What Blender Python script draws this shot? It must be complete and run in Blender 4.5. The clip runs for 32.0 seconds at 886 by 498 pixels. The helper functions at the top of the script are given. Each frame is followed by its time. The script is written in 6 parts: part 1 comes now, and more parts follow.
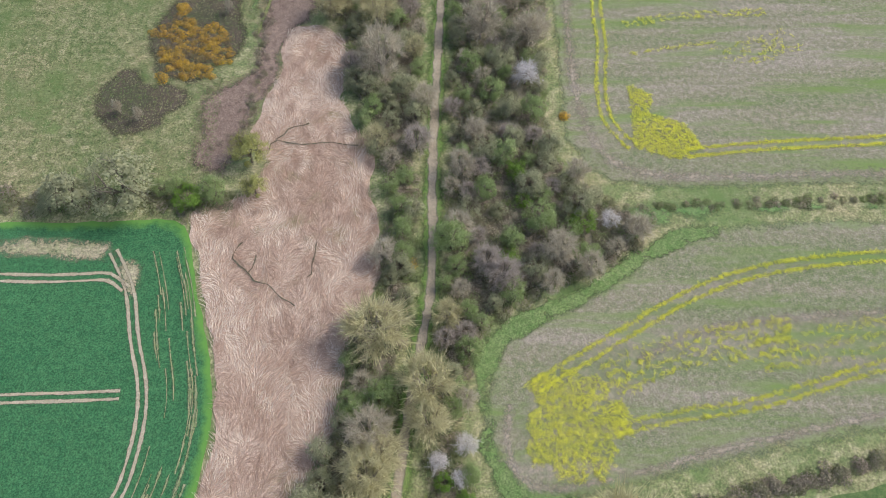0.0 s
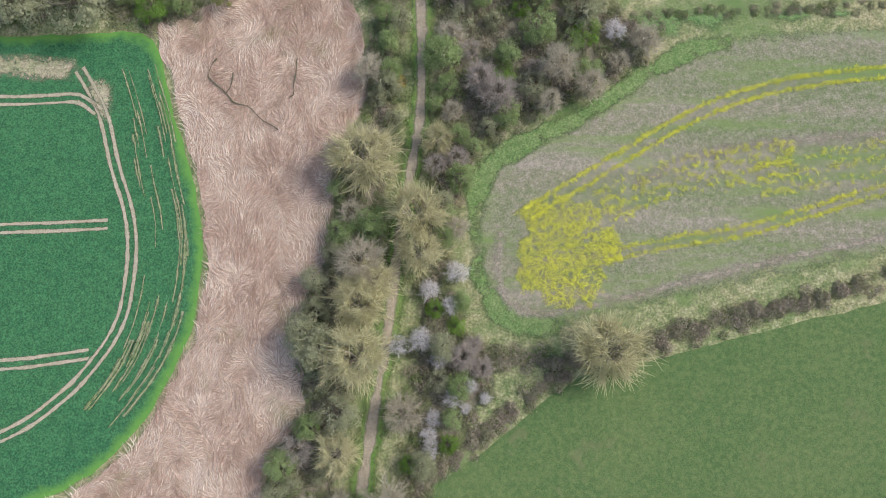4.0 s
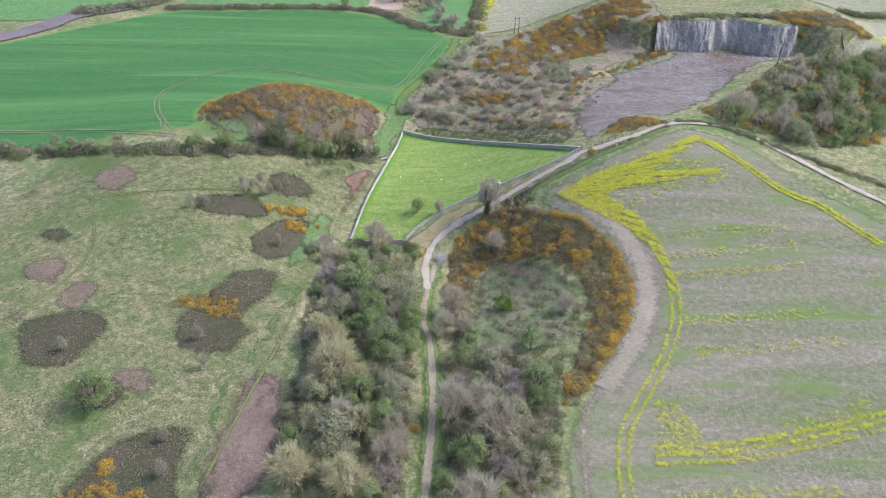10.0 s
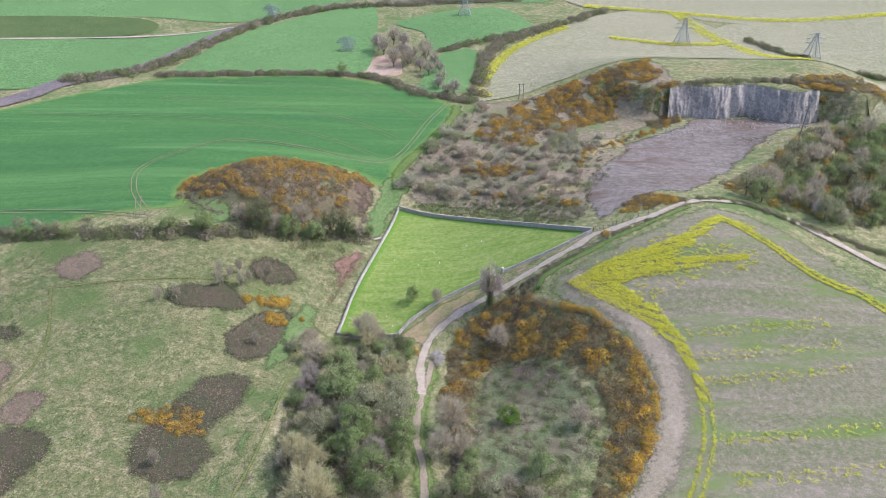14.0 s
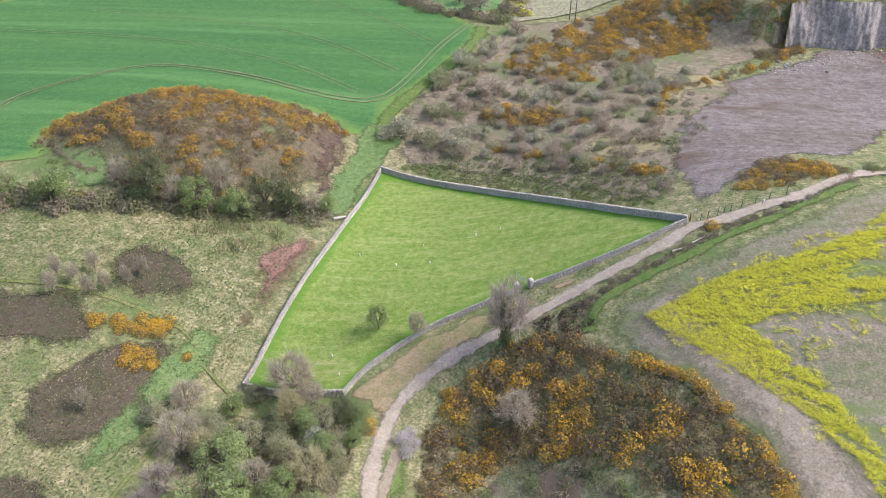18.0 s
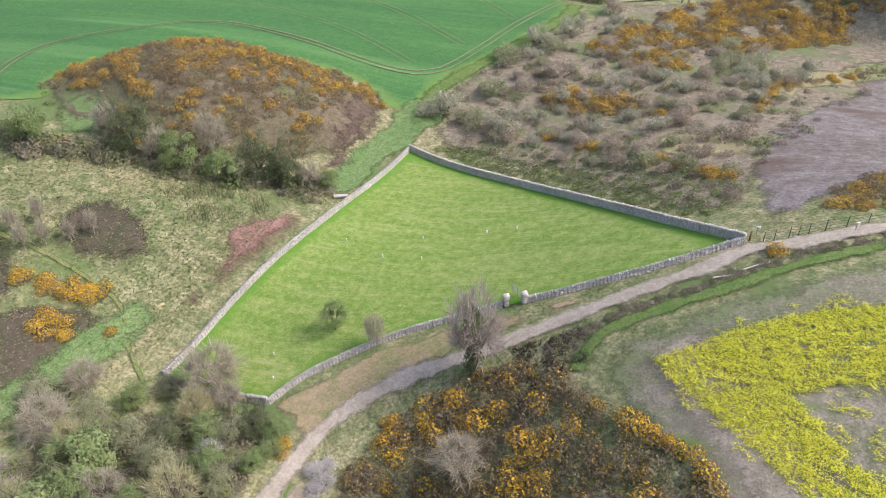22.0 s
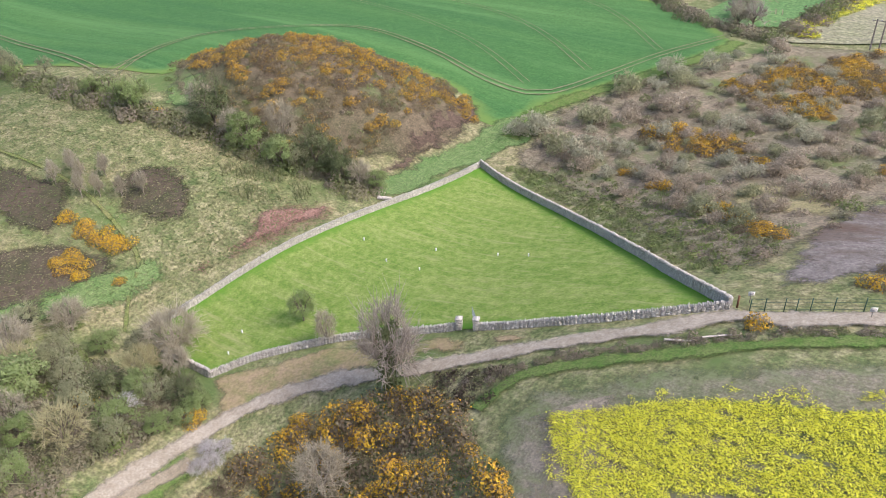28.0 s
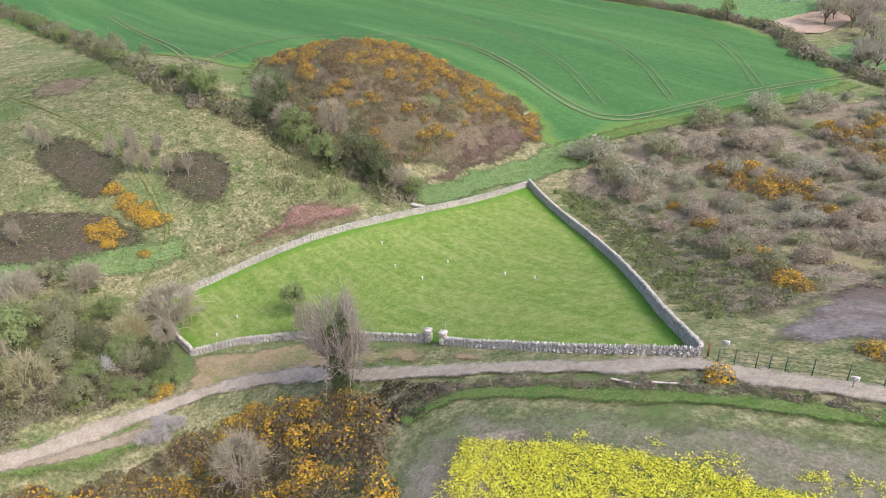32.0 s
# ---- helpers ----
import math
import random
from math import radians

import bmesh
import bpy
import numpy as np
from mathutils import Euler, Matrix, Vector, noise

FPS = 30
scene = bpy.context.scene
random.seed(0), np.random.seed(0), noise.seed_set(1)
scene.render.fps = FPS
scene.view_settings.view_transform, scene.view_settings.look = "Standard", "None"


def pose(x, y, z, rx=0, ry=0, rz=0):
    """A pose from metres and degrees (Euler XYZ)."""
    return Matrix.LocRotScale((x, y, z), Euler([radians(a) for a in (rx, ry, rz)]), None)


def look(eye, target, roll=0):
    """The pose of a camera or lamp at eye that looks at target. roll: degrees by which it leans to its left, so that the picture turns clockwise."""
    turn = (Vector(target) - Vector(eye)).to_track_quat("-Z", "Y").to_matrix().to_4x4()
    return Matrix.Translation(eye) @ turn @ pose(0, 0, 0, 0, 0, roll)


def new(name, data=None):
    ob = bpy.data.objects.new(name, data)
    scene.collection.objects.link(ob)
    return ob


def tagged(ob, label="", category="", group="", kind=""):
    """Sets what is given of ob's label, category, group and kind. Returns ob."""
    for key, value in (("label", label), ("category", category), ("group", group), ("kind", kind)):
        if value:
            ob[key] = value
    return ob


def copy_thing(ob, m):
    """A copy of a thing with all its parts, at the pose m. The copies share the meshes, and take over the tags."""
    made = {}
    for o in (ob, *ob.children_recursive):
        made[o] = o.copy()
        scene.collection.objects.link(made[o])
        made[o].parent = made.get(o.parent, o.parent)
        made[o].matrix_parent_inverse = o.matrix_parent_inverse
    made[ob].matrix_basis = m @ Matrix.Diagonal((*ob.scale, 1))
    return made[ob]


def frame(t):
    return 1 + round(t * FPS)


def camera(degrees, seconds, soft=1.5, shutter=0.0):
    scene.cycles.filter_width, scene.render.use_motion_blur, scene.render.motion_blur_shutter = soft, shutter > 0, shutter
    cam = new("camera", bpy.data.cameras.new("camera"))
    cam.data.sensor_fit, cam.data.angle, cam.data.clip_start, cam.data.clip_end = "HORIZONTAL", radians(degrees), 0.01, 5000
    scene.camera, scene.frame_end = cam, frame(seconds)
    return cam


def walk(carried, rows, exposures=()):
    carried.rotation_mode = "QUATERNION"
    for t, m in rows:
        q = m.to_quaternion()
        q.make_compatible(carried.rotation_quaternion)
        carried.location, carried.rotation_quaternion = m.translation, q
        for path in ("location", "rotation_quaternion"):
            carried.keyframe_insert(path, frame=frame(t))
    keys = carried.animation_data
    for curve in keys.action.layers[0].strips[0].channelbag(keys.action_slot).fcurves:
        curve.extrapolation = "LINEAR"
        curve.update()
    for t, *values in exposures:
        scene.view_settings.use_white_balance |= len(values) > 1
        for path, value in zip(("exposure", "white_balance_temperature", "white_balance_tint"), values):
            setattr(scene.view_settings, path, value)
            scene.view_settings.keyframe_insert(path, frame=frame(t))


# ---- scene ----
cam = camera(62.0, 32.0, soft=0.9)
PATH = [
    (0, (-1.27, -5.84, 126.44), (-1.28, 42.84, 39.09), -0.09),
    (0.5, (-0.91, -4.94, 126.14), (-1.40, 31.66, 33.07), -1.20),
    (1, (-0.70, -2.76, 126.49), (-1.07, 25.45, 30.55), -1.35),
    (1.5, (-0.52, 0.29, 126.95), (-0.53, 22.67, 29.48), -0.82),
    (2, (-0.26, 1.52, 126.96), (0.01, 21.45, 28.97), 0.06),
    (2.5, (-0.11, 2.80, 126.96), (0.28, 21.62, 28.75), 0.55),
    (4.5, (-0.01, 11.49, 126.34), (0.15, 29.83, 28.03), 0.28),
    (5.2, (-0.03, 20.32, 127.56), (0.37, 47.05, 31.20), 0.94),
    (5.5, (0.16, 21.52, 127.22), (0.53, 55.86, 33.31), 0.73),
    (6, (0.47, 22.79, 126.58), (0.59, 69.20, 38.01), 0.42),
    (6.5, (0.90, 24.71, 125.45), (0.69, 80.48, 42.45), 0.43),
    (7, (1.26, 26.08, 123.39), (0.71, 89.43, 46.02), 0.40),
    (7.5, (1.23, 27.95, 121.36), (0.62, 96.91, 48.93), 0.76),
    (8.2, (1.61, 31.70, 119.52), (0.57, 105.96, 52.56), 0.74),
    (8.5, (1.90, 33.39, 118.90), (0.67, 109.38, 53.92), 0.72),
    (9, (2.16, 36.49, 118.33), (0.81, 114.53, 55.82), 0.70),
    (9.5, (2.69, 39.42, 117.44), (0.97, 119.20, 57.16), 0.48),
    (10, (2.47, 42.14, 116.82), (0.91, 123.25, 58.36), 0.55),
    (10.3, (2.45, 43.79, 116.48), (0.90, 125.55, 58.92), 0.63),
    (11, (2.81, 48.24, 115.94), (1.04, 131.22, 60.16), 0.45),
    (11.5, (3.19, 51.62, 115.48), (1.18, 135.23, 60.67), 0.27),
    (12, (3.42, 54.95, 115.01), (1.31, 139.09, 61.02), 0.20),
    (12.5, (3.82, 57.74, 115.06), (1.48, 142.28, 61.69), 0.03),
    (13, (4.01, 60.42, 114.91), (1.54, 145.34, 62.15), -0.19),
    (13.5, (4.17, 63.10, 114.20), (1.63, 148.21, 61.77), -0.01),
    (14, (4.39, 66.28, 113.33), (1.75, 151.30, 60.76), -0.02),
    (14.3, (4.42, 68.71, 112.95), (1.79, 153.50, 60.00), -0.06),
    (16.5, (6.00, 117.06, 90.21), (2.03, 199.21, 33.33), -0.17),
    (17, (7.54, 125.33, 85.08), (2.44, 207.14, 27.79), -0.17),
    (17.5, (9.18, 133.36, 79.94), (2.69, 214.98, 22.52), -0.27),
    (18, (10.81, 141.58, 75.00), (2.70, 222.82, 17.27), -0.38),
    (18.5, (14.09, 149.00, 69.70), (2.92, 229.99, 12.12), -1.18),
    (19, (15.05, 154.42, 65.79), (2.46, 235.08, 8.04), -0.74),
    (19.5, (16.11, 158.16, 63.28), (2.04, 238.55, 5.48), -0.67),
    (20, (18.79, 160.51, 61.45), (2.34, 240.59, 3.87), -0.61),
    (20.5, (21.34, 161.56, 60.89), (2.62, 241.21, 3.39), -0.67),
    (21, (24.54, 162.65, 60.53), (3.00, 241.60, 3.06), -0.82),
    (21.5, (26.76, 163.34, 60.05), (3.15, 241.94, 2.91), -1.01),
    (22, (29.21, 164.63, 59.46), (3.17, 242.61, 2.52), -1.06),
    (22.5, (32.00, 165.86, 58.81), (3.35, 243.19, 2.25), -1.29),
    (23, (34.68, 167.21, 58.18), (3.53, 243.81, 1.94), -1.35),
    (23.5, (37.37, 168.73, 57.62), (3.47, 244.41, 1.73), -1.68),
    (24, (39.67, 170.04, 57.04), (3.43, 244.91, 1.54), -1.79),
    (24.5, (42.14, 171.75, 56.32), (3.37, 245.61, 1.16), -2.00),
    (25, (44.47, 173.51, 55.62), (3.24, 246.32, 0.86), -2.08),
    (25.5, (46.69, 175.21, 54.96), (3.13, 246.87, 0.50), -2.18),
    (27.5, (54.43, 181.26, 53.08), (2.31, 248.38, 0.38), -2.20),
    (28, (56.08, 182.87, 52.64), (2.07, 248.90, 0.44), -2.21),
    (28.5, (57.80, 184.60, 52.01), (1.67, 249.18, 0.26), -2.03),
    (29, (59.40, 186.26, 51.33), (1.31, 249.58, 0.19), -1.87),
    (29.5, (60.78, 188.04, 50.36), (0.79, 250.16, -0.06), -1.61),
    (30, (62.21, 189.84, 49.48), (0.31, 250.59, -0.30), -1.38),
    (30.5, (63.32, 191.91, 48.78), (-0.21, 251.32, -0.56), -1.25),
    (31, (64.45, 193.81, 48.31), (-0.66, 251.71, -0.78), -1.17),
    (31.5, (65.65, 195.33, 48.16), (-0.91, 251.75, -0.70), -1.07),
    (32, (66.93, 196.80, 48.18), (-1.17, 251.61, -0.36), -1.10),
]
walk(cam, [(t, look(eye, target, roll)) for t, eye, target, roll in PATH], exposures=[(0.0, 0.47, 6120, 12), (2.5, 0.50, 6060, 12), (5.0, 0.53, 6100, 12), (7.0, 0.62, 6000, 12), (9.0, 0.66, 5640, 14), (11.0, 0.66, 5760, 18), (14.0, 0.64, 5860, 18), (17.0, 0.70, 6180, 18), (25.0, 0.68, 6300, 18), (32.0, 0.61, 6350, 17)])

# ---- light: hazy overcast day, weak sun from the east ----
world = bpy.data.worlds.new("sky")
scene.world = world
world.use_nodes = True
wn = world.node_tree
sky = wn.nodes.new("ShaderNodeTexSky")
sky.sky_type = "NISHITA"
sky.sun_disc = False
sky.sun_elevation, sky.sun_rotation = radians(48), radians(80)
sky.dust_density, sky.air_density, sky.ozone_density = 4.0, 1.0, 1.2
wn.links.new(sky.outputs[0], wn.nodes["Background"].inputs[0])
wn.nodes["Background"].inputs[1].default_value = 0.15
sun_data = bpy.data.lights.new("sun", "SUN")
sun_data.energy, sun_data.angle, sun_data.color = 1.5, radians(14), (1.0, 0.96, 0.9)
sun = new("sun", sun_data)
sun.matrix_world = look((80, 25, 90), (0, 0, 0))

RNG = np.random.default_rng(7)


# ---- shape of the land ----
def sm(a, b, x):
    t = np.clip((np.asarray(x, float) - a) / (b - a), 0, 1)
    return t * t * (3 - 2 * t)


# broad rises and hollows, shaped to fit the camera's view: x, y, reach, height
FITTED_SWELLS = [
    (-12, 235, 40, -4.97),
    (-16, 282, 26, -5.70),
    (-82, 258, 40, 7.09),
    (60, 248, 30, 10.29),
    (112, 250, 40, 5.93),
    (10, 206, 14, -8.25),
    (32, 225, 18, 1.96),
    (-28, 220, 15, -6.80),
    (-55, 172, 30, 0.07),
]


def mound_reach(x, y):
    """0 on the mound's top, 1 at its foot."""
    u, v = x + 55, y - 281
    c, s = math.cos(0.42), math.sin(0.42)
    return np.hypot((u * c + v * s) / 34, (v * c - u * s) / 24)


def mound_ring(scale, start, end, n):
    k = np.radians(np.linspace(start, end, n))
    c, s = math.cos(0.42), math.sin(0.42)
    a, b = 34 * scale * np.cos(k), 24 * scale * np.sin(k)
    return [(float(-55 + p * c - q * s), float(281 + p * s + q * c)) for p, q in zip(a, b)]


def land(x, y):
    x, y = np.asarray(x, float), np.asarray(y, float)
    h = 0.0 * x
    for cx, cy, reach, high in FITTED_SWELLS:
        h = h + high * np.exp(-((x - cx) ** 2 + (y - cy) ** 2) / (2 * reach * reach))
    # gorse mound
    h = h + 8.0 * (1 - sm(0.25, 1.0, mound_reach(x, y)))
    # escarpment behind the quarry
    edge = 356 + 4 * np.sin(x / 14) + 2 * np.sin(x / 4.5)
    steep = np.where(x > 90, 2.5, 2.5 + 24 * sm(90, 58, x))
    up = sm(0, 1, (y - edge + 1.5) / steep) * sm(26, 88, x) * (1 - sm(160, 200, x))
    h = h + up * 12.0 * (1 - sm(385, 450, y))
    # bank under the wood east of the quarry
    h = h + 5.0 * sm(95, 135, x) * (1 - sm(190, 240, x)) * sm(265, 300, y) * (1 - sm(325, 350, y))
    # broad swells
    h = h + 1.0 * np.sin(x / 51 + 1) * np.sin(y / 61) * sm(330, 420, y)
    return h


# ---- mesh helpers ----
def mesh_np(name, verts, faces, mat=None, attrs=(), smooth=False):
    verts, faces = np.asarray(verts, np.float32), np.asarray(faces, np.int32)
    me = bpy.data.meshes.new(name)
    n, k = faces.shape
    me.vertices.add(len(verts))
    me.vertices.foreach_set("co", verts.ravel())
    me.loops.add(n * k)
    me.loops.foreach_set("vertex_index", faces.ravel())
    me.polygons.add(n)
    me.polygons.foreach_set("loop_start", np.arange(0, n * k, k, dtype=np.int32))
    for key, values in attrs:
        me.attributes.new(key, "FLOAT", "POINT").data.foreach_set("value", np.asarray(values, np.float32))
    me.update(calc_edges=True)
    me.validate()
    if smooth:
        me.polygons.foreach_set("use_smooth", np.ones(len(me.polygons), bool))
    if mat:
        me.materials.append(mat)
    return me


def part(name, me, parent, label=""):
    ob = new(name, me)
    ob.parent = parent
    if label:
        ob["label"] = label
    return ob


def join(pieces):
    vs, fs, at = [], [], 0
    for v, f in pieces:
        vs.append(np.asarray(v, float))
        fs.append(np.asarray(f, int) + at)
        at += len(v)
    return np.concatenate(vs), np.concatenate(fs)


BOX_F = np.array([(0, 1, 2, 3), (7, 6, 5, 4), (0, 4, 5, 1), (1, 5, 6, 2), (2, 6, 7, 3), (3, 7, 4, 0)])


def box(cx, cy, cz, sx, sy, sz, yaw=0.0, taper=1.0, jit=0.0):
    v = np.array([(-1, -1, -1), (-1, 1, -1), (1, 1, -1), (1, -1, -1), (-1, -1, 1), (-1, 1, 1), (1, 1, 1), (1, -1, 1)], float) * 0.5
    v[4:, :2] *= taper
    v = v * (sx, sy, sz) + RNG.normal(0, 1, (8, 3)) * jit
    c, s = math.cos(yaw), math.sin(yaw)
    v = np.stack([v[:, 0] * c - v[:, 1] * s, v[:, 0] * s + v[:, 1] * c, v[:, 2]], 1)
    return v + (cx, cy, cz), BOX_F


def tube(a, b, ra, rb, sides=5):
    a, b = np.asarray(a, float), np.asarray(b, float)
    d = (b - a) / (np.linalg.norm(b - a) + 1e-9)
    u = np.cross(d, (0, 0, 1) if abs(d[2]) < 0.9 else (1, 0, 0))
    u /= np.linalg.norm(u)
    w = np.cross(d, u)
    k = np.arange(sides) * 2 * np.pi / sides
    ring = np.cos(k)[:, None] * u + np.sin(k)[:, None] * w
    i = np.arange(sides)
    j = (i + 1) % sides
    return np.concatenate([a + ring * ra, b + ring * rb]), np.stack([i, j, j + sides, i + sides], 1)


def inside(points, poly):
    x, y = points[:, 0], points[:, 1]
    hit = np.zeros(len(points), bool)
    q = np.asarray(poly, float)
    for (ax, ay), (bx, by) in zip(q, np.roll(q, -1, 0)):
        cross = (ay > y) != (by > y)
        hit ^= cross & (x < (bx - ax) * (y - ay) / (by - ay + 1e-12) + ax)
    return hit


def curve(points, step=2.0, closed=False, wobble=0.0):
    """A smooth line through the points."""
    p = np.asarray(points, float)
    n = len(p)
    out = []
    for i in range(n if closed else n - 1):
        if closed:
            a, b, c, d = p[i - 1], p[i], p[(i + 1) % n], p[(i + 2) % n]
        else:
            a, b, c, d = p[max(i - 1, 0)], p[i], p[i + 1], p[min(i + 2, n - 1)]
        m = max(1, int(np.linalg.norm(c - b) / step))
        t = (np.arange(m) / m)[:, None]
        out.append(0.5 * (2 * b + (c - a) * t + (2 * a - 5 * b + 4 * c - d) * t**2 + (3 * b - a - 3 * c + d) * t**3))
    if not closed:
        out.append(p[-1:])
    out = np.concatenate(out)
    if wobble:
        out = out + RNG.normal(0, wobble, out.shape)
    return out


def rim_distance(points, line, closed=True):
    best = np.full(len(points), 1e9)
    a = line if closed else line[:-1]
    b = np.roll(line, -1, 0) if closed else line[1:]
    for p, q in zip(a, b):
        d = q - p
        t = np.clip(((points - p) @ d) / (d @ d + 1e-9), 0, 1)
        best = np.minimum(best, np.hypot(*(points - p - t[:, None] * d).T))
    return best


def scatter(poly, spacing, jitter=0.45, line=None):
    q = np.asarray(poly, float)
    (x0, y0), (x1, y1) = q.min(0), q.max(0)
    gx, gy = np.meshgrid(np.arange(x0, x1, spacing), np.arange(y0, y1, spacing))
    p = np.stack([gx.ravel(), gy.ravel()], 1)
    p = p + RNG.uniform(-jitter, jitter, p.shape) * spacing
    return p[inside(p, q)]


from mathutils import geometry


def region(name, points, mat, lift=0.1, step=4.0, label="", category="field", wobble=0.3, edge_step=2.0, straight=False, kind="structure", fade=4.0):
    """A piece of land draped on the ground, with a natural outline."""
    q = np.asarray(points, float)
    if straight:
        line = []
        for a, b in zip(q, np.roll(q, -1, 0)):
            m = max(1, int(np.linalg.norm(b - a) / edge_step))
            line.append(a + (b - a) * (np.arange(m) / m)[:, None])
        line = np.concatenate(line)
    else:
        line = curve(q, edge_step, True, wobble)
    pts = scatter(line, step, 0.2)
    far = rim_distance(pts, line) > edge_step * 0.4
    pts = pts[far]
    every = np.concatenate([line, pts])
    n = len(line)
    vs, _, fs, *_ = geometry.delaunay_2d_cdt([Vector(p) for p in every], [(i, (i + 1) % n) for i in range(n)], [], 1, 1e-4)
    if not fs:
        vs, _, fs, *_ = geometry.delaunay_2d_cdt([Vector(p) for p in every], [], [list(range(n))], 1, 1e-4)
    v = np.array([(p[0], p[1]) for p in vs])
    f = np.array([t for t in fs if len(t) == 3])
    e = v[f]
    turn = (e[:, 1, 0] - e[:, 0, 0]) * (e[:, 2, 1] - e[:, 0, 1]) - (e[:, 1, 1] - e[:, 0, 1]) * (e[:, 2, 0] - e[:, 0, 0])
    f[turn < 0] = f[turn < 0][:, ::-1]
    rim = np.clip(rim_distance(v, line) / fade, 0, 1)
    me = mesh_np(name, np.c_[v, land(v[:, 0], v[:, 1]) + lift], f, mat, [("rim", rim)], True)
    return tagged(new(name, me), label, category, kind=kind)


def ribbon(name, points, width, mat, lift=0.2, label="", category="track", step=1.5, parent=None, ragged=0.15, kind="structure", group=""):
    """A strip along a line on the ground; 'across' runs from 0 in the middle to 1 at its edges."""
    line = curve(points, step)
    d = np.gradient(line, axis=0)
    d /= np.linalg.norm(d, axis=1)[:, None] + 1e-9
    side = np.stack([-d[:, 1], d[:, 0]], 1)
    cols = np.array([-1, -0.5, 0, 0.5, 1.0])
    wide = width / 2 * (1 + ragged * RNG.normal(0, 1, len(line)))
    xy = line[:, None] + side[:, None] * cols[None, :, None] * wide[:, None, None]
    n = len(line)
    xy = xy.reshape(-1, 2)
    i = np.arange(n - 1)[:, None] * 5 + np.arange(4)[None]
    i = i.ravel()
    f = np.stack([i, i + 5, i + 6, i + 1], 1)
    me = mesh_np(name, np.c_[xy, land(xy[:, 0], xy[:, 1]) + lift], f[:, ::-1], mat, [("across", np.tile(np.abs(cols), n))], True)
    ob = new(name, me)
    if parent:
        ob.parent = parent
        return ob
    return tagged(ob, label, category, group, kind)


# ---- materials ----
def material(name):
    m = bpy.data.materials.new(name)
    m.use_nodes = True
    nt = m.node_tree
    return m, nt, nt.nodes["Principled BSDF"]


def node(nt, kind, **values):
    n = nt.nodes.new(kind)
    for k, v in values.items():
        n.inputs[k].default_value = v
    return n


def place(nt, scale=(1, 1, 1), turn=0.0):
    """World coordinates, stretched and turned."""
    g = nt.nodes.new("ShaderNodeNewGeometry")
    mp = nt.nodes.new("ShaderNodeMapping")
    mp.inputs["Scale"].default_value = scale
    mp.inputs["Rotation"].default_value = (0, 0, radians(turn))
    nt.links.new(g.outputs["Position"], mp.inputs["Vector"])
    return mp.outputs[0]


def noise_of(nt, vec, scale, detail=4, rough=0.6, distort=0.0):
    n = node(nt, "ShaderNodeTexNoise", Scale=scale, Detail=detail, Roughness=rough, Distortion=distort)
    nt.links.new(vec, n.inputs["Vector"])
    return n.outputs["Fac"]


def ramp(nt, fac, stops, tight=1.0):
    r = nt.nodes.new("ShaderNodeValToRGB")
    el = r.color_ramp.elements
    while len(el) < len(stops):
        el.new(0.5)
    for e, (p, c) in zip(el, stops):
        e.position, e.color = (0.5 + (p - 0.5) * tight), (*c, 1)
    nt.links.new(fac, r.inputs[0])
    return r.outputs[0]


def blend(nt, fac, a, b, how="MIX"):
    m = nt.nodes.new("ShaderNodeMix")
    m.data_type, m.blend_type = "RGBA", how
    for sock, val in ((m.inputs[0], fac), (m.inputs[6], a), (m.inputs[7], b)):
        if isinstance(val, (int, float)):
            sock.default_value = val
        elif isinstance(val, tuple):
            sock.default_value = (*val, 1)
        else:
            nt.links.new(val, sock)
    return m.outputs[2]


def maths(nt, op, a, b=0.5, c=0.0):
    m = nt.nodes.new("ShaderNodeMath")
    m.operation = op
    m.use_clamp = op != "MULTIPLY_ADD"
    for sock, val in zip(m.inputs, (a, b, c)):
        if isinstance(val, (int, float)):
            sock.default_value = val
        else:
            nt.links.new(val, sock)
    return m.outputs[0]


def attribute(nt, key):
    a = nt.nodes.new("ShaderNodeAttribute")
    a.attribute_name = key
    return a.outputs["Fac"]


def relief(nt, bsdf, height, strength=0.4, distance=0.15):
    b = node(nt, "ShaderNodeBump", Strength=strength, Distance=distance)
    nt.links.new(height, b.inputs["Height"])
    nt.links.new(b.outputs[0], bsdf.inputs["Normal"])


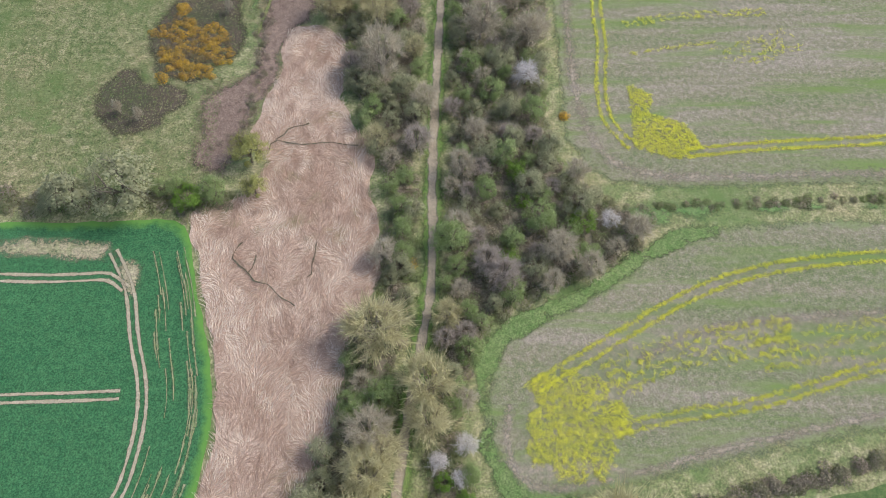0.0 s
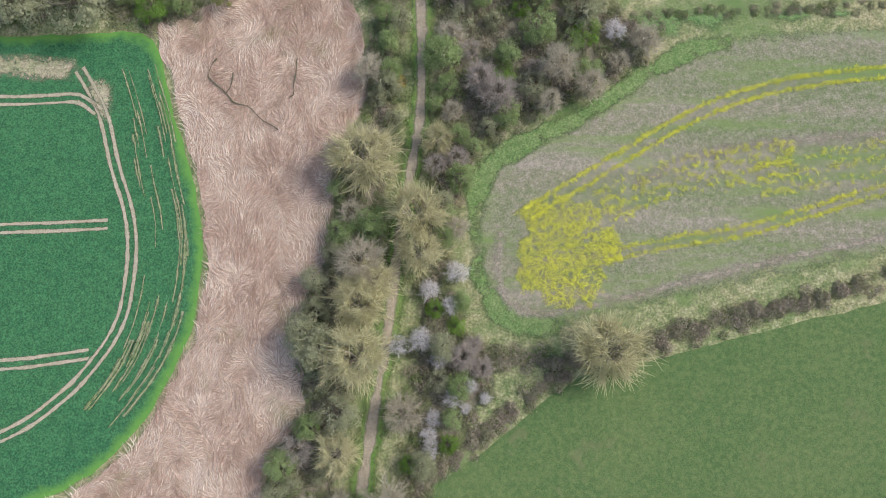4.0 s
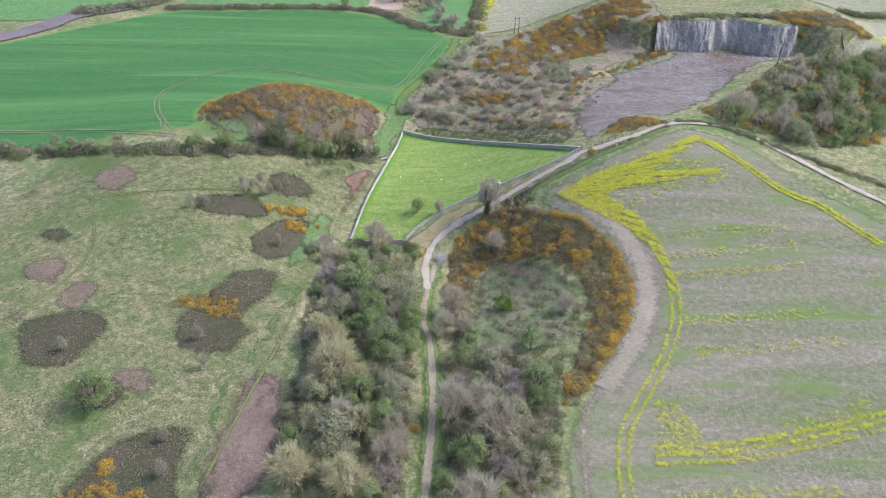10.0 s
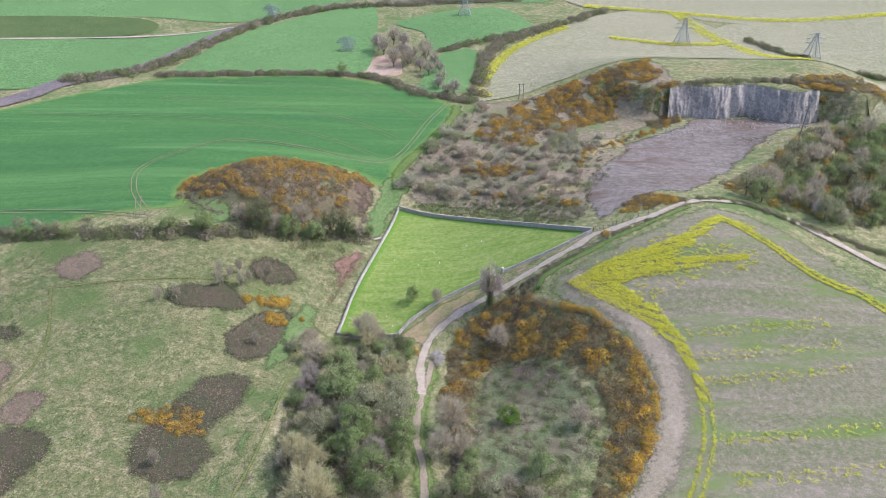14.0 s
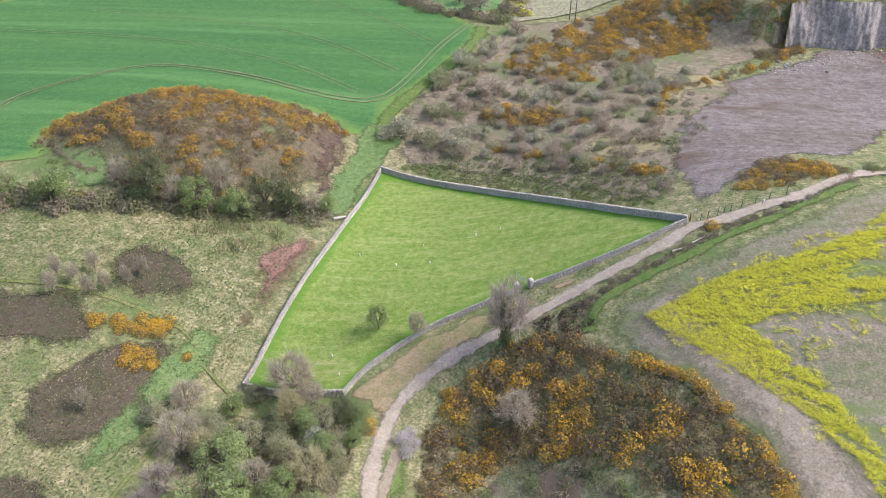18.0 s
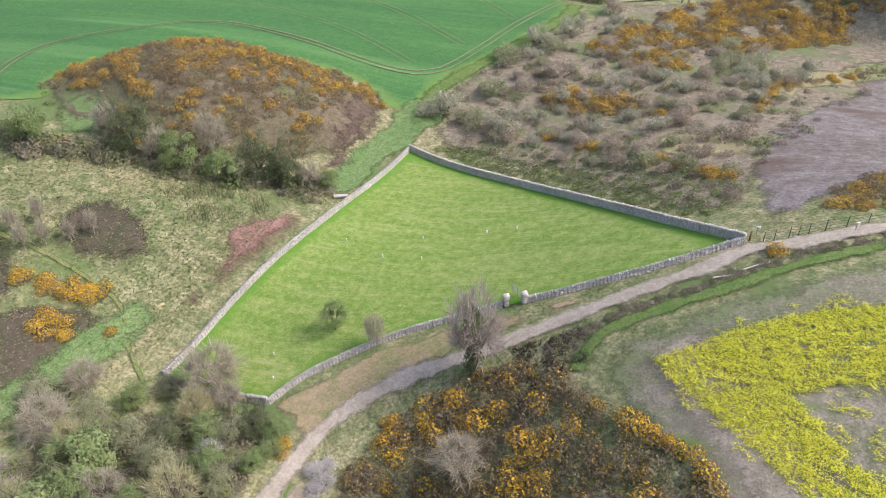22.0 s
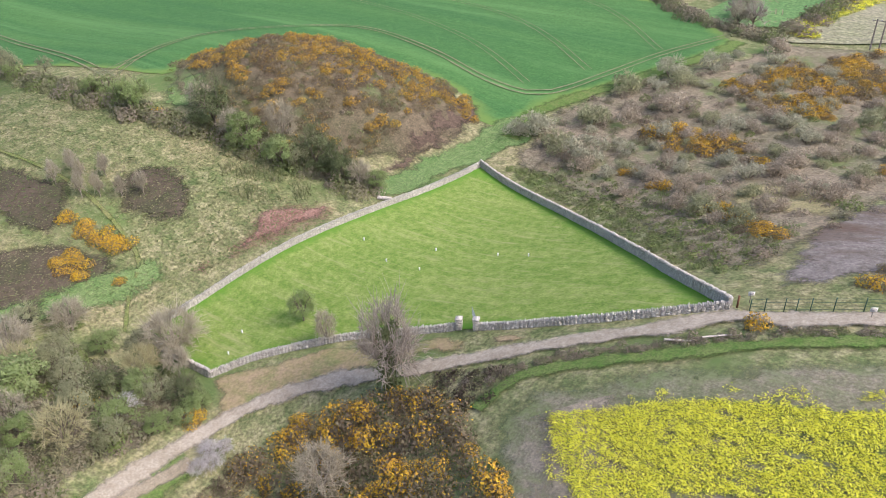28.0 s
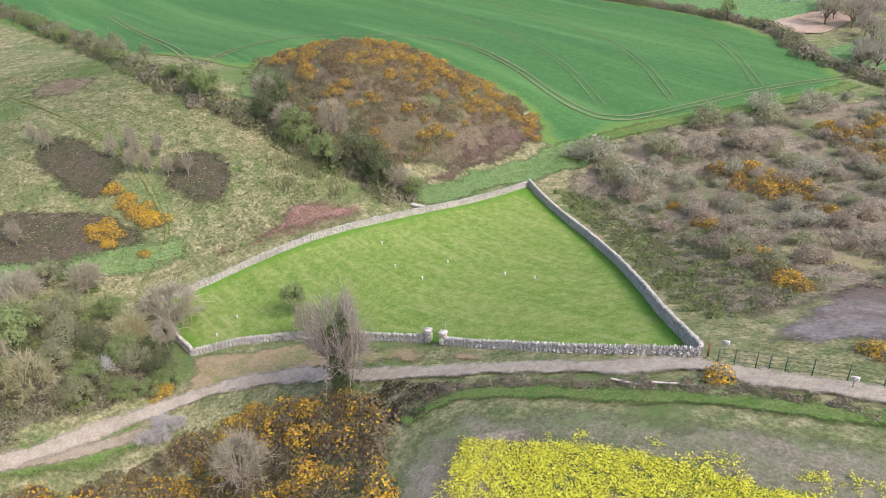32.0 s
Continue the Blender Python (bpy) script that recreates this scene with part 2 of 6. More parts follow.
def soil(name, broad, fine, coarse=0.03, grain=1.2, stretch=(1, 1, 1), turn=0.0, patches=None, rough=0.95, bump=0.5, soft="", mixing=0.5, edge=None, cover=0.0, speckle=0.8):
    """Ground cover: broad patches, grain at a small scale, and patches of a third kind."""
    m, nt, bsdf = material(name)
    vec, flat = place(nt, stretch, turn), place(nt)
    a = ramp(nt, noise_of(nt, vec, coarse, 5, 0.62, 0.4), broad, 0.7)
    g = noise_of(nt, flat, grain, 6, 0.72)
    b = ramp(nt, g, fine, 0.55)
    col = blend(nt, mixing, a, b)
    speck = noise_of(nt, flat, grain * 4.5, 4, 0.75)
    tint = ramp(nt, speck, [(0.0, (0.42, 0.42, 0.42)), (0.5, (1.0, 1.0, 1.0)), (1.0, (1.75, 1.72, 1.66))], 0.32)
    col = blend(nt, speckle, col, tint, "MULTIPLY")
    if patches:
        scale, lo, hi, colour, pstretch, pturn = patches
        f = noise_of(nt, place(nt, pstretch, pturn), scale, 6, 0.65, 0.3)
        r = nt.nodes.new("ShaderNodeMapRange")
        r.inputs[1].default_value, r.inputs[2].default_value = lo, hi
        nt.links.new(f, r.inputs[0])
        grainy = maths(nt, "MULTIPLY", r.outputs[0], maths(nt, "MULTIPLY_ADD", g, 1.4, 0.25))
        col = blend(nt, grainy, col, colour)
    if edge:
        width, colour = edge
        e = maths(nt, "MULTIPLY_ADD", attribute(nt, "rim"), -1.0 / width, 1.0)
        wob = maths(nt, "MULTIPLY_ADD", noise_of(nt, flat, 0.35, 4), 1.6, -0.8)
        col = blend(nt, maths(nt, "ADD", maths(nt, "MULTIPLY_ADD", e, 1.6, -0.35), wob), col, colour)
    nt.links.new(col, bsdf.inputs["Base Color"])
    bsdf.inputs["Roughness"].default_value = rough
    bsdf.inputs["Specular IOR Level"].default_value = 0.15
    relief(nt, bsdf, maths(nt, "ADD", maths(nt, "MULTIPLY", g, 0.6), maths(nt, "MULTIPLY", speck, 0.4)), bump)
    if soft:
        s = attribute(nt, soft)
        s = maths(nt, "SUBTRACT", 1.0, s) if soft == "across" else s
        ragged = maths(nt, "MULTIPLY_ADD", noise_of(nt, flat, 0.22, 5, 0.65), 2.2, -0.9) if soft == "rim" else noise_of(nt, flat, 0.3, 4, 0.7)
        k = maths(nt, "MULTIPLY_ADD", s, 2.6, maths(nt, "MULTIPLY_ADD", noise_of(nt, flat, 1.1, 5, 0.7), 2.0, maths(nt, "MULTIPLY_ADD", ragged, 1.0, cover - 1.9)))
        nt.links.new(k, bsdf.inputs["Alpha"])
    return m


def leafy(name, stops, vary=0.25, rough=0.85, key="", through_light=0.45):
    """Foliage or twigs: colour differs from plant to plant and from leaf to leaf."""
    m, nt, bsdf = material(name)
    g = nt.nodes.new("ShaderNodeNewGeometry")
    if key == "clump":
        own = nt.nodes.new("ShaderNodeObjectInfo").outputs["Random"]
        f = maths(nt, "ADD", maths(nt, "MULTIPLY", own, 0.45), maths(nt, "MULTIPLY", attribute(nt, key), 0.55))
    elif key:
        f = attribute(nt, key)
    else:
        f = nt.nodes.new("ShaderNodeObjectInfo").outputs["Random"]
    mixed = maths(nt, "ADD", maths(nt, "MULTIPLY", f, 1 - vary), maths(nt, "MULTIPLY", g.outputs["Random Per Island"], vary))
    col = ramp(nt, mixed, stops)
    dapple = noise_of(nt, place(nt), 0.7, 3)
    col = blend(nt, maths(nt, "MULTIPLY", dapple, 0.35), col, tuple(c * 0.7 for c in stops[0][1]))
    nt.links.new(col, bsdf.inputs["Base Color"])
    bsdf.inputs["Roughness"].default_value = rough
    bsdf.inputs["Specular IOR Level"].default_value = 0.15
    # thin leaves and twigs let part of the light through
    glow = nt.nodes.new("ShaderNodeBsdfTranslucent")
    nt.links.new(col, glow.inputs["Color"])
    mix = nt.nodes.new("ShaderNodeMixShader")
    mix.inputs[0].default_value = through_light
    nt.links.new(bsdf.outputs[0], mix.inputs[1])
    nt.links.new(glow.outputs[0], mix.inputs[2])
    nt.links.new(mix.outputs[0], nt.nodes["Material Output"].inputs["Surface"])
    return m


GRASS = soil("rough_grass", [(0.32, (0.115, 0.17, 0.066)), (0.45, (0.165, 0.205, 0.088)), (0.57, (0.235, 0.235, 0.12)), (0.7, (0.315, 0.275, 0.165))],
             [(0.3, (0.10, 0.135, 0.05)), (0.5, (0.21, 0.21, 0.10)), (0.72, (0.40, 0.36, 0.22))], 0.045, 0.5,
             patches=(0.06, 0.52, 0.66, (0.12, 0.185, 0.06), (1, 1, 1), 0), bump=0.9, mixing=0.6)
LUSH = soil("lush_grass", [(0.3, (0.10, 0.185, 0.06)), (0.7, (0.16, 0.235, 0.09))], [(0.3, (0.08, 0.15, 0.045)), (0.7, (0.21, 0.27, 0.115))], 0.08, 0.9, soft="rim")
MARGIN = soil("field_margin_grass", [(0.3, (0.095, 0.165, 0.05)), (0.7, (0.15, 0.21, 0.075))], [(0.3, (0.085, 0.145, 0.045)), (0.7, (0.19, 0.23, 0.10))], 0.1, 0.8, soft="rim", cover=0.1)
PASTURE = soil("pasture_grass", [(0.3, (0.07, 0.125, 0.04)), (0.7, (0.11, 0.155, 0.055))], [(0.35, (0.06, 0.11, 0.035)), (0.7, (0.13, 0.165, 0.065))], 0.05, 1.0,
               patches=(0.12, 0.6, 0.75, (0.15, 0.155, 0.075), (1, 1, 1), 0), speckle=0.4)
PADDOCK = soil("mown_paddock_grass", [(0.36, (0.155, 0.255, 0.045)), (0.5, (0.205, 0.30, 0.062)), (0.62, (0.27, 0.335, 0.095))],
               [(0.35, (0.13, 0.225, 0.04)), (0.7, (0.275, 0.345, 0.105))], 0.2, 0.9, (0.3, 2.2, 1), 20,
               patches=(0.5, 0.54, 0.74, (0.35, 0.36, 0.16), (0.25, 2.4, 1), 17), edge=(0.7, (0.11, 0.25, 0.03)), mixing=0.6, speckle=0.45)
WHEAT = soil("young_wheat", [(0.32, (0.054, 0.148, 0.046)), (0.5, (0.07, 0.178, 0.05)), (0.68, (0.10, 0.218, 0.062))],
             [(0.35, (0.046, 0.14, 0.05)), (0.7, (0.085, 0.20, 0.07))], 0.014, 0.5, (0.35, 4.5, 1), 6, bump=0.3,
             patches=(0.02, 0.52, 0.72, (0.115, 0.25, 0.082), (0.4, 6, 1), 4), edge=(0.8, (0.15, 0.25, 0.065)), mixing=0.35, speckle=0.4)
WHEAT_SW = soil("young_wheat_headland", [(0.3, (0.034, 0.118, 0.05)), (0.7, (0.046, 0.14, 0.058))], [(0.35, (0.03, 0.105, 0.043)), (0.7, (0.06, 0.155, 0.063))], 0.03, 0.7,
                bump=0.3, edge=(0.6, (0.11, 0.25, 0.05)))
STUBBLE = soil("thin_oilseed_field", [(0.34, (0.15, 0.18, 0.08)), (0.5, (0.21, 0.20, 0.125)), (0.66, (0.29, 0.252, 0.20))],
               [(0.32, (0.115, 0.145, 0.07)), (0.5, (0.19, 0.185, 0.125)), (0.72, (0.30, 0.265, 0.22))], 0.03, 0.8, (0.35, 4.2, 1), -6, bump=0.6,
               patches=(0.06, 0.5, 0.66, (0.15, 0.215, 0.065), (0.5, 3.0, 1), -8), edge=(1.0, (0.18, 0.235, 0.095)), soft="rim", speckle=0.55)
# far crop and meadow colours hold extra blue, imitating distance haze
TAN = soil("far_thin_crop", [(0.3, (0.25, 0.26, 0.15)), (0.7, (0.33, 0.31, 0.22))], [(0.3, (0.22, 0.24, 0.13)), (0.7, (0.34, 0.32, 0.23))], 0.01, 0.3, (0.5, 3, 1), 0)
FARGREEN = soil("far_meadow", [(0.3, (0.10, 0.21, 0.075)), (0.7, (0.15, 0.28, 0.10))], [(0.3, (0.10, 0.21, 0.075)), (0.7, (0.15, 0.26, 0.10))], 0.012, 0.3)
BARE = soil("bare_pale_soil", [(0.36, (0.235, 0.21, 0.145)), (0.5, (0.295, 0.255, 0.19)), (0.66, (0.36, 0.31, 0.245))], [(0.3, (0.21, 0.19, 0.13)), (0.7, (0.37, 0.32, 0.255))], 0.12, 0.9, soft="across", cover=-1.55, speckle=0.5)
HEADLAND = soil("trampled_headland_soil", [(0.36, (0.235, 0.21, 0.145)), (0.5, (0.295, 0.255, 0.19)), (0.66, (0.36, 0.31, 0.245))], [(0.3, (0.21, 0.19, 0.13)), (0.7, (0.37, 0.32, 0.255))], 0.12, 0.9, soft="across", cover=-0.7, speckle=0.5)
WHEEL = soil("wheel_track_soil", [(0.3, (0.29, 0.26, 0.17)), (0.7, (0.36, 0.32, 0.23))], [(0.3, (0.24, 0.23, 0.14)), (0.7, (0.38, 0.34, 0.26))], 0.2, 1.5, soft="across", cover=-0.3, speckle=0.5)
FAINTWHEEL = soil("faint_wheel_track", [(0.3, (0.19, 0.22, 0.11)), (0.7, (0.26, 0.26, 0.15))], [(0.3, (0.16, 0.20, 0.09)), (0.7, (0.28, 0.27, 0.17))], 0.2, 1.0, soft="across", cover=-0.25, speckle=0.5)
THINCROP = soil("thin_wheat_patch", [(0.3, (0.27, 0.26, 0.15)), (0.7, (0.33, 0.29, 0.2))], [(0.3, (0.16, 0.2, 0.09)), (0.7, (0.36, 0.31, 0.22))], 0.1, 0.6, (0.4, 2, 1), 5, soft="rim", cover=-0.45)
TRACK = soil("stony_track", [(0.3, (0.34, 0.295, 0.225)), (0.7, (0.45, 0.395, 0.315))], [(0.3, (0.30, 0.26, 0.195)), (0.7, (0.48, 0.43, 0.35))], 0.25, 0.9, soft="across", speckle=0.35)
PATHSOIL = soil("trodden_path", [(0.3, (0.25, 0.21, 0.15)), (0.7, (0.35, 0.30, 0.22))], [(0.3, (0.21, 0.18, 0.125)), (0.7, (0.37, 0.325, 0.24))], 0.2, 1.2, soft="across", speckle=0.5)
VERGE = soil("worn_verge", [(0.4, (0.19, 0.22, 0.08)), (0.5, (0.31, 0.245, 0.135)), (0.6, (0.38, 0.28, 0.18))], [(0.3, (0.20, 0.21, 0.085)), (0.7, (0.36, 0.285, 0.18))], 0.15, 0.6, soft="rim", cover=-0.2, speckle=0.4)
REEDSOIL = soil("fallen_reed_litter", [(0.3, (0.30, 0.21, 0.15)), (0.5, (0.42, 0.31, 0.23)), (0.7, (0.52, 0.42, 0.33))],
                [(0.3, (0.25, 0.17, 0.12)), (0.7, (0.55, 0.44, 0.35))], 0.06, 1.3, bump=0.9, patches=(0.09, 0.55, 0.68, (0.22, 0.20, 0.10), (1, 1, 1), 0))
LITTER = soil("woodland_litter", [(0.3, (0.13, 0.135, 0.08)), (0.7, (0.21, 0.175, 0.13))], [(0.3, (0.10, 0.11, 0.065)), (0.7, (0.25, 0.21, 0.155))], 0.15, 1.0, soft="rim")
BRAMBLE = soil("bramble_ground", [(0.35, (0.068, 0.078, 0.04)), (0.5, (0.085, 0.072, 0.05)), (0.66, (0.11, 0.083, 0.065))], [(0.3, (0.06, 0.058, 0.035)), (0.7, (0.13, 0.108, 0.08))], 0.12, 0.9, bump=1.0, soft="rim", cover=0.1, speckle=0.6)
HEATH = soil("purple_brush_ground", [(0.35, (0.17, 0.12, 0.095)), (0.66, (0.25, 0.185, 0.145))], [(0.3, (0.14, 0.105, 0.08)), (0.7, (0.29, 0.23, 0.18))], 0.1, 0.9, bump=1.0, soft="rim", cover=0.3)
BRACKEN = soil("dead_bracken", [(0.3, (0.24, 0.13, 0.10)), (0.7, (0.32, 0.19, 0.155))], [(0.3, (0.17, 0.10, 0.075)), (0.7, (0.38, 0.26, 0.21))], 0.2, 0.9, bump=1.0, soft="rim", cover=-0.2)
QUARRY = soil("quarry_stone_floor", [(0.3, (0.14, 0.115, 0.092)), (0.5, (0.19, 0.168, 0.148)), (0.7, (0.27, 0.248, 0.23))],
              [(0.3, (0.13, 0.112, 0.096)), (0.7, (0.30, 0.278, 0.26))], 0.05, 0.5, (0.5, 1.6, 1), 40, bump=0.9, patches=(0.06, 0.52, 0.66, (0.14, 0.10, 0.075), (0.6, 1.5, 1), 40), speckle=0.45, soft="rim")
DRYGRASS = soil("dry_grass", [(0.3, (0.27, 0.24, 0.12)), (0.7, (0.36, 0.31, 0.18))], [(0.3, (0.2, 0.21, 0.09)), (0.7, (0.38, 0.33, 0.2))], 0.1, 0.9, bump=0.8, soft="rim")
PITFLOOR = soil("pit_floor_growth", [(0.35, (0.10, 0.15, 0.06)), (0.5, (0.145, 0.18, 0.09)), (0.66, (0.20, 0.18, 0.125))], [(0.3, (0.07, 0.095, 0.04)), (0.7, (0.24, 0.24, 0.15))], 0.12, 0.7, bump=1.0, soft="rim", patches=(0.1, 0.52, 0.62, (0.17, 0.13, 0.1), (1, 1, 1), 0))
MOUNDSOIL = soil("brown_heathy_soil", [(0.35, (0.095, 0.105, 0.05)), (0.5, (0.125, 0.105, 0.065)), (0.66, (0.16, 0.125, 0.085))], [(0.3, (0.075, 0.07, 0.04)), (0.7, (0.20, 0.165, 0.11))], 0.08, 0.7, bump=1.0, soft="rim", patches=(0.06, 0.56, 0.66, (0.14, 0.19, 0.075), (1, 1, 1), 0))
SCRUBSOIL = soil("scrubby_bank", [(0.35, (0.15, 0.16, 0.085)), (0.5, (0.21, 0.18, 0.125)), (0.66, (0.28, 0.225, 0.165))], [(0.3, (0.115, 0.11, 0.068)), (0.7, (0.34, 0.295, 0.21))], 0.07, 0.7, bump=1.0, soft="rim", patches=(0.06, 0.53, 0.62, (0.15, 0.195, 0.075), (1, 1, 1), 0))
DRYPATCH = soil("dry_grass_among_green", [(0.3, (0.24, 0.225, 0.125)), (0.7, (0.34, 0.30, 0.19))], [(0.3, (0.17, 0.175, 0.09)), (0.7, (0.42, 0.38, 0.25))], 0.1, 0.6, bump=0.8, soft="rim", cover=-2.0)
SLOPE = soil("dark_bare_slope", [(0.35, (0.085, 0.062, 0.046)), (0.66, (0.135, 0.10, 0.075))], [(0.3, (0.07, 0.05, 0.036)), (0.7, (0.17, 0.125, 0.095))], 0.1, 0.8, bump=1.0, soft="rim", cover=0.0)
BALLAST = soil("railway_ballast", [(0.3, (0.15, 0.13, 0.13)), (0.7, (0.22, 0.19, 0.19))], [(0.3, (0.13, 0.12, 0.12)), (0.7, (0.24, 0.21, 0.21))], 0.05, 0.5)
ROCK = soil("grey_rock", [(0.3, (0.27, 0.25, 0.225)), (0.5, (0.38, 0.355, 0.32)), (0.7, (0.52, 0.485, 0.43))], [(0.3, (0.2, 0.185, 0.17)), (0.7, (0.52, 0.485, 0.44))],
            0.12, 0.8, (1, 1, 0.25), 0, bump=1.0)
STONE = soil("lichened_wall_stone", [(0.3, (0.42, 0.395, 0.345)), (0.7, (0.58, 0.555, 0.50))], [(0.3, (0.32, 0.30, 0.26)), (0.7, (0.66, 0.63, 0.58))], 0.4, 2.2, bump=0.8)
BARK = soil("bark", [(0.3, (0.13, 0.105, 0.08)), (0.7, (0.22, 0.19, 0.15))], [(0.3, (0.10, 0.085, 0.065)), (0.7, (0.25, 0.215, 0.17))], 0.8, 5.0)
PALEBARK = soil("pale_bark", [(0.3, (0.30, 0.26, 0.21)), (0.7, (0.42, 0.37, 0.31))], [(0.3, (0.26, 0.22, 0.18)), (0.7, (0.45, 0.4, 0.34))], 0.8, 5.0)
TIMBER = soil("weathered_timber", [(0.3, (0.22, 0.19, 0.16)), (0.7, (0.32, 0.29, 0.25))], [(0.3, (0.2, 0.17, 0.14)), (0.7, (0.36, 0.32, 0.28))], 0.8, 5.0, (1, 1, 0.2))
PALETIMBER = soil("bleached_timber", [(0.3, (0.5, 0.46, 0.4)), (0.7, (0.6, 0.56, 0.5))], [(0.3, (0.45, 0.4, 0.36)), (0.7, (0.62, 0.58, 0.52))], 0.8, 5.0)


def plain(name, colour, rough=0.6, metal=0.0):
    m, nt, bsdf = material(name)
    f = noise_of(nt, place(nt), 3.0, 4)
    nt.links.new(ramp(nt, f, [(0.3, tuple(c * 0.8 for c in colour)), (0.7, tuple(min(1, c * 1.12) for c in colour))]), bsdf.inputs["Base Color"])
    bsdf.inputs["Roughness"].default_value, bsdf.inputs["Metallic"].default_value = rough, metal
    return m


WHITE = plain("white_paint", (0.75, 0.75, 0.73))
GREENMETAL = plain("green_coated_steel", (0.03, 0.09, 0.06), 0.5)
GALV = plain("galvanised_steel", (0.42, 0.46, 0.46), 0.45, 0.6)
RUST = plain("rusty_iron", (0.25, 0.11, 0.06), 0.8)
INK = plain("dark_lettering", (0.12, 0.1, 0.1))

TWIG = {
    "bare": ("bare_twigs", [(0.0, (0.44, 0.395, 0.285)), (0.5, (0.54, 0.49, 0.37)), (1.0, (0.65, 0.60, 0.48))], 0.25),
    "bud": ("budding_twigs", [(0.0, (0.44, 0.41, 0.225)), (0.5, (0.58, 0.545, 0.32)), (1.0, (0.72, 0.68, 0.43))], 0.25),
    "pink": ("purple_grey_twigs", [(0.0, (0.41, 0.35, 0.295)), (0.5, (0.48, 0.425, 0.365)), (1.0, (0.55, 0.495, 0.44))], 0.25),
    "green": ("spring_leaves", [(0.0, (0.205, 0.275, 0.105)), (0.5, (0.31, 0.395, 0.16)), (1.0, (0.44, 0.51, 0.25))], 0.3),
    "bright": ("fresh_bright_leaves", [(0.0, (0.14, 0.25, 0.04)), (0.5, (0.20, 0.33, 0.06)), (1.0, (0.28, 0.40, 0.10))], 0.3),
    "olive": ("grey_green_leaves", [(0.0, (0.27, 0.285, 0.16)), (0.5, (0.385, 0.395, 0.235)), (1.0, (0.51, 0.515, 0.33))], 0.3),
    "shrubgrey": ("grey_green_shrub_twigs", [(0.0, (0.33, 0.335, 0.225)), (0.5, (0.46, 0.455, 0.33)), (1.0, (0.60, 0.585, 0.45))], 0.3),
    "shrubpink": ("pinkish_shrub_twigs", [(0.0, (0.34, 0.285, 0.21)), (0.5, (0.47, 0.405, 0.31)), (1.0, (0.60, 0.535, 0.42))], 0.3),
    "white": ("white_blossom", [(0.0, (0.50, 0.46, 0.43)), (0.5, (0.74, 0.71, 0.69)), (1.0, (0.88, 0.87, 0.86))], 0.8),
    "willow": ("willow_catkins", [(0.0, (0.30, 0.31, 0.10)), (0.5, (0.38, 0.39, 0.14)), (1.0, (0.46, 0.47, 0.2))], 0.25),
    "ivy": ("ivy_leaves", [(0.0, (0.12, 0.155, 0.07)), (0.5, (0.20, 0.24, 0.115)), (1.0, (0.36, 0.36, 0.22))], 0.4),
}
LEAF = {k: leafy(n, stops, vary, key="clump") for k, (n, stops, vary) in TWIG.items()}
SHRUB = leafy("hedge_shrubs", [(0.0, (0.32, 0.265, 0.205)), (0.22, (0.40, 0.345, 0.265)), (0.45, (0.31, 0.305, 0.185)), (0.65, (0.225, 0.28, 0.115)), (0.85, (0.255, 0.335, 0.115)), (1.0, (0.29, 0.38, 0.12))], 0.15, key="tone")
GORSE = leafy("gorse_foliage", [(0.0, (0.19, 0.15, 0.105)), (0.5, (0.30, 0.245, 0.165)), (1.0, (0.31, 0.31, 0.16))], 0.5, key="tone")
FLOWER = leafy("gorse_flowers", [(0.0, (0.46, 0.30, 0.085)), (0.5, (0.78, 0.48, 0.06)), (1.0, (0.96, 0.72, 0.06))], 0.6, key="tone", through_light=0.3)
RAPELEAF = leafy("oilseed_leaves", [(0.0, (0.27, 0.34, 0.09)), (1.0, (0.40, 0.46, 0.12))], 0.6, key="tone")
RAPE = leafy("oilseed_flowers", [(0.0, (0.84, 0.82, 0.09)), (0.5, (0.92, 0.91, 0.12)), (1.0, (0.96, 0.95, 0.2))], 0.7, key="tone", through_light=0.4)
REED = leafy("reed_stems", [(0.0, (0.40, 0.28, 0.21)), (0.45, (0.60, 0.47, 0.37)), (0.75, (0.80, 0.70, 0.57)), (1.0, (0.92, 0.86, 0.74))], 0.4, key="tone")
TUFT = leafy("grass_tufts", [(0.0, (0.125, 0.195, 0.07)), (0.5, (0.23, 0.26, 0.12)), (1.0, (0.42, 0.385, 0.235))], 0.4, key="tone")
BRUSH = leafy("bramble_stems", [(0.0, (0.095, 0.078, 0.058)), (0.5, (0.15, 0.125, 0.095)), (0.8, (0.14, 0.15, 0.075)), (1.0, (0.24, 0.21, 0.165))], 0.5, key="tone")
BANK = leafy("bank_stems", [(0.0, (0.26, 0.21, 0.16)), (0.35, (0.30, 0.29, 0.17)), (0.7, (0.20, 0.27, 0.10)), (1.0, (0.42, 0.39, 0.28))], 0.5, key="tone")
MAUVE = leafy("purplish_stems", [(0.0, (0.20, 0.14, 0.115)), (0.5, (0.29, 0.215, 0.18)), (1.0, (0.37, 0.30, 0.25))], 0.5, key="tone")
RUSSET = leafy("bracken_fronds", [(0.0, (0.33, 0.18, 0.15)), (1.0, (0.56, 0.36, 0.32))], 0.6, key="tone")

# ---- ground ----
def steps(lo, hi, step, reach):
    mid = np.arange(lo, hi + step, step)
    out = step * 1.35 ** np.arange(1, 40)
    grow = np.cumsum(out)
    grow = grow[grow < reach]
    return np.concatenate([(mid[0] - grow)[::-1], mid, mid[-1] + grow])


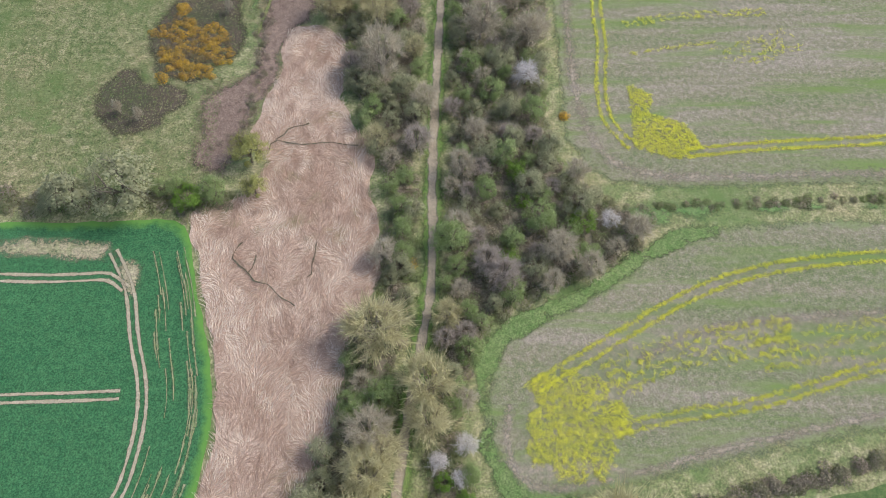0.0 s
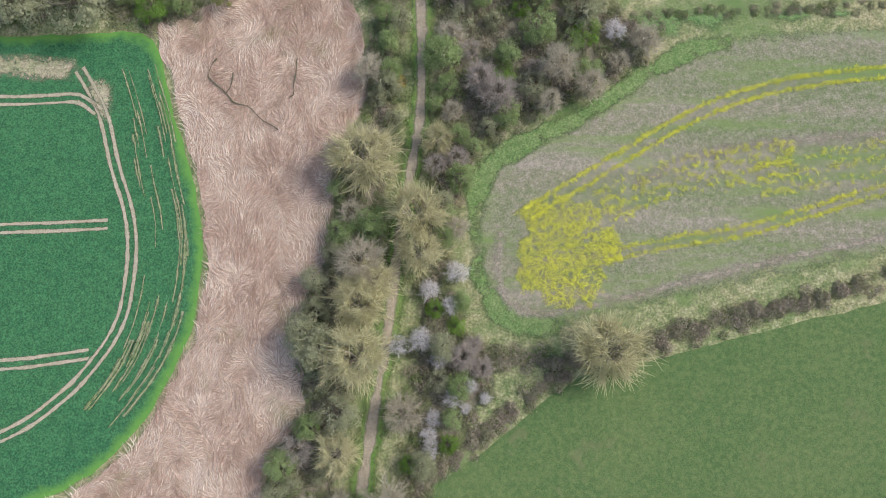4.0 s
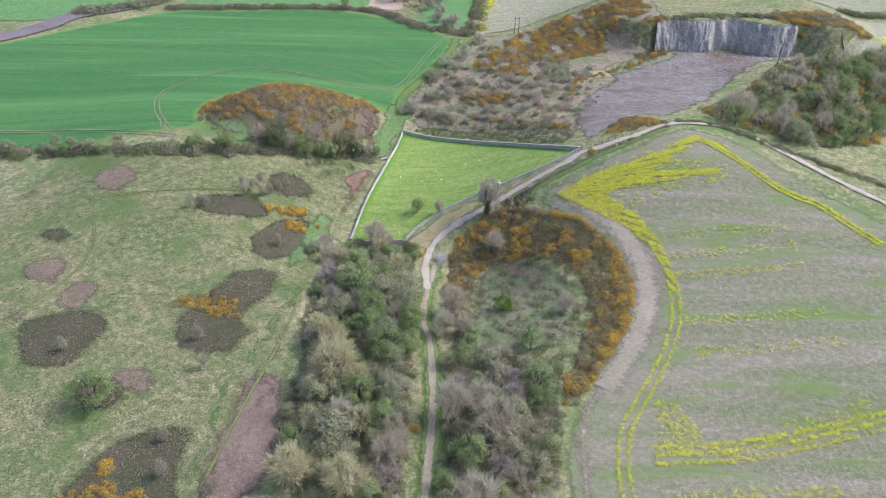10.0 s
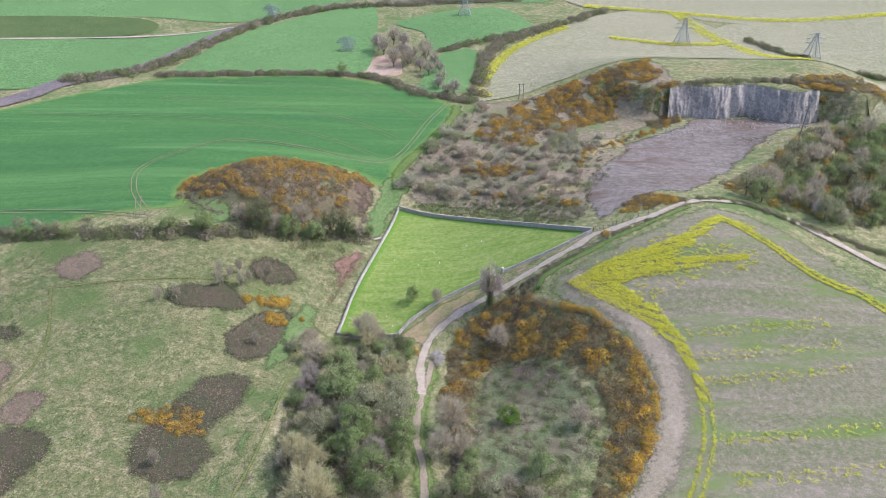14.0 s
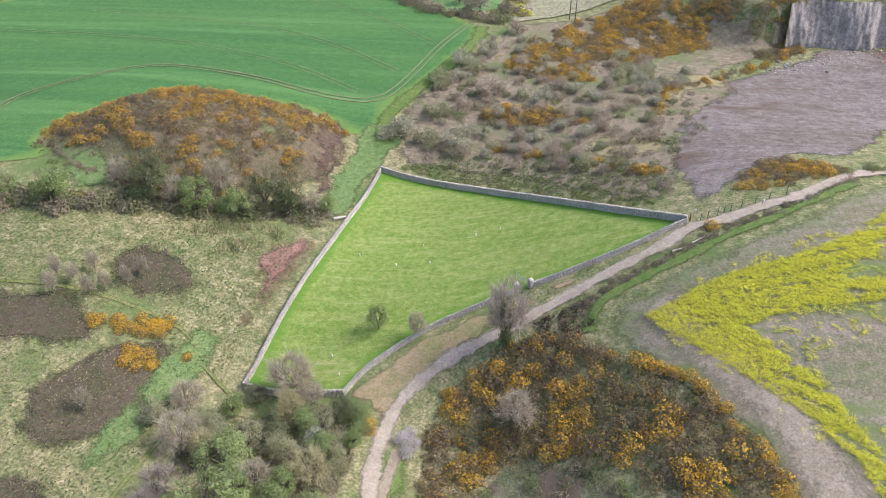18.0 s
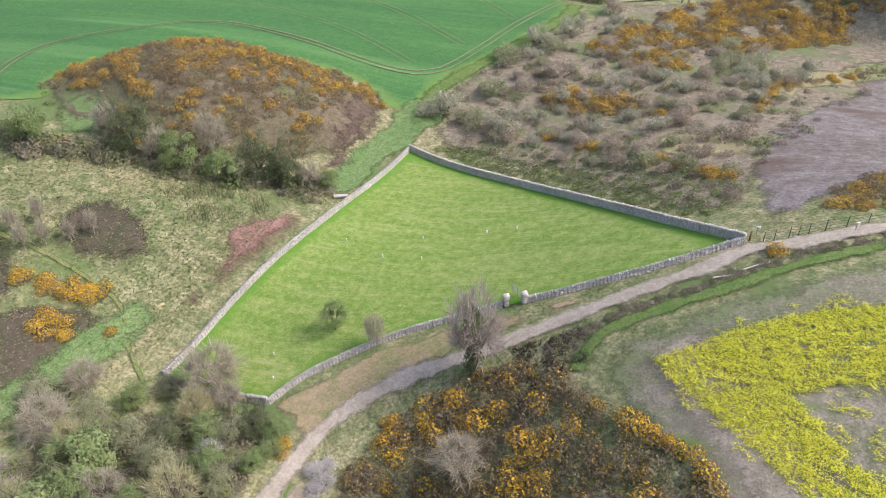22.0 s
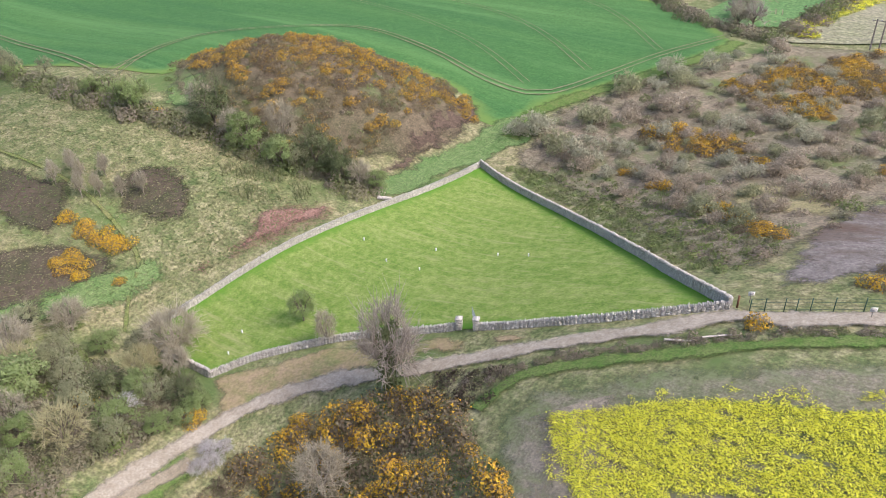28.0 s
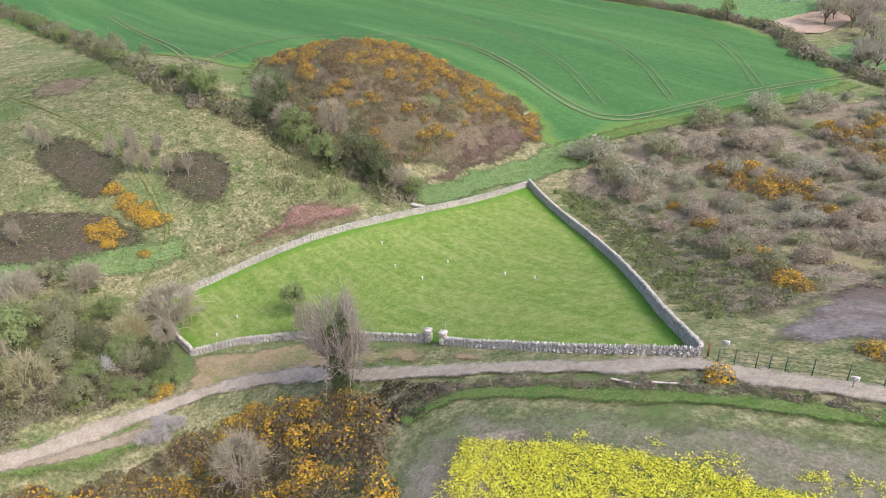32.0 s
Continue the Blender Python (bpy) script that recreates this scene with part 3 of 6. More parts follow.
gx, gy = steps(-190, 190, 1.6, 4300), steps(-66, 410, 1.6, 4300)
mx, my = np.meshgrid(gx, gy)
nx, ny = len(gx), len(gy)
ii = (np.arange(ny - 1)[:, None] * nx + np.arange(nx - 1)[None]).ravel()
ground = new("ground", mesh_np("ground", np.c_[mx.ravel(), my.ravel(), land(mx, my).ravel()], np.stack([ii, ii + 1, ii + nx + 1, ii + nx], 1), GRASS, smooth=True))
tagged(ground, "rough tussocky grassland of green and straw-coloured grass", "ground", kind="structure")

# ---- fields ----
F_SW = [(-140.9, 72.8), (-88.6, 70.8), (-66.7, 71.1), (-55.1, 71.2), (-51.8, 68), (-49.7, 61), (-46.2, 50.1), (-43, 39.4), (-41.5, 29), (-42.4, 18.1), (-45.8, 9.3), (-50, 1.4), (-56.1, -5.4), (-62.4, -9.4), (-69.5, -12.2), (-77, -14.1), (-141.7, -16)]
region("wheat_field", F_SW, WHEAT_SW, 0.1, 4, "dark green field of young wheat with worn tractor lines", wobble=0.15)
F_N = [(-248.1, 244), (-129.2, 247.9), (-117.6, 251.7)] + mound_ring(0.97, 195, 10, 12) + [(-19.8, 300.2), (-20, 310), (-8.6, 333), (-1.4, 354.9), (-2.8, 368.1), (-26.3, 389.8), (-65, 402.6), (-107.3, 400.7), (-138.2, 396.4), (-183.4, 361.5), (-234.1, 315.2)]
region("wheat_field", F_N, WHEAT, 0.12, 5, "broad green wheat field with faint tractor lines and bands", wobble=0.2)
F_RN = [(116.8, 219.9), (101.5, 235.6), (89.7, 249.3), (76.4, 256.1), (68.8, 253.3), (55.4, 244.1), (43.4, 238.4), (33.7, 233.6), (26.5, 229), (26, 224.4), (31.1, 218.1), (36.5, 211), (43.1, 203.2), (46.2, 191.6), (43.9, 179.1), (37.3, 165.7), (32, 155), (28.5, 148.1), (25.4, 143.9), (23.6, 129.5), (23.4, 107.8), (23, 94.4), (26.2, 85.7), (32, 79.6), (42.3, 77.7), (65.4, 77.6), (86.8, 78.4), (152.7, 80), (202, 165.4), (160, 190)]
region("oilseed_field", F_RN, STUBBLE, 0.1, 4, "thin patchy oilseed field with bare greyish soil and yellow lines", wobble=0.15)
F_RS = [(143.1, 74.2), (83.4, 72.7), (55, 71.4), (43.3, 68.1), (33.7, 61.7), (28.2, 57.3), (12.4, 49.9), (6.6, 42.8), (4, 33.5), (4.1, 25.4), (7.4, 17.9), (11.2, 14.5), (21, 15.5), (30.8, 18), (77.9, 28), (143.1, 42.3)]
region("oilseed_field", F_RS, STUBBLE, 0.1, 3.5, "thin rounded oilseed field with a dense yellow patch", wobble=0.15)
region("pasture", [(-7.3, -15.3), (6.8, -3.9), (22.6, 7.7), (34.3, 10.6), (77.1, 20.8), (153.1, 38.1), (149.2, -48.8), (-10.6, -47.3)], PASTURE, 0.1, 5, "short grazed green pasture", "pasture", wobble=0.1)
WALL_A, WALL_E, WALL_SW, WALL_W = (-17.3, 284.6), (40.6, 246.6), (-12.6, 219.4), (-28.6, 220.2)
WEST_SIDE = [(-18.9, 272.6), (-20.4, 263.4), (-22.2, 252.6), (-24.6, 242.2), (-26.9, 231.8)]
NORTH_SIDE = [(1.2, 276.8), (13.4, 269.4), (24, 260.8), (32.7, 252.9)]
SOUTH_SIDE = [(-9.8, 224.2), (-4.3, 229), (2, 233), (12.9, 237.4), (16, 238), (22.2, 239.6), (31.3, 242.4)]
region("paddock", [WALL_A] + WEST_SIDE + [WALL_W, (-20, 219.4), WALL_SW] + SOUTH_SIDE + [WALL_E] + NORTH_SIDE[::-1], PADDOCK, 0.1, 3,
       "mown bright green grass paddock inside stone walls", "paddock", straight=True)

# ---- far country ----
region("far_meadow", [(-136.3, 402.9), (-120.9, 474), (-85.1, 520.3), (-53.8, 535.2), (-44.3, 461.9), (-43.7, 409.2), (-65.6, 409.2), (-107.9, 407.1)], FARGREEN, 0.3, 14, "bright green far meadow", edge_step=6)
region("far_meadow", [(-35.3, 500.2), (21.8, 532.1), (43.5, 478.5), (22.6, 465.4), (-10.5, 442.5), (-19.2, 475.3)], FARGREEN, 0.3, 14, "green far meadow among hedges", edge_step=6)
region("far_meadow", [(-16, 383.8), (-9, 435), (9.7, 442), (4.6, 382.9), (-3, 379)], FARGREEN, 0.3, 10, "small green far meadow beside scrub", edge_step=6)
region("far_meadow", [(-200.1, 379.4), (-310.2, 395.3), (-293.6, 447.8), (-174.3, 464.2), (-122.4, 490.6), (-152.6, 421.8), (-180.2, 397.3)], FARGREEN, 0.3, 14, "green far meadow beside the railway", edge_step=6)
region("far_meadow", [(-291, 455.4), (-288.8, 497), (-189, 503.8), (-179.5, 469.9)], PASTURE, 0.3, 14, "pale grazed far pasture", edge_step=6)
region("far_meadow", [(-285.6, 506), (-187.9, 508), (-125.9, 500.5), (-76.8, 543.3), (-50.8, 554.6), (60.8, 554.8), (59.4, 688.1), (-353.7, 674)], FARGREEN, 0.25, 30, "distant green meadow", edge_step=12)
region("far_crop", [(11.6, 371.5), (9.5, 391.2), (27.6, 446.9), (81.9, 514.6), (127.8, 523.9), (171.2, 427.4), (166.4, 409.7), (129.9, 405), (90.5, 403.8), (49.9, 391.3)], TAN, 0.3, 6, "far pale crop field streaked with yellow", edge_step=5)
region("far_crop", [(154.5, 500.8), (258.4, 522.3), (296.2, 474.7), (202.3, 408.5), (191.5, 412), (175.9, 432.2), (155.8, 463.9)], TAN, 0.3, 14, "far pale green crop field", edge_step=6)
region("far_crop", [(72, 544.2), (128.5, 528.2), (156.3, 506.4), (260.1, 526), (377.9, 669.1), (59.8, 660.6)], TAN, 0.3, 24, "distant pale crop field", edge_step=8)
region("far_crop", [(160.8, 353.4), (174, 380.8), (198.6, 396.7), (255.5, 381.5), (247.8, 354.4), (195.2, 350.5)], TAN, 0.3, 8, "pale crop field beside the quarry", edge_step=5)
region("far_reed_bed", [(-43.2, 403.5), (-39.9, 432.2), (-29.9, 432.9), (-26.2, 404.8)], REEDSOIL, 0.3, 8, "pinkish far reed bed", "reed bed", edge_step=5)

# ---- covers: reeds, brush, litter, lush verges ----
R_REED = [(-52.4, 72), (-46.7, 74.8), (-39.9, 78.3), (-38.7, 85.3), (-42.1, 94), (-40, 103.2), (-37.9, 110.2), (-37.7, 123.4), (-31, 125), (-25.4, 122), (-21.3, 114.6), (-23.9, 103.3), (-19.9, 94.1), (-15.2, 90.4), (-16.7, 79.5), (-14.1, 70.6), (-13.4, 58), (-16.9, 52.1), (-19.3, 39), (-20.2, 29.7), (-22, 21.7), (-24.7, 15.8), (-23, 2.5), (-28, -4), (-32.6, -17.1), (-50.7, -36.9), (-77, -16.1), (-62.3, -10.7), (-55.3, -6.2), (-49.2, 0.8), (-45, 8.9), (-41.5, 18.1), (-40.6, 29), (-42.1, 39.4), (-45.3, 50.1), (-48.8, 61)]
region("reed_bed", R_REED, REEDSOIL, 0.14, 3, "pale pinkish bed of flattened dead reeds", "reed bed", wobble=0.4)
S_W = [(-31.6, -32.1), (-28.5, -4), (-23.4, 5.1), (-24.8, 16.4), (-20.2, 29.6), (-18.5, 49.2), (-13.3, 56.4), (-13.3, 80.5), (-19.9, 98.1), (-23.4, 113.4), (-24, 124), (-30.5, 129.1), (-33.7, 139), (-31.1, 156.6), (-32.5, 169.7), (-34, 187.8), (-30.9, 211.1), (-12.5, 217.5), (-7.7, 209.3), (-7.2, 178.7), (-5.6, 149.3), (-5.5, 122.3), (-6.4, 74.5), (-6.7, 54.3), (-10.5, 33.6), (-13.2, 13.2), (-16.4, -7.1), (-17.5, -32.3)]
S_E = [(-10.5, -32.3), (-7.3, -12.3), (-6.1, 8), (-3.9, 28.4), (-1.6, 49.1), (-0.3, 74.5), (0.3, 122.3), (1, 160), (4.3, 175.9), (11.2, 163.2), (25.3, 161.4), (27.3, 152.7), (22.5, 129.9), (21.3, 108.3), (20.9, 95.9), (24, 84.1), (32.1, 76.2), (42.4, 73.1), (38.5, 65.1), (27.2, 58.6), (11.7, 51.5), (4.9, 43.8), (1.7, 31.5), (2.2, 23.2), (6.1, 15), (11.2, 10.9), (4.9, -1.3), (-4.3, -10.3), (-8.5, -32.4)]
region("woodland_floor", S_W, LITTER, 0.18, 3, "dark leaf litter and low growth under the trees", "woodland floor", wobble=0.3)
region("woodland_floor", S_E, LITTER, 0.18, 3, "dark leaf litter and low growth under the trees", "woodland floor", wobble=0.3)
TRK = [(-15.6, -37.3), (-13.8, -14.2), (-12.5, -4.1), (-10.9, 6), (-9.2, 16.6), (-7.8, 28.6), (-5.4, 44.1), (-3.7, 55), (-3.4, 65.9), (-3.5, 79.6), (-3.2, 94.2), (-2.2, 121.9), (-1.5, 140), (-1.6, 153.2), (-2.8, 168.4), (-4.8, 178), (-4.4, 194.6), (-2.8, 209.5)]
VERGEGRASS = soil("track_verge_grass", [(0.3, (0.08, 0.17, 0.03)), (0.7, (0.14, 0.21, 0.055))], [(0.3, (0.08, 0.15, 0.035)), (0.7, (0.21, 0.225, 0.095))], 0.15, 1.0, soft="across", cover=-0.35, speckle=0.6)
ribbon("grass_verge", TRK, 7.0, VERGEGRASS, 0.22,
       "lush green grass along the track", "verge")
R_HEATH = [(-44.6, 117.3), (-45, 132), (-43.5, 147), (-41.8, 156.5), (-34.8, 156.8), (-30.9, 143.7), (-30.9, 129.8), (-34.2, 124.5), (-37.9, 116), (-37.8, 108.8), (-40, 103.2), (-42.3, 95.3), (-46.8, 81.7), (-54.9, 85.2), (-54.8, 96.5), (-55.1, 104.5), (-45.5, 110.1)]
PATCHES = [
    [(-79.4, 101), (-79.3, 107.1), (-75.3, 112.5), (-69.3, 112.1), (-67.4, 108.6), (-56.5, 105.9), (-55.7, 101.8), (-60.6, 97.8), (-63.1, 93.3), (-71.5, 91.3), (-76.8, 95.1)],
    [(-71.5, 122.4), (-66.6, 134.2), (-60.1, 140.1), (-48.9, 141.9), (-47.7, 129.6), (-45.4, 117.3), (-50.7, 112.9), (-56.5, 105.9), (-64.8, 107.2), (-69.2, 114.2)],
    [(-63.6, 169), (-64.3, 172.4), (-59.5, 183.8), (-57.4, 190), (-53.3, 194.6), (-44, 195.8), (-41.7, 189), (-44.2, 180.3), (-47.3, 175.3), (-42.9, 170.2), (-46.1, 164.1), (-52.1, 160.6), (-59.6, 161.9)],
    [(-101.4, 170.8), (-97.4, 172.7), (-91.2, 175.5), (-79.5, 175.1), (-77.1, 166.7), (-79, 160.3), (-81.1, 155), (-87.8, 154.7), (-93.6, 156.8)],
    [(-55.7, 208.8), (-53.2, 216.1), (-51.1, 218.5), (-49.8, 222.2), (-41.3, 225.4), (-37.8, 222.3), (-37, 216.4), (-35.6, 210.6), (-39.4, 205.4), (-42.8, 201.7), (-47.5, 198.7), (-53.3, 202.1)],
    [(-74.6, 220.3), (-69.4, 226.2), (-56.2, 228.9), (-52.1, 224.3), (-49.7, 220.5), (-58.9, 215.2), (-67.1, 215.5)],
    [(-55.7, 232.9), (-56.1, 239.2), (-51, 244), (-43.7, 241.8), (-40.7, 237.3), (-44, 232.3), (-49.9, 230.1)],
    [(-78.4, 149), (-74, 153.6), (-68, 152.4), (-64.8, 148), (-68, 143.6), (-72.5, 142.6), (-77, 144.6)],
    [(-110.4, 201.6), (-110.9, 207.1), (-103.8, 207.7), (-100.2, 202.7), (-104, 199)],
]
region("brush_ground", R_HEATH, HEATH, 0.16, 3, "purplish brown low brush", "brush", wobble=0.5)
for patch in PATCHES:
    region("bramble_ground", patch, BRAMBLE, 0.16, 2.5, "dark brown ground under brambles", "brush", wobble=0.5)
for patch in ([(-96, 178), (-92, 187.4), (-85.5, 185.7), (-84, 176), (-91, 174)], [(-106.4, 228.5), (-102.9, 238), (-93, 235), (-93.6, 225), (-101.9, 222.7)], [(-110, 190), (-106, 196.2), (-97.3, 193.6), (-96, 185), (-103.7, 184)], [(-106, 171.7), (-104.4, 175.6), (-98.6, 174), (-100, 168.8)], [(-96, 142.6), (-93.3, 145.2), (-89.6, 141.4), (-91.4, 138)], [(-38.6, 158.2), (-41.1, 163.6), (-37.8, 169.6), (-34.8, 167.2), (-35.5, 159.9)], [(-41.8, 147.4), (-41.2, 155.1), (-36, 156.8), (-34.5, 153.2), (-36.7, 146.2)], [(-71.6, 151.7), (-70.7, 157.5), (-66.8, 159.2), (-61.1, 152.1), (-63.6, 148.6)]):
    region("brush_ground", patch, HEATH, 0.16, 3, "purplish brown low brush in rough grass", "brush", wobble=0.6)
region("dry_grass", [(-139.8, 207.1), (-84.5, 198.7), (-51.7, 198.5), (-38.3, 233.8), (-36.9, 252), (-60.1, 244.8), (-87.4, 242.4), (-133, 242.2), (-191, 239.9), (-196.7, 207.8)], DRYPATCH, 0.15, 4, "straw-coloured dry grass among green", "grass", wobble=0.8)
R_BRACKEN = [(-34.2, 231), (-32.1, 236.8), (-31.8, 242.5), (-33.9, 245.3), (-32.5, 250.9), (-25.8, 255.5), (-25.3, 251.6), (-27.4, 242.8), (-30.2, 236.5), (-32, 231.7)]
region("bracken_ground", R_BRACKEN, BRACKEN, 0.17, 2.5, "reddish dead bracken beside the wall", "bracken", wobble=0.5, fade=2.0)
for lush in ([(-24.6, 303), (-19, 306), (-14.6, 303), (-13, 296), (-16.5, 287.4), (-19.6, 272.9), (-21.2, 263), (-27, 262), (-28, 275), (-26, 290)], [(-36, 210.8), (-33.3, 227.5), (-36.9, 232.5), (-41.5, 223.4), (-43.8, 206.2), (-40.1, 191.7)],
             [(-47.6, 118), (-47.8, 146), (-45.4, 160), (-42.4, 172), (-39.4, 186), (-36, 190), (-34.6, 184), (-37.6, 172), (-40.8, 160), (-43, 147), (-44.4, 132), (-44, 118)],
             [(32.1, 77.3), (42.3, 75.6), (65.6, 75.9), (92, 76.6), (152.8, 79.1), (153.3, 75.1), (92.2, 73.1), (61.7, 71.4), (45.5, 69.6), (37.4, 68.1)]):
    region("lush_grass", lush, LUSH, 0.19, 3, "lush fresh green grass", "grass", wobble=0.4, fade=3.0)
region("field_margin", [(3.9, 41.7), (9.6, 50), (26.2, 58.1), (34.4, 64.1), (45.5, 70.1), (53.6, 71), (53.8, 67), (39.5, 61), (29.2, 53.9), (16.8, 47.8), (9.5, 40.7), (8.3, 29.3), (12.3, 21.1), (22.4, 18.9), (22.4, 15.4), (11.2, 14.5), (7.2, 18.1), (4, 25.3), (3.8, 33.5)], MARGIN, 0.17, 2.0, "green grass margin round the field", "grass", wobble=0.4, fade=2.4)
region("worn_verge", [(-12.4, 219.2), (-8.6, 224), (-4, 228), (2, 232), (9, 235.2), (16, 237), (24, 239), (32, 241.6), (40.5, 245.6), (41, 244.4), (29.5, 239), (18, 233.8), (9, 229), (2, 224.6), (-2.2, 219), (-3.6, 212), (-6, 213), (-8.5, 216.6)], VERGE, 0.15, 2.5, "worn brown and green verge beside the wall", "verge", wobble=0.3, fade=1.3)
region("quarry_floor", [(43.3, 308.2), (47.6, 316.7), (69, 330), (90.6, 346), (97, 354), (146, 354), (141, 345), (114.8, 320.3), (93.1, 291.9), (75, 268.5), (63.4, 267.5), (50.2, 255.6), (45.8, 250.2), (40.8, 251.6), (42, 260.2), (40.8, 273.4), (45, 289)], QUARRY, 0.14, 3.5, "bluish grey stony quarry floor", "quarry", wobble=0.6)
region("scrub_ground", [(-14.3, 289.3), (11.7, 277.3), (36.5, 254.4), (42.6, 261.9), (47.9, 286.5), (56.4, 303.9), (67.5, 320.5), (64.3, 331.6), (80.3, 344.4), (91.8, 360.3), (87.4, 396.7), (53.2, 387.6), (26.2, 374.3), (9.4, 368.9), (4.9, 355.3), (-6.1, 332.2), (-17.8, 308.6), (-16.6, 297.7)], SCRUBSOIL, 0.17, 4, "brown and olive scrubby ground above the paddock", "scrub", wobble=0.5)
region("mound_ground", mound_ring(0.94, 0, 345, 24), MOUNDSOIL, 0.17, 3, "brown scrubby soil covering the mound", "mound", wobble=0.4)
region("bare_slope", [(-37.8, 301.9), (-30, 303), (-26.5, 296), (-26, 286), (-25.4, 276), (-26.3, 267), (-31.1, 269), (-32.5, 283.3), (-35, 293)], SLOPE, 0.2, 2.5, "dark brown bare slope at the foot of the mound", "bare soil", wobble=0.5)
region("grass_patch", [(-76, 257.7), (-75.9, 263.4), (-68.9, 265.9), (-63.5, 258.2), (-66.4, 254.1), (-70.6, 252.8)], LUSH, 0.2, 2.5, "light grass patch on the mound", "grass", wobble=0.5)
region("dry_grass", [(26.5, 287.6), (31.6, 293.1), (43.7, 286.9), (40.6, 276.6), (30.1, 278.2)], DRYGRASS, 0.2, 3, "dry straw-coloured grass", "grass", wobble=0.6)
region("dry_grass", [(51.4, 311), (57.8, 319), (66.6, 320.7), (62.7, 331.4), (52, 330.7), (44.2, 319.7)], DRYGRASS, 0.2, 3, "dry straw-coloured grass", "grass", wobble=0.6)
region("pit_floor", [(8.5, 205), (15, 210), (26, 204.5), (34, 190), (33.4, 178), (28, 167), (8.6, 160.6), (0.6, 162), (6.3, 179)], PITFLOOR, 0.2, 2.5, "pale green and grey tangled floor of the pit", "pit floor", wobble=0.5)

# ---- tracks and lines ----
ribbon("farm_track", TRK, 2.6, PATHSOIL, 0.27, "narrow brown earth track between the trees", "track")
TRK2 = [(-4.4, 194.6), (-5.6, 206), (-5.2, 212), (-3.8, 217.6), (-1, 221.8), (3.6, 225.7), (9.6, 228.7), (19.5, 233), (29.4, 237.8), (36.2, 241.2), (41.2, 244.8), (46.4, 245.6), (52.9, 248.2), (58.5, 250.2), (70, 257.9), (78, 259.8), (90.7, 257.5), (105.7, 242.2), (119.5, 228.6), (160, 195)]
ribbon("grass_verge", [(-18.4, 296), (-18.6, 309), (-7.6, 332), (-0.2, 354), (1, 366)], 7.0, VERGEGRASS, 0.25, "green grass between wheat and scrub", "verge", step=2)
ribbon("grass_verge", [(24.2, 226), (25.8, 230.6), (30, 233.2), (38.2, 236.9), (45, 240.6), (55.6, 245.8), (69, 254.6)], 3.2, VERGEGRASS, 0.24, "bright green grass strip along the field edge", "verge")
ribbon("farm_track", TRK2, 3.3, TRACK, 0.3, "pale stony farm track", "track")
for line in ([(-65.8, 64.1), (-61, 55.9), (-57.9, 45.5), (-54.9, 37.2), (-53.8, 29), (-54.8, 18.7), (-57.9, 12.6), (-63.9, 5.5), (-75, -1.5), (-101.3, -8.3)], [(-112.2, 59.5), (-80.5, 58.2), (-70.2, 58.4), (-63.6, 58), (-60.5, 53.8)],
             [(-122.2, 32.3), (-78.3, 34.4), (-68.1, 34.7), (-56.9, 35.2)], [(-121.8, 8.2), (-76.1, 10.8), (-68, 11.5), (-59.9, 12.6)]):
    c = curve(line, 2)
    d = np.gradient(c, axis=0)
    d /= np.linalg.norm(d, axis=1)[:, None]
    s = np.stack([-d[:, 1], d[:, 0]], 1)
    for off in (-0.75, 0.75):
        ribbon("wheel_line", c[::2] + s[::2] * off, 1.15, WHEEL, 0.24, "pale bare wheel line through wheat", "wheel track", group="wheel lines")
for line in ([(-89.5, 256.5), (-100, 272), (-106, 291), (-100, 307), (-84, 322), (-58, 319), (-37, 313.5), (-23, 314.5), (-16, 328), (-10, 349), (-4, 366), (2, 385), (0, 400), (-8, 414)], [(-92, 254), (-97, 268)], [(-88, 255), (-130, 262), (-190, 268)], [(-28, 317), (-60, 334), (-105, 347), (-180, 352)], [(-20, 330), (-62, 358), (-130, 372)], [(-12, 350), (-50, 384), (-110, 394)]):
    c = curve(line, 3)
    d = np.gradient(c, axis=0)
    d /= np.linalg.norm(d, axis=1)[:, None]
    s = np.stack([-d[:, 1], d[:, 0]], 1)
    wide = 0.7 if line[0][1] < 262 else 0.32
    for off in (-0.8, 0.8):
        ribbon("wheel_line", c[::2] + s[::2] * off, wide, FAINTWHEEL, 0.3, "faint pale wheel line through wheat", "wheel track", step=3, group="wheel lines")
region("thin_wheat", [(-101.2, 67.5), (-80.7, 69.2), (-66.5, 68.1), (-60.9, 61), (-67.1, 59.6), (-86.5, 61.3), (-101.9, 60.4)], THINCROP, 0.17, 2.5, "bare brown patch in the wheat", "bare patch")
region("thin_wheat", [(-66.8, 64.1), (-58.7, 63), (-56.9, 56.9), (-60, 50.7), (-64.1, 54.9)], THINCROP, 0.18, 2, "bare brown crossing of wheel lines", "bare patch")
STREAK = soil("thin_wheat_streak", [(0.3, (0.13, 0.19, 0.075)), (0.7, (0.24, 0.25, 0.14))], [(0.3, (0.12, 0.18, 0.07)), (0.7, (0.28, 0.27, 0.17))], 0.2, 1.2, soft="across", cover=-1.05)
layer = 0
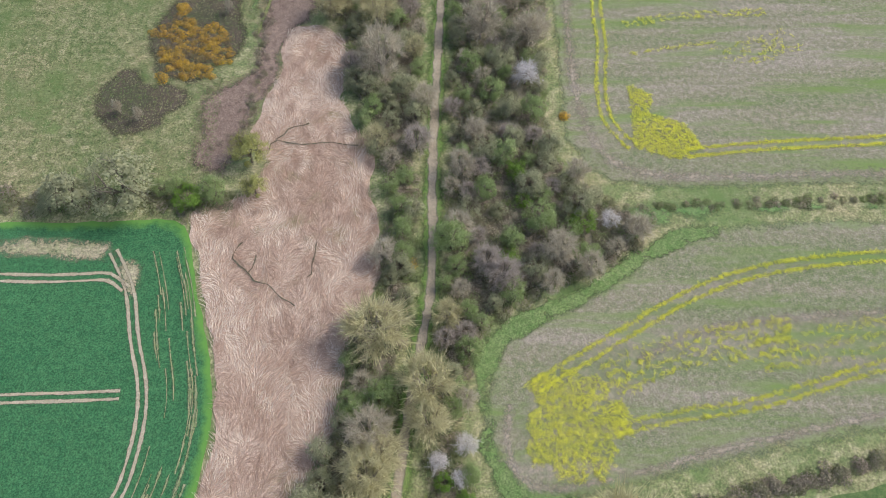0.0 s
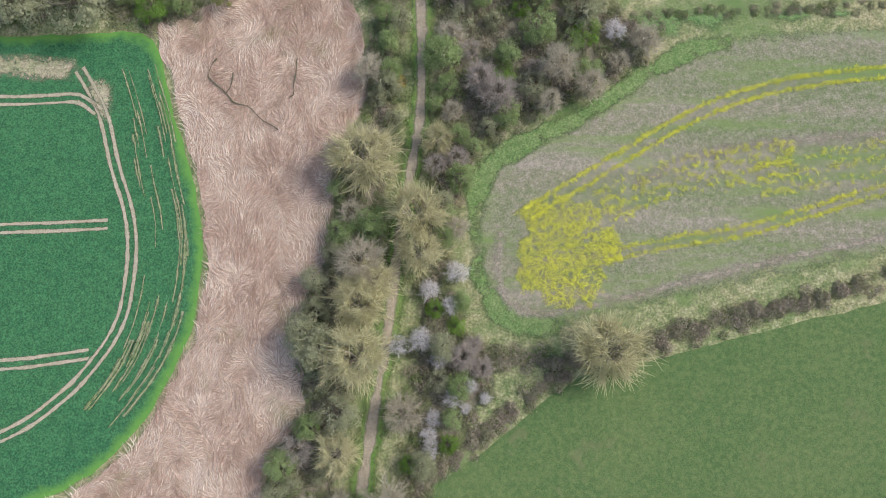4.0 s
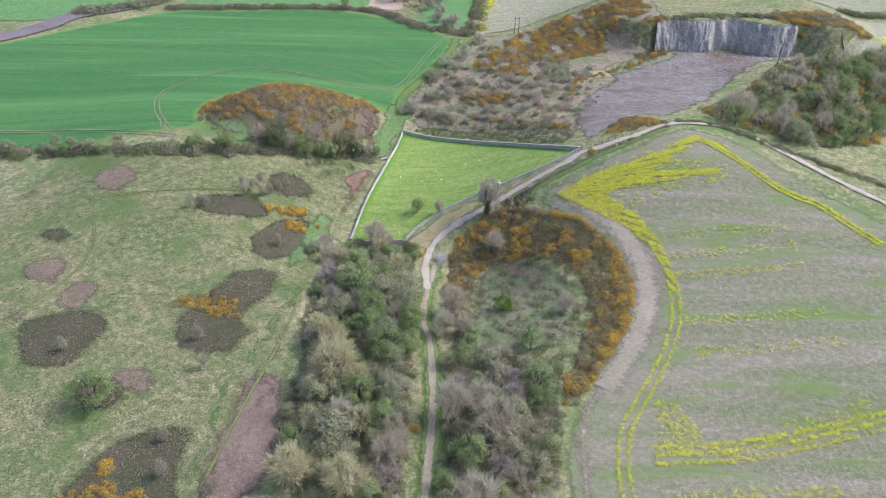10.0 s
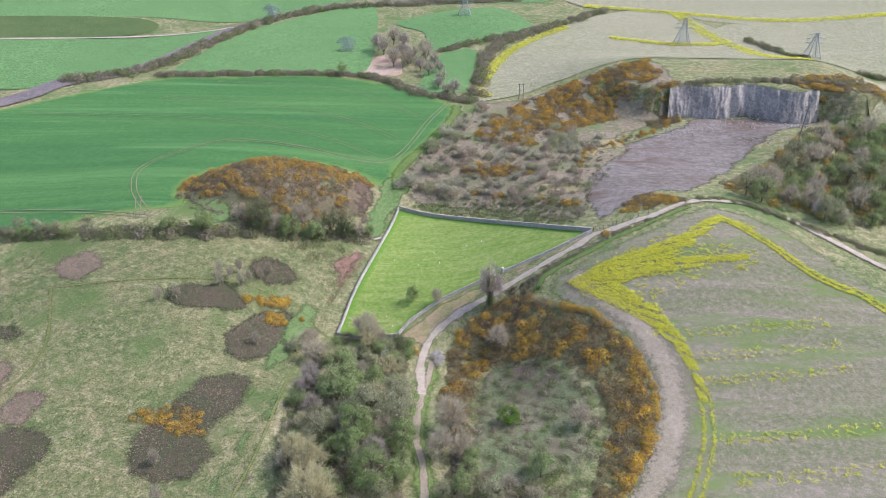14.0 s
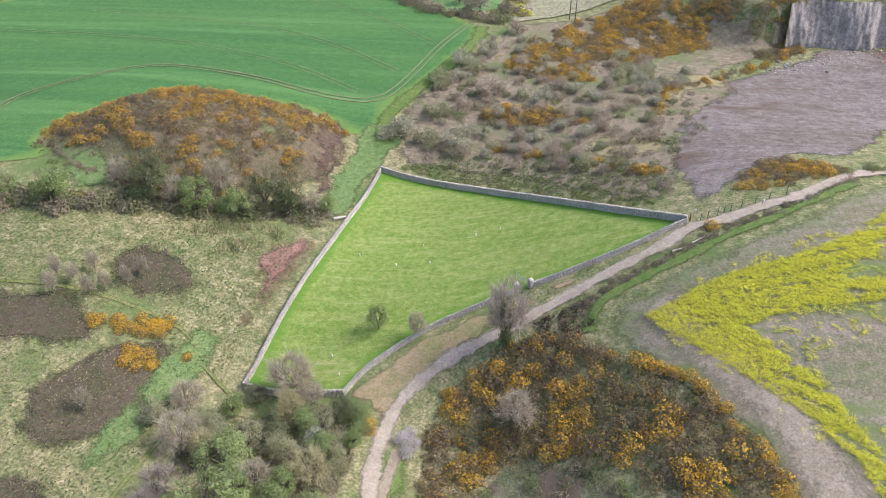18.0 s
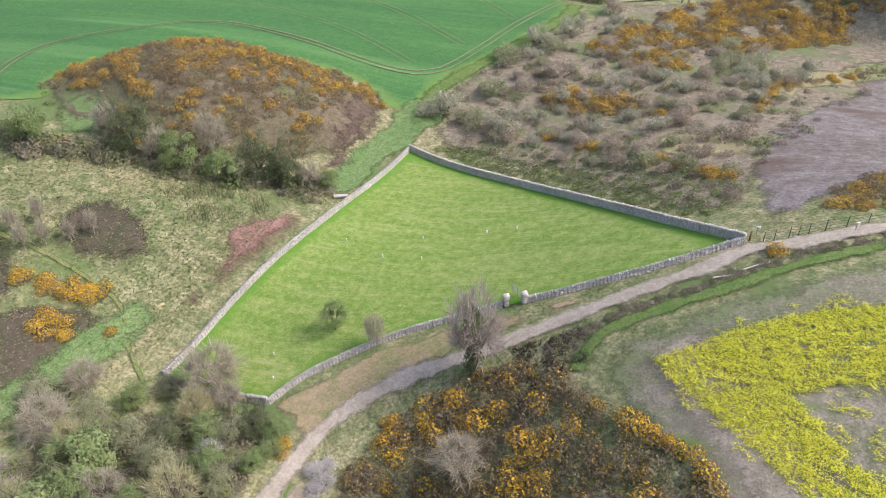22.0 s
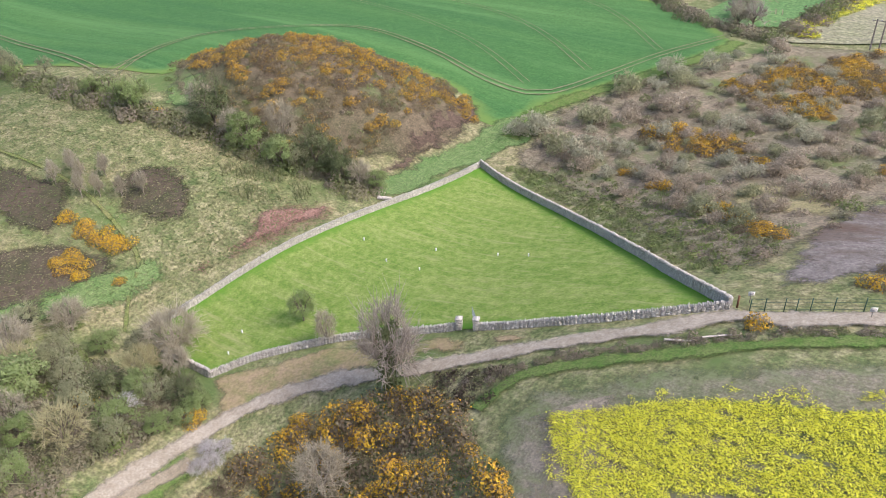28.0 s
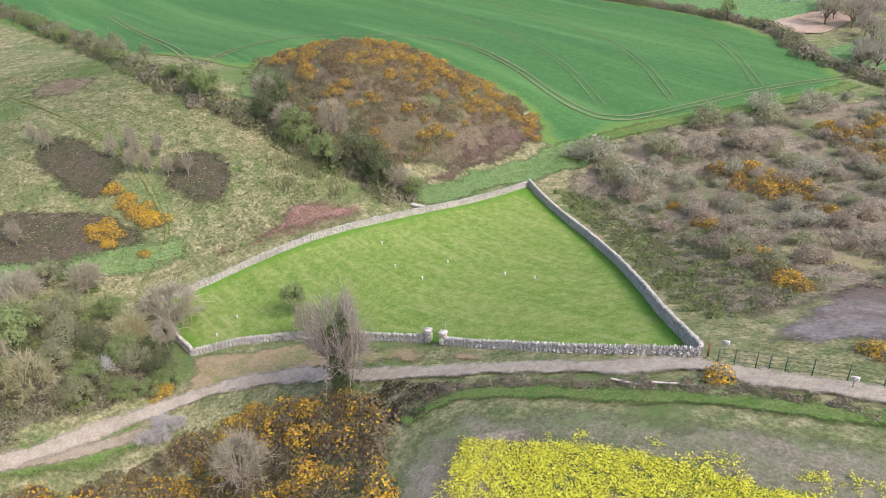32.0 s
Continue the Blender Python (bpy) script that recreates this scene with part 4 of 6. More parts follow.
for _ in range(46):
    x0 = RNG.uniform(44.8, 53.5)
    line = curve([(-x0 - 6.9, 65), (-x0 - 3.3, 54.6), (-x0 - 0.8, 44.3), (-x0 + 1.7, 34), (-x0 + 1.2, 21.4), (-x0 - 2.3, 10.4), (-x0 - 9.4, 0.4)], 1.5)
    a = int(RNG.integers(0, len(line) - 8))
    ribbon("thin_wheat_streak", line[a:a + int(RNG.integers(4, 11)):2], float(RNG.uniform(0.7, 1.5)), STREAK, 0.14 + 0.006 * (layer := layer + 1), "thin pale streak in the wheat", "wheel track", ragged=0.4)
ribbon("bare_headland", [(34.7, 154.3), (29.6, 143.9), (28.2, 129.5), (28.1, 114.8), (28.3, 103.5), (30.6, 91.9), (36.6, 84.2), (51.3, 81.6), (91.7, 82.6)], 13.0, BARE, 0.2, "bare pale soil round the field edge", "bare soil", ragged=0.1)
ribbon("bare_headland", [(35.2, 154.3), (43.8, 167.5), (50, 182.5), (50.9, 197.4), (46.3, 210.4), (37.9, 222.6), (33.6, 228.4)], 15.0, HEADLAND, 0.2, "bare pale soil round the field edge", "bare soil", ragged=0.1)
ribbon("bare_headland", [(10.4, 33.4), (9.8, 25.2), (13.3, 19.5), (24.5, 19.9), (51, 26.3), (91.9, 34.6)], 9.0, BARE, 0.2, "bare pale soil round the field edge", "bare soil", ragged=0.1)
ribbon("bare_streak", [(34, 41.4), (46.4, 47), (59.8, 49.4), (92.6, 51.7)], 10.0, BARE, 0.2, "bare pale streak in the field", "bare soil", ragged=0.1)
DITCH = soil("wet_ditch", [(0.3, (0.07, 0.075, 0.04)), (0.7, (0.12, 0.11, 0.07))], [(0.3, (0.05, 0.055, 0.03)), (0.7, (0.15, 0.14, 0.09))], 0.3, 1.5, soft="across")
for line in ([(-41, 66.1), (-41.9, 62.4), (-38.6, 58.7), (-33.8, 55.9), (-29.3, 52.3)], [(-38.6, 58.7), (-37.6, 62), (-38, 63.2)], [(-38.4, 87.2), (-36.7, 90.9), (-31.7, 90), (-26.2, 90.3), (-19.3, 89.6)], [(-36.7, 90.9), (-34.3, 93.8), (-30, 95.6)], [(-26, 66.2), (-26.5, 61), (-27.2, 58)]):
    line = curve(line, 1.2, False, 0.22)
    ribbon("drain", line, 0.34, DITCH, 0.42, "narrow dark drain winding through the reeds", "drain", step=0.8, ragged=0.3)
MOWN = soil("mown_path", [(0.3, (0.13, 0.19, 0.045)), (0.7, (0.2, 0.2, 0.085))], [(0.3, (0.1, 0.16, 0.04)), (0.7, (0.24, 0.22, 0.11))], 0.2, 1.0, soft="across")
for a in ([(-102.5, 221), (-72.8, 227), (-58.6, 229.2), (-47, 228.9), (-39.7, 227.3), (-35.2, 222.2), (-30.2, 218.2)], [(-127.3, 154.7), (-104.1, 171.1), (-93.5, 194.8), (-102.5, 221)], [(-44.5, 122.4), (-40.8, 147.4), (-37, 169.3), (-35.9, 192.6), (-34.5, 215.1)]):
    ribbon("footpath", a, 1.0, MOWN, 0.2, "narrow trodden path through rough grass", "path")
ribbon("railway_bed", [(-258, 307.2), (-194, 363.6), (-181.2, 388.6), (-151.9, 413.7), (-124.8, 486.6), (-86.8, 530.9), (-52.8, 541.6), (23.5, 552.2)], 11, BALLAST, 0.5, "brownish grey railway bed with stone ballast", "railway", step=8, ragged=0.02)
ribbon("farm_track", [(-292.3, 451.3), (-173.8, 466.7), (-120, 494.6), (-90.7, 530)], 4, TRACK, 0.5, "pale far farm track", "track", step=8)

# ---- plant builders ----
def cloud(points, size, up=0.0, rng=RNG, facing=None):
    """A small leaf-like triangle at each point, turned towards the light if asked."""
    n = len(points)
    a = rng.normal(0, 1, (n, 3))
    a[:, 2] *= 1 - up
    if facing is not None:
        f = facing / (np.linalg.norm(facing, axis=1)[:, None] + 1e-9) + rng.normal(0, 0.45, (n, 3))
        f /= np.linalg.norm(f, axis=1)[:, None]
        a -= (a * f).sum(1)[:, None] * f
    a /= np.linalg.norm(a, axis=1)[:, None]
    b = np.cross(a, f if facing is not None else rng.normal(0, 1, (n, 3)))
    b /= np.linalg.norm(b, axis=1)[:, None] + 1e-9
    s = (size * rng.uniform(0.6, 1.4, n))[:, None]
    v = np.stack([points - a * s * 0.5 - b * s * 0.4, points + a * s * 0.6, points - a * s * 0.3 + b * s * 0.5], 1).reshape(-1, 3)
    return v, np.arange(3 * n).reshape(-1, 3)


def strands(start, way, width, rng=RNG):
    """Thin twigs or stems from their starts along their ways."""
    n = len(start)
    side = np.cross(way, rng.normal(0, 0.5, (n, 3)) + (0, 0, 1))
    side /= np.linalg.norm(side, axis=1)[:, None] + 1e-9
    v = np.stack([start - side * width * 0.5, start + side * width * 0.5, start + way], 1).reshape(-1, 3)
    return v, np.arange(3 * n).reshape(-1, 3)


def shell(rng, n, low=-0.2):
    p = rng.normal(0, 1, (n * 3, 3))
    p /= np.linalg.norm(p, axis=1)[:, None]
    return p[p[:, 2] > low][:n]


def make_tree(kind, seed, label):
    """One tree of crown radius 4 m at the origin: trunk with limbs, and crown."""
    rng = np.random.default_rng(seed)
    R, H = 4.0, rng.uniform(6.5, 8.5)
    if kind in ("white", "pink", "bright"):
        H *= 0.85
    root = new("tree")
    tagged(root, label, "tree")
    wood, ends, twigs = [], [], []
    naked = kind in ("bare", "bud", "pink", "ivybare")
    top = np.array([rng.uniform(-0.3, 0.3), rng.uniform(-0.3, 0.3), H * rng.uniform(0.18, 0.28)])
    wood.append(tube((0, 0, -0.5), top, 0.24, 0.17, 6))
    k = 11 if naked else 6
    squash = rng.uniform(0.75, 1.15, 16)
    for i in range(k):
        a = 2 * np.pi * (i + rng.uniform(-0.35, 0.35)) / k
        reach = R * rng.uniform(0.3, 0.6)
        b = np.array([math.cos(a) * reach, math.sin(a) * reach, H * rng.uniform(0.55, 0.82)])
        mid = top * 0.5 + b * 0.5 + rng.normal(0, 0.25, 3)
        wood += [tube(top, mid, 0.15, 0.1, 4), tube(mid, b, 0.1, 0.06, 4)]
        for j in range(5):
            w = a + rng.uniform(-0.7, 0.7)
            far = R * rng.uniform(0.5, 0.92) * squash[i]
            c = np.array([math.cos(w) * far, math.sin(w) * far, H * rng.uniform(0.32, 1.0) * (1 - 0.3 * (far / R) ** 2)])
            if j == 0:
                c = np.array([math.cos(w) * R * 0.3, math.sin(w) * R * 0.3, H * rng.uniform(0.9, 1.05)])
            fr = mid if j % 2 else b
            wood.append(tube(fr, c, 0.055, 0.02, 3))
            ends.append((fr, c))
    core = np.array([0, 0, H * 0.35])
    dense = {"bare": 46, "bud": 44, "pink": 56, "ivybare": 46, "ivy": 26, "white": 30}.get(kind, 8)
    for fr, c in ends:
        t = rng.uniform(0.05, 1.05, dense)[:, None]
        s = fr + (c - fr) * t + rng.normal(0, 0.12, (dense, 3))
        out = s - core
        out /= np.linalg.norm(out, axis=1)[:, None]
        way = (out + rng.normal(0, 0.85, out.shape)) * rng.uniform(0.35, 0.95, (dense, 1))
        way[:, 2] += 0.1
        twigs.append(strands(s, way * (1.15 if kind == "bud" else 1.0), 0.1 if kind == "bud" else 0.075, rng))
    wv, wf = join([(v, f) for v, f in wood])
    part("trunk", mesh_np("trunk", wv, wf, PALEBARK if kind in ("bare", "bud", "ivybare") else BARK), root)
    pieces = list(twigs)
    tones = [np.full(sum(len(v) for v, _ in twigs), 0.6)]
    leaves = {"bare": 0, "bud": 900, "pink": 500, "green": 3400, "bright": 3000, "olive": 3000, "white": 1300, "willow": 3200, "ivy": 3800, "ivybare": 2600}[kind]
    if leaves:
        m = 32
        mids = shell(rng, m, -0.55) * np.array([R * 0.74, R * 0.74, H * 0.38]) * rng.uniform(0.6, 1.1, (m, 1)) + (0, 0, H * 0.5)
        rad = rng.uniform(0.13, 0.33, m) * R
        pick = rng.integers(0, m, leaves)
        s = shell(rng, leaves, -0.45)
        pts = mids[pick[:len(s)]] + s * rad[pick[:len(s)]][:, None] * rng.uniform(0.5, 1.08, (len(s), 1))
        if kind == "white":
            pts += rng.normal(0, 0.45, pts.shape)
        # random tone per clump, paler towards the top: light from above put in colour
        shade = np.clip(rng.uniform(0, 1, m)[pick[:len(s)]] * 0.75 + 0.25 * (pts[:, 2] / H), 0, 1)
        if kind in ("bud", "pink"):
            shade = rng.uniform(0.3, 1, leaves)
            e = np.array([c for _, c in ends])
            pts = e[rng.integers(0, len(e), leaves)] + rng.normal(0, 0.55, (leaves, 3))
        if kind == "ivy":
            pts[:, 2] = pts[:, 2] * 0.98 - 1.1
        if kind == "ivybare":
            shade = rng.uniform(0, 1, leaves)
            pts = np.c_[rng.normal(0, 0.44, (leaves, 2)), rng.uniform(0.3, H * 0.78, leaves)]
            pts[:, 0] += np.where(np.arange(leaves) % 2, 0.9, -0.6) * (0.4 + 0.6 * pts[:, 2] / H)
        pts[:, 2] = np.maximum(pts[:, 2], 0.5)
        size = {"bud": 0.13, "pink": 0.1, "white": 0.24}.get(kind, 0.25)
        if kind == "ivybare":
            v, f = cloud(pts, size, 0, rng, pts * (1, 1, 0))
            part("ivy", mesh_np("ivy", v, f, LEAF["ivy"], [("clump", np.repeat(shade, 3))]), root, "dark ivy round the trunks")
        else:
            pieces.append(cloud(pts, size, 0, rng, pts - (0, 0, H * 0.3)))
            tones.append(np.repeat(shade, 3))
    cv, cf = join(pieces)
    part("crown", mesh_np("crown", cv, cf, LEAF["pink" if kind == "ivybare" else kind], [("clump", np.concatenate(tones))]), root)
    return root


KINDS = {
    "bare": (4, "leafless grey-brown tree with fine pale twigs"), "bud": (4, "budding olive-yellow tree with radiating bare branches"), "pink": (2, "leafless bush of dense purplish grey twigs"),
    "green": (4, "tree in fresh mid-green spring leaf"), "bright": (2, "small tree in bright yellow-green leaf"), "olive": (4, "tree in thin grey-green leaf"),
    "white": (2, "blackthorn bush in white blossom"), "willow": (1, "pale yellow-green willow on the reed bed edge"), "ivy": (2, "dark ivy-covered tree with drooping pale branches"), "ivybare": (1, "leafless tree with an ivy-clad trunk"),
}
MODEL = {}
for k, (count, label) in KINDS.items():
    MODEL[k] = [make_tree(k, 100 + 17 * i + len(k) * 31, label) for i in range(count)]
PLACED = []
USED = set()


def plant(kind, x, y, r, tall=1.0):
    choice = MODEL[kind][int(RNG.integers(0, len(MODEL[kind])))]
    s = r / 4.0
    m = Matrix.Translation((x, y, float(land(x, y)) - 0.1)) @ Matrix.Rotation(float(RNG.uniform(0, 6.28)), 4, "Z") @ Matrix.Diagonal((s, s, s * tall, 1))
    if choice.name not in USED:
        USED.add(choice.name)
        choice.matrix_basis = m
    else:
        copy_thing(choice, Matrix.Identity(4)).matrix_basis = m
    PLACED.append((x, y, r))


GROVE = []


def grove():
    """The trees inside the woods that cannot be told apart, joined."""
    root = tagged(new("woodland_trees"), "many mixed bare and leafing trees filling the woods", "trees", kind="stuff")
    for kind in sorted(set(g[0] for g in GROVE)):
        crowns, trunks, tones = [], [], []
        tmpl = []
        for model in MODEL[kind][:2]:
            for ch in model.children:
                me = ch.data
                v = np.empty(len(me.vertices) * 3, np.float32)
                me.vertices.foreach_get("co", v)
                f = np.array([p.vertices[:] for p in me.polygons])
                hue = None
                if ch.name.startswith("crown"):
                    hue = np.empty(len(me.vertices), np.float32)
                    me.attributes["clump"].data.foreach_get("value", hue)
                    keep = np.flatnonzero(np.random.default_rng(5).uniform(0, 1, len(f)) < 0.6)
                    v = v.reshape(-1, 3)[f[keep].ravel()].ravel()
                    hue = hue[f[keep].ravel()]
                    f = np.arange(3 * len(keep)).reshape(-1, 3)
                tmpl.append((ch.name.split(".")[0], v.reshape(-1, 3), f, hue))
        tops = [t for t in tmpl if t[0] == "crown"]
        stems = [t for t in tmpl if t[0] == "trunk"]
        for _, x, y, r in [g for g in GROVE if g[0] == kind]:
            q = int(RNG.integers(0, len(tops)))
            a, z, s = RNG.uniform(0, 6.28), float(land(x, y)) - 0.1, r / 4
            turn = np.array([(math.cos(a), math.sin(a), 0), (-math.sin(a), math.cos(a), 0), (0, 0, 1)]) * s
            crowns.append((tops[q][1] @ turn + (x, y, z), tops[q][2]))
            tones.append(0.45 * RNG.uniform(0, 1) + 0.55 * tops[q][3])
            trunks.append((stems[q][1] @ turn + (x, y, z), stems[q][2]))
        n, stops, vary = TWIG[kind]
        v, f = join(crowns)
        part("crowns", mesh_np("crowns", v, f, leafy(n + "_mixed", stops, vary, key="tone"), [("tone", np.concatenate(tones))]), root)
        v, f = join(trunks)
        part("trunks", mesh_np("trunks", v, f, BARK), root)


TREES = []
TREES.append(('bud', [(-13.3, 45.2, 5.8), (-4, 35.7, 4.9), (-3.6, 29.2, 3.9), (-11.8, 24, 4), (-14, 11.7, 5.6), (-13.6, 20.2, 4.6), (27.1, 12, 5.8), (-17, -3.7, 3.6), (-16.7, 125.7, 4.5), (-27.1, 127.8, 4), (-0.5, 49.4, 2.8), (-22.8, 155.3, 5.2), (-22.6, 190.5, 5.4), (-25.3, 166, 3.5)]))
TREES.append(('white', [(-2.2, 22.9, 1.9), (-3.7, 14.4, 2.3), (-7.5, 13.6, 1.7), (4.8, 6.9, 1.3), (7.2, 4.8, 1.1), (3.7, 3.2, 1.1), (-2.3, -1.2, 1.6), (-2.1, -3.8, 1.3), (1.6, 20.4, 1.7), (2.6, 26, 2.0), (-0.6, 11, 1.6), (1.4, 4.6, 1.5), (-1.6, 1.6, 1.4), (31.8, 70.5, 2), (17.1, 106.8, 3.3)]))
TREES.append(('pink', [(5.2, 13.6, 1.8), (6.7, 9.8, 2), (10.2, 57.4, 3.5), (7.2, 60.6, 3.1), (-6.7, 89.3, 3.2), (0.7, 98.7, 2.2)]))
TREES.append(('bare', [(-6.6, 2.4, 3.4), (-13.7, 27, 4.3), (2.1, 54.8, 2.1), (21, 62, 3.6), (26.4, 58.8, 3), (19.2, 56.2, 2.5), (36.9, 67.7, 3), (2.7, 33.6, 2.2), (-8.8, -11.7, 4), (-14.8, 110.1, 5.6), (-5.4, 99.4, 3.2), (7.7, 120.9, 5.1), (18.2, 118.1, 4.8), (5.6, 91.8, 2.7), (2.3, 82.3, 3.1), (1.8, 69, 2.9), (11.3, 139.8, 5), (3.1, 145, 4.4), (-9.7, 133.3, 3.5), (-19.4, 140.6, 4.1), (2.4, 179.5, 4.1), (9.1, 147.7, 3.8), (-8.8, 139.3, 3), (-2.5, 230.4, 1.6)]))
TREES.append(('bare', [(0.3, 171.9, 3), (13.8, 214, 3.0), (29.8, 180.5, 2.5)]))
TREES.append(('green', [(-26.1, -5.5, 2.9), (-11.8, 33.9, 3.4), (17.6, 70.1, 3.5), (3.4, 42.3, 2.8), (-13.4, -12.4, 2.7), (3.5, 20.9, 1.9), (-8.8, 62.4, 2.4), (-9.3, 68.3, 2.4), (-9.1, 81, 2.3), (-16.3, 98, 2.7), (-6.7, 109.5, 2.2), (9.1, 102.8, 3), (7.4, 76.6, 2.8), (11.3, 85.8, 3.1), (0.3, 64.9, 3.9), (-9.8, 73.1, 2.5), (6.3, 133.4, 3.6), (-11.3, 141.5, 3.6), (-11.8, 124.3, 2.8), (-47.5, 76.3, 3), (-71.8, 145.6, 4.5), (4.7, 110.2, 2.9), (18.2, 96.9, 3.2), (-11.9, 162.7, 4.7), (20.6, 153, 3.9), (-17.2, 176.2, 4.2), (-16.9, 149, 3.6), (-9.1, 232.5, 1.9)]))
TREES.append(('green', [(20.4, 166.5, 3.1), (-7.7, 174.7, 3.5), (-17.4, 170.9, 3.7)]))
TREES.append(('bright', [(-5.7, -5.6, 1.8), (26.2, 69.4, 3), (2.4, 16.7, 1.9), (13.6, 82.1, 2.5), (-52.5, 75.1, 3.5), (14.9, 183.3, 2.8)]))
TREES.append(('olive', [(-20.1, 12.7, 4.7), (-23.4, 16, 3.6), (-17.1, 2.6, 3.7), (-11.4, 57.6, 1.8), (-10, 103.3, 3.3), (13.3, 98.2, 3.2), (16.2, 78.3, 3.3), (7.6, 86.9, 3.2), (20.8, 87, 3.2), (25.6, 73.4, 3.5), (-22.2, 136.3, 5.2), (-64.7, 75, 6.8), (-74.6, 73.9, 5), (11.6, 111.7, 3.4), (13.5, 89.4, 2.8), (-26.8, 148.6, 3.5), (-9.2, 181.9, 4.6), (-10.7, 149.1, 3.6), (15.6, 142.9, 3.7), (14.4, 134, 2.9), (-10.1, 190.4, 4.7), (-15.2, 181.1, 4.6), (-25.1, 176.8, 3.8)]))
TREES.append(('willow', [(-41.3, 85.5, 4.2), (-39.4, 77.4, 2.8)]))
TREES.append(("ivy", [(-56.4, 256, 4.6), (-36.2, 261.6, 4.0), (-31.6, 262.6, 3.4)]))
TREES.append(("green", [(-47.6, 256, 3.9), (-40.6, 257.4, 3.3), (-24.8, 264.6, 2.0), (-71, 249.2, 3.5), (-12.8, 207.2, 2.6), (-28, 214, 2.2), (-8.4, 212.6, 1.5), (-81, 247.2, 2.2)]))
TREES.append(("bare", [(-45.2, 261.6, 3.4), (-28, 263.4, 2.4), (-62, 257.4, 2.6), (-51.4, 256, 2.6), (-20.6, 220.2, 4.2), (-24.6, 201.6, 4.4), (-34.4, 213.4, 2.8), (-16.8, 217.8, 2.2), (-32, 205, 3.4), (-9, 215.2, 1.8)]))
TREES.append(("pink", [(-12, 215, 2.4), (-16.6, 212.2, 2.4), (-20.5, 209.4, 2.6), (-9, 209.6, 1.8)]))
TREES.append(("olive", [(-38.8, 259, 2.4), (-18.4, 205.4, 2.6), (-23.6, 207.4, 2.6), (-26, 218, 2.0), (-37, 209, 2.4), (-30, 209.4, 2.4)]))
TREES.append(("ivybare", [(11.9, 226.9, 3.8)]))

for kind_name, spots in TREES:
    for x, y, r in spots:
        k = kind_name
        low = -38 < x < -4 and 186 < y < 232
        if low and y < 217 and k in ("bare", "bud", "pink") and RNG.uniform(0, 1) < 0.6:
            k = ("olive", "ivy", "green", "green")[int(RNG.integers(0, 4))]
        plant(k, x, y, max(r * 1.12, 1.2), 1.3 if -13 < x < 3 and 227 < y < 242 else 1.0 if kind_name == "ivy" else 1.3 if kind_name == "ivybare" else 0.78 if low else 1.0)


def fill(poly, spacing, kinds, size, gap=0.55, keep=1.0):
    for x, y in scatter(poly, spacing):
        if all((x - a) ** 2 + (y - b) ** 2 > ((r + size[0]) * gap) ** 2 for a, b, r in PLACED):
            kind, r = kinds[int(RNG.integers(0, len(kinds)))], float(RNG.uniform(*size))
            if RNG.uniform(0, 1) < keep:
                plant(kind, float(x), float(y), r)
            else:
                GROVE.append((kind, float(x), float(y), r))
                PLACED.append((x, y, r))


fill(S_W, 4.3, ["green", "olive", "bare", "olive", "bud", "green", "pink", "olive"], (2.0, 3.4), keep=0.3)
fill(S_E, 4.3, ["green", "olive", "bare", "green", "olive", "pink", "bright", "olive", "bare", "green"], (2.0, 3.2), keep=0.3)
# hedgerow trees west of the mound, and along the far hedge
fill([(-78.1, 244.5), (-77.6, 249.8), (-131.5, 250.4), (-239.9, 244.1), (-241.1, 238.8), (-132.6, 244.2)], 5.5, ["olive", "green", "olive"], (1.8, 3.0), keep=0.4)
fill([(-84.4, 72.2), (-83.8, 79.2), (-45.6, 78.8), (-45.9, 72.9)], 4.5, ["olive", "green", "bare"], (2.2, 3.6), keep=0.7)
fill([(87.1, 268.3), (112.5, 297.6), (139.2, 325.9), (178.9, 345.5), (184.3, 307.1), (137.5, 263.8), (119.2, 250.2), (98.2, 258.1)], 6.5, ["olive", "green", "green", "bare"], (2.6, 4.6), keep=0.3)
fill([(-74, 403.9), (-73.8, 406.7), (-110.3, 405.4), (-110.7, 402.8)], 6, ["bare", "olive"], (3, 5), keep=0)
fill([(-44.7, 402.3), (-44.6, 405.7), (-72.3, 406.7), (-72.6, 403.4)], 6, ["green", "green", "bare"], (3, 5), keep=0)
fill([(-29.7, 412.2), (-15.1, 401), (-7.6, 370.1), (7.8, 368.9), (-6.1, 413.3), (-21.8, 445.9), (-33.9, 465.3), (-43, 444.1)], 9, ["bare", "pink"], (3, 5), keep=0)
grove()
plant("white", 108.2, 258.5, 2.7)
plant("white", 114.1, 255.9, 2.1)
for x, y, r in ((-2.3, 211.6, 1.5), (-1.3, 213, 1.2), (-0.6, 210.8, 1.5), (-1.4, 209.4, 1.3)):
    plant("white", x, y, r, 0.7)
plant("white", -14.3, 209.3, 1.7)
for x, y in ((-46.2, 208), (-60.2, 227.3), (-53.4, 230.6), (-61.3, 231), (-73.1, 218.2), (-69.1, 219.5), (-58.4, 230.6), (-56.7, 234), (-51, 233), (-49.3, 235.7), (-55, 228.5), (-52, 157.4), (-55.8, 166.6), (-51.7, 129), (-53.8, 137.1), (-66.7, 96.6), (-71.5, 98.5), (-85, 161.7)):
    plant("bare", x, y, 1.3, 1.7)

# ---- shrubs, gorse, brambles and grasses as undergrowth ----
def dome(seed, n, size, tall=1.0, low=-0.1):
    rng = np.random.default_rng(seed)
    p = shell(rng, n, low) * rng.uniform(0.65, 1.05, (n, 1)) * (1, 1, tall)
    return cloud(p, np.full(n, size), 0, rng, p)


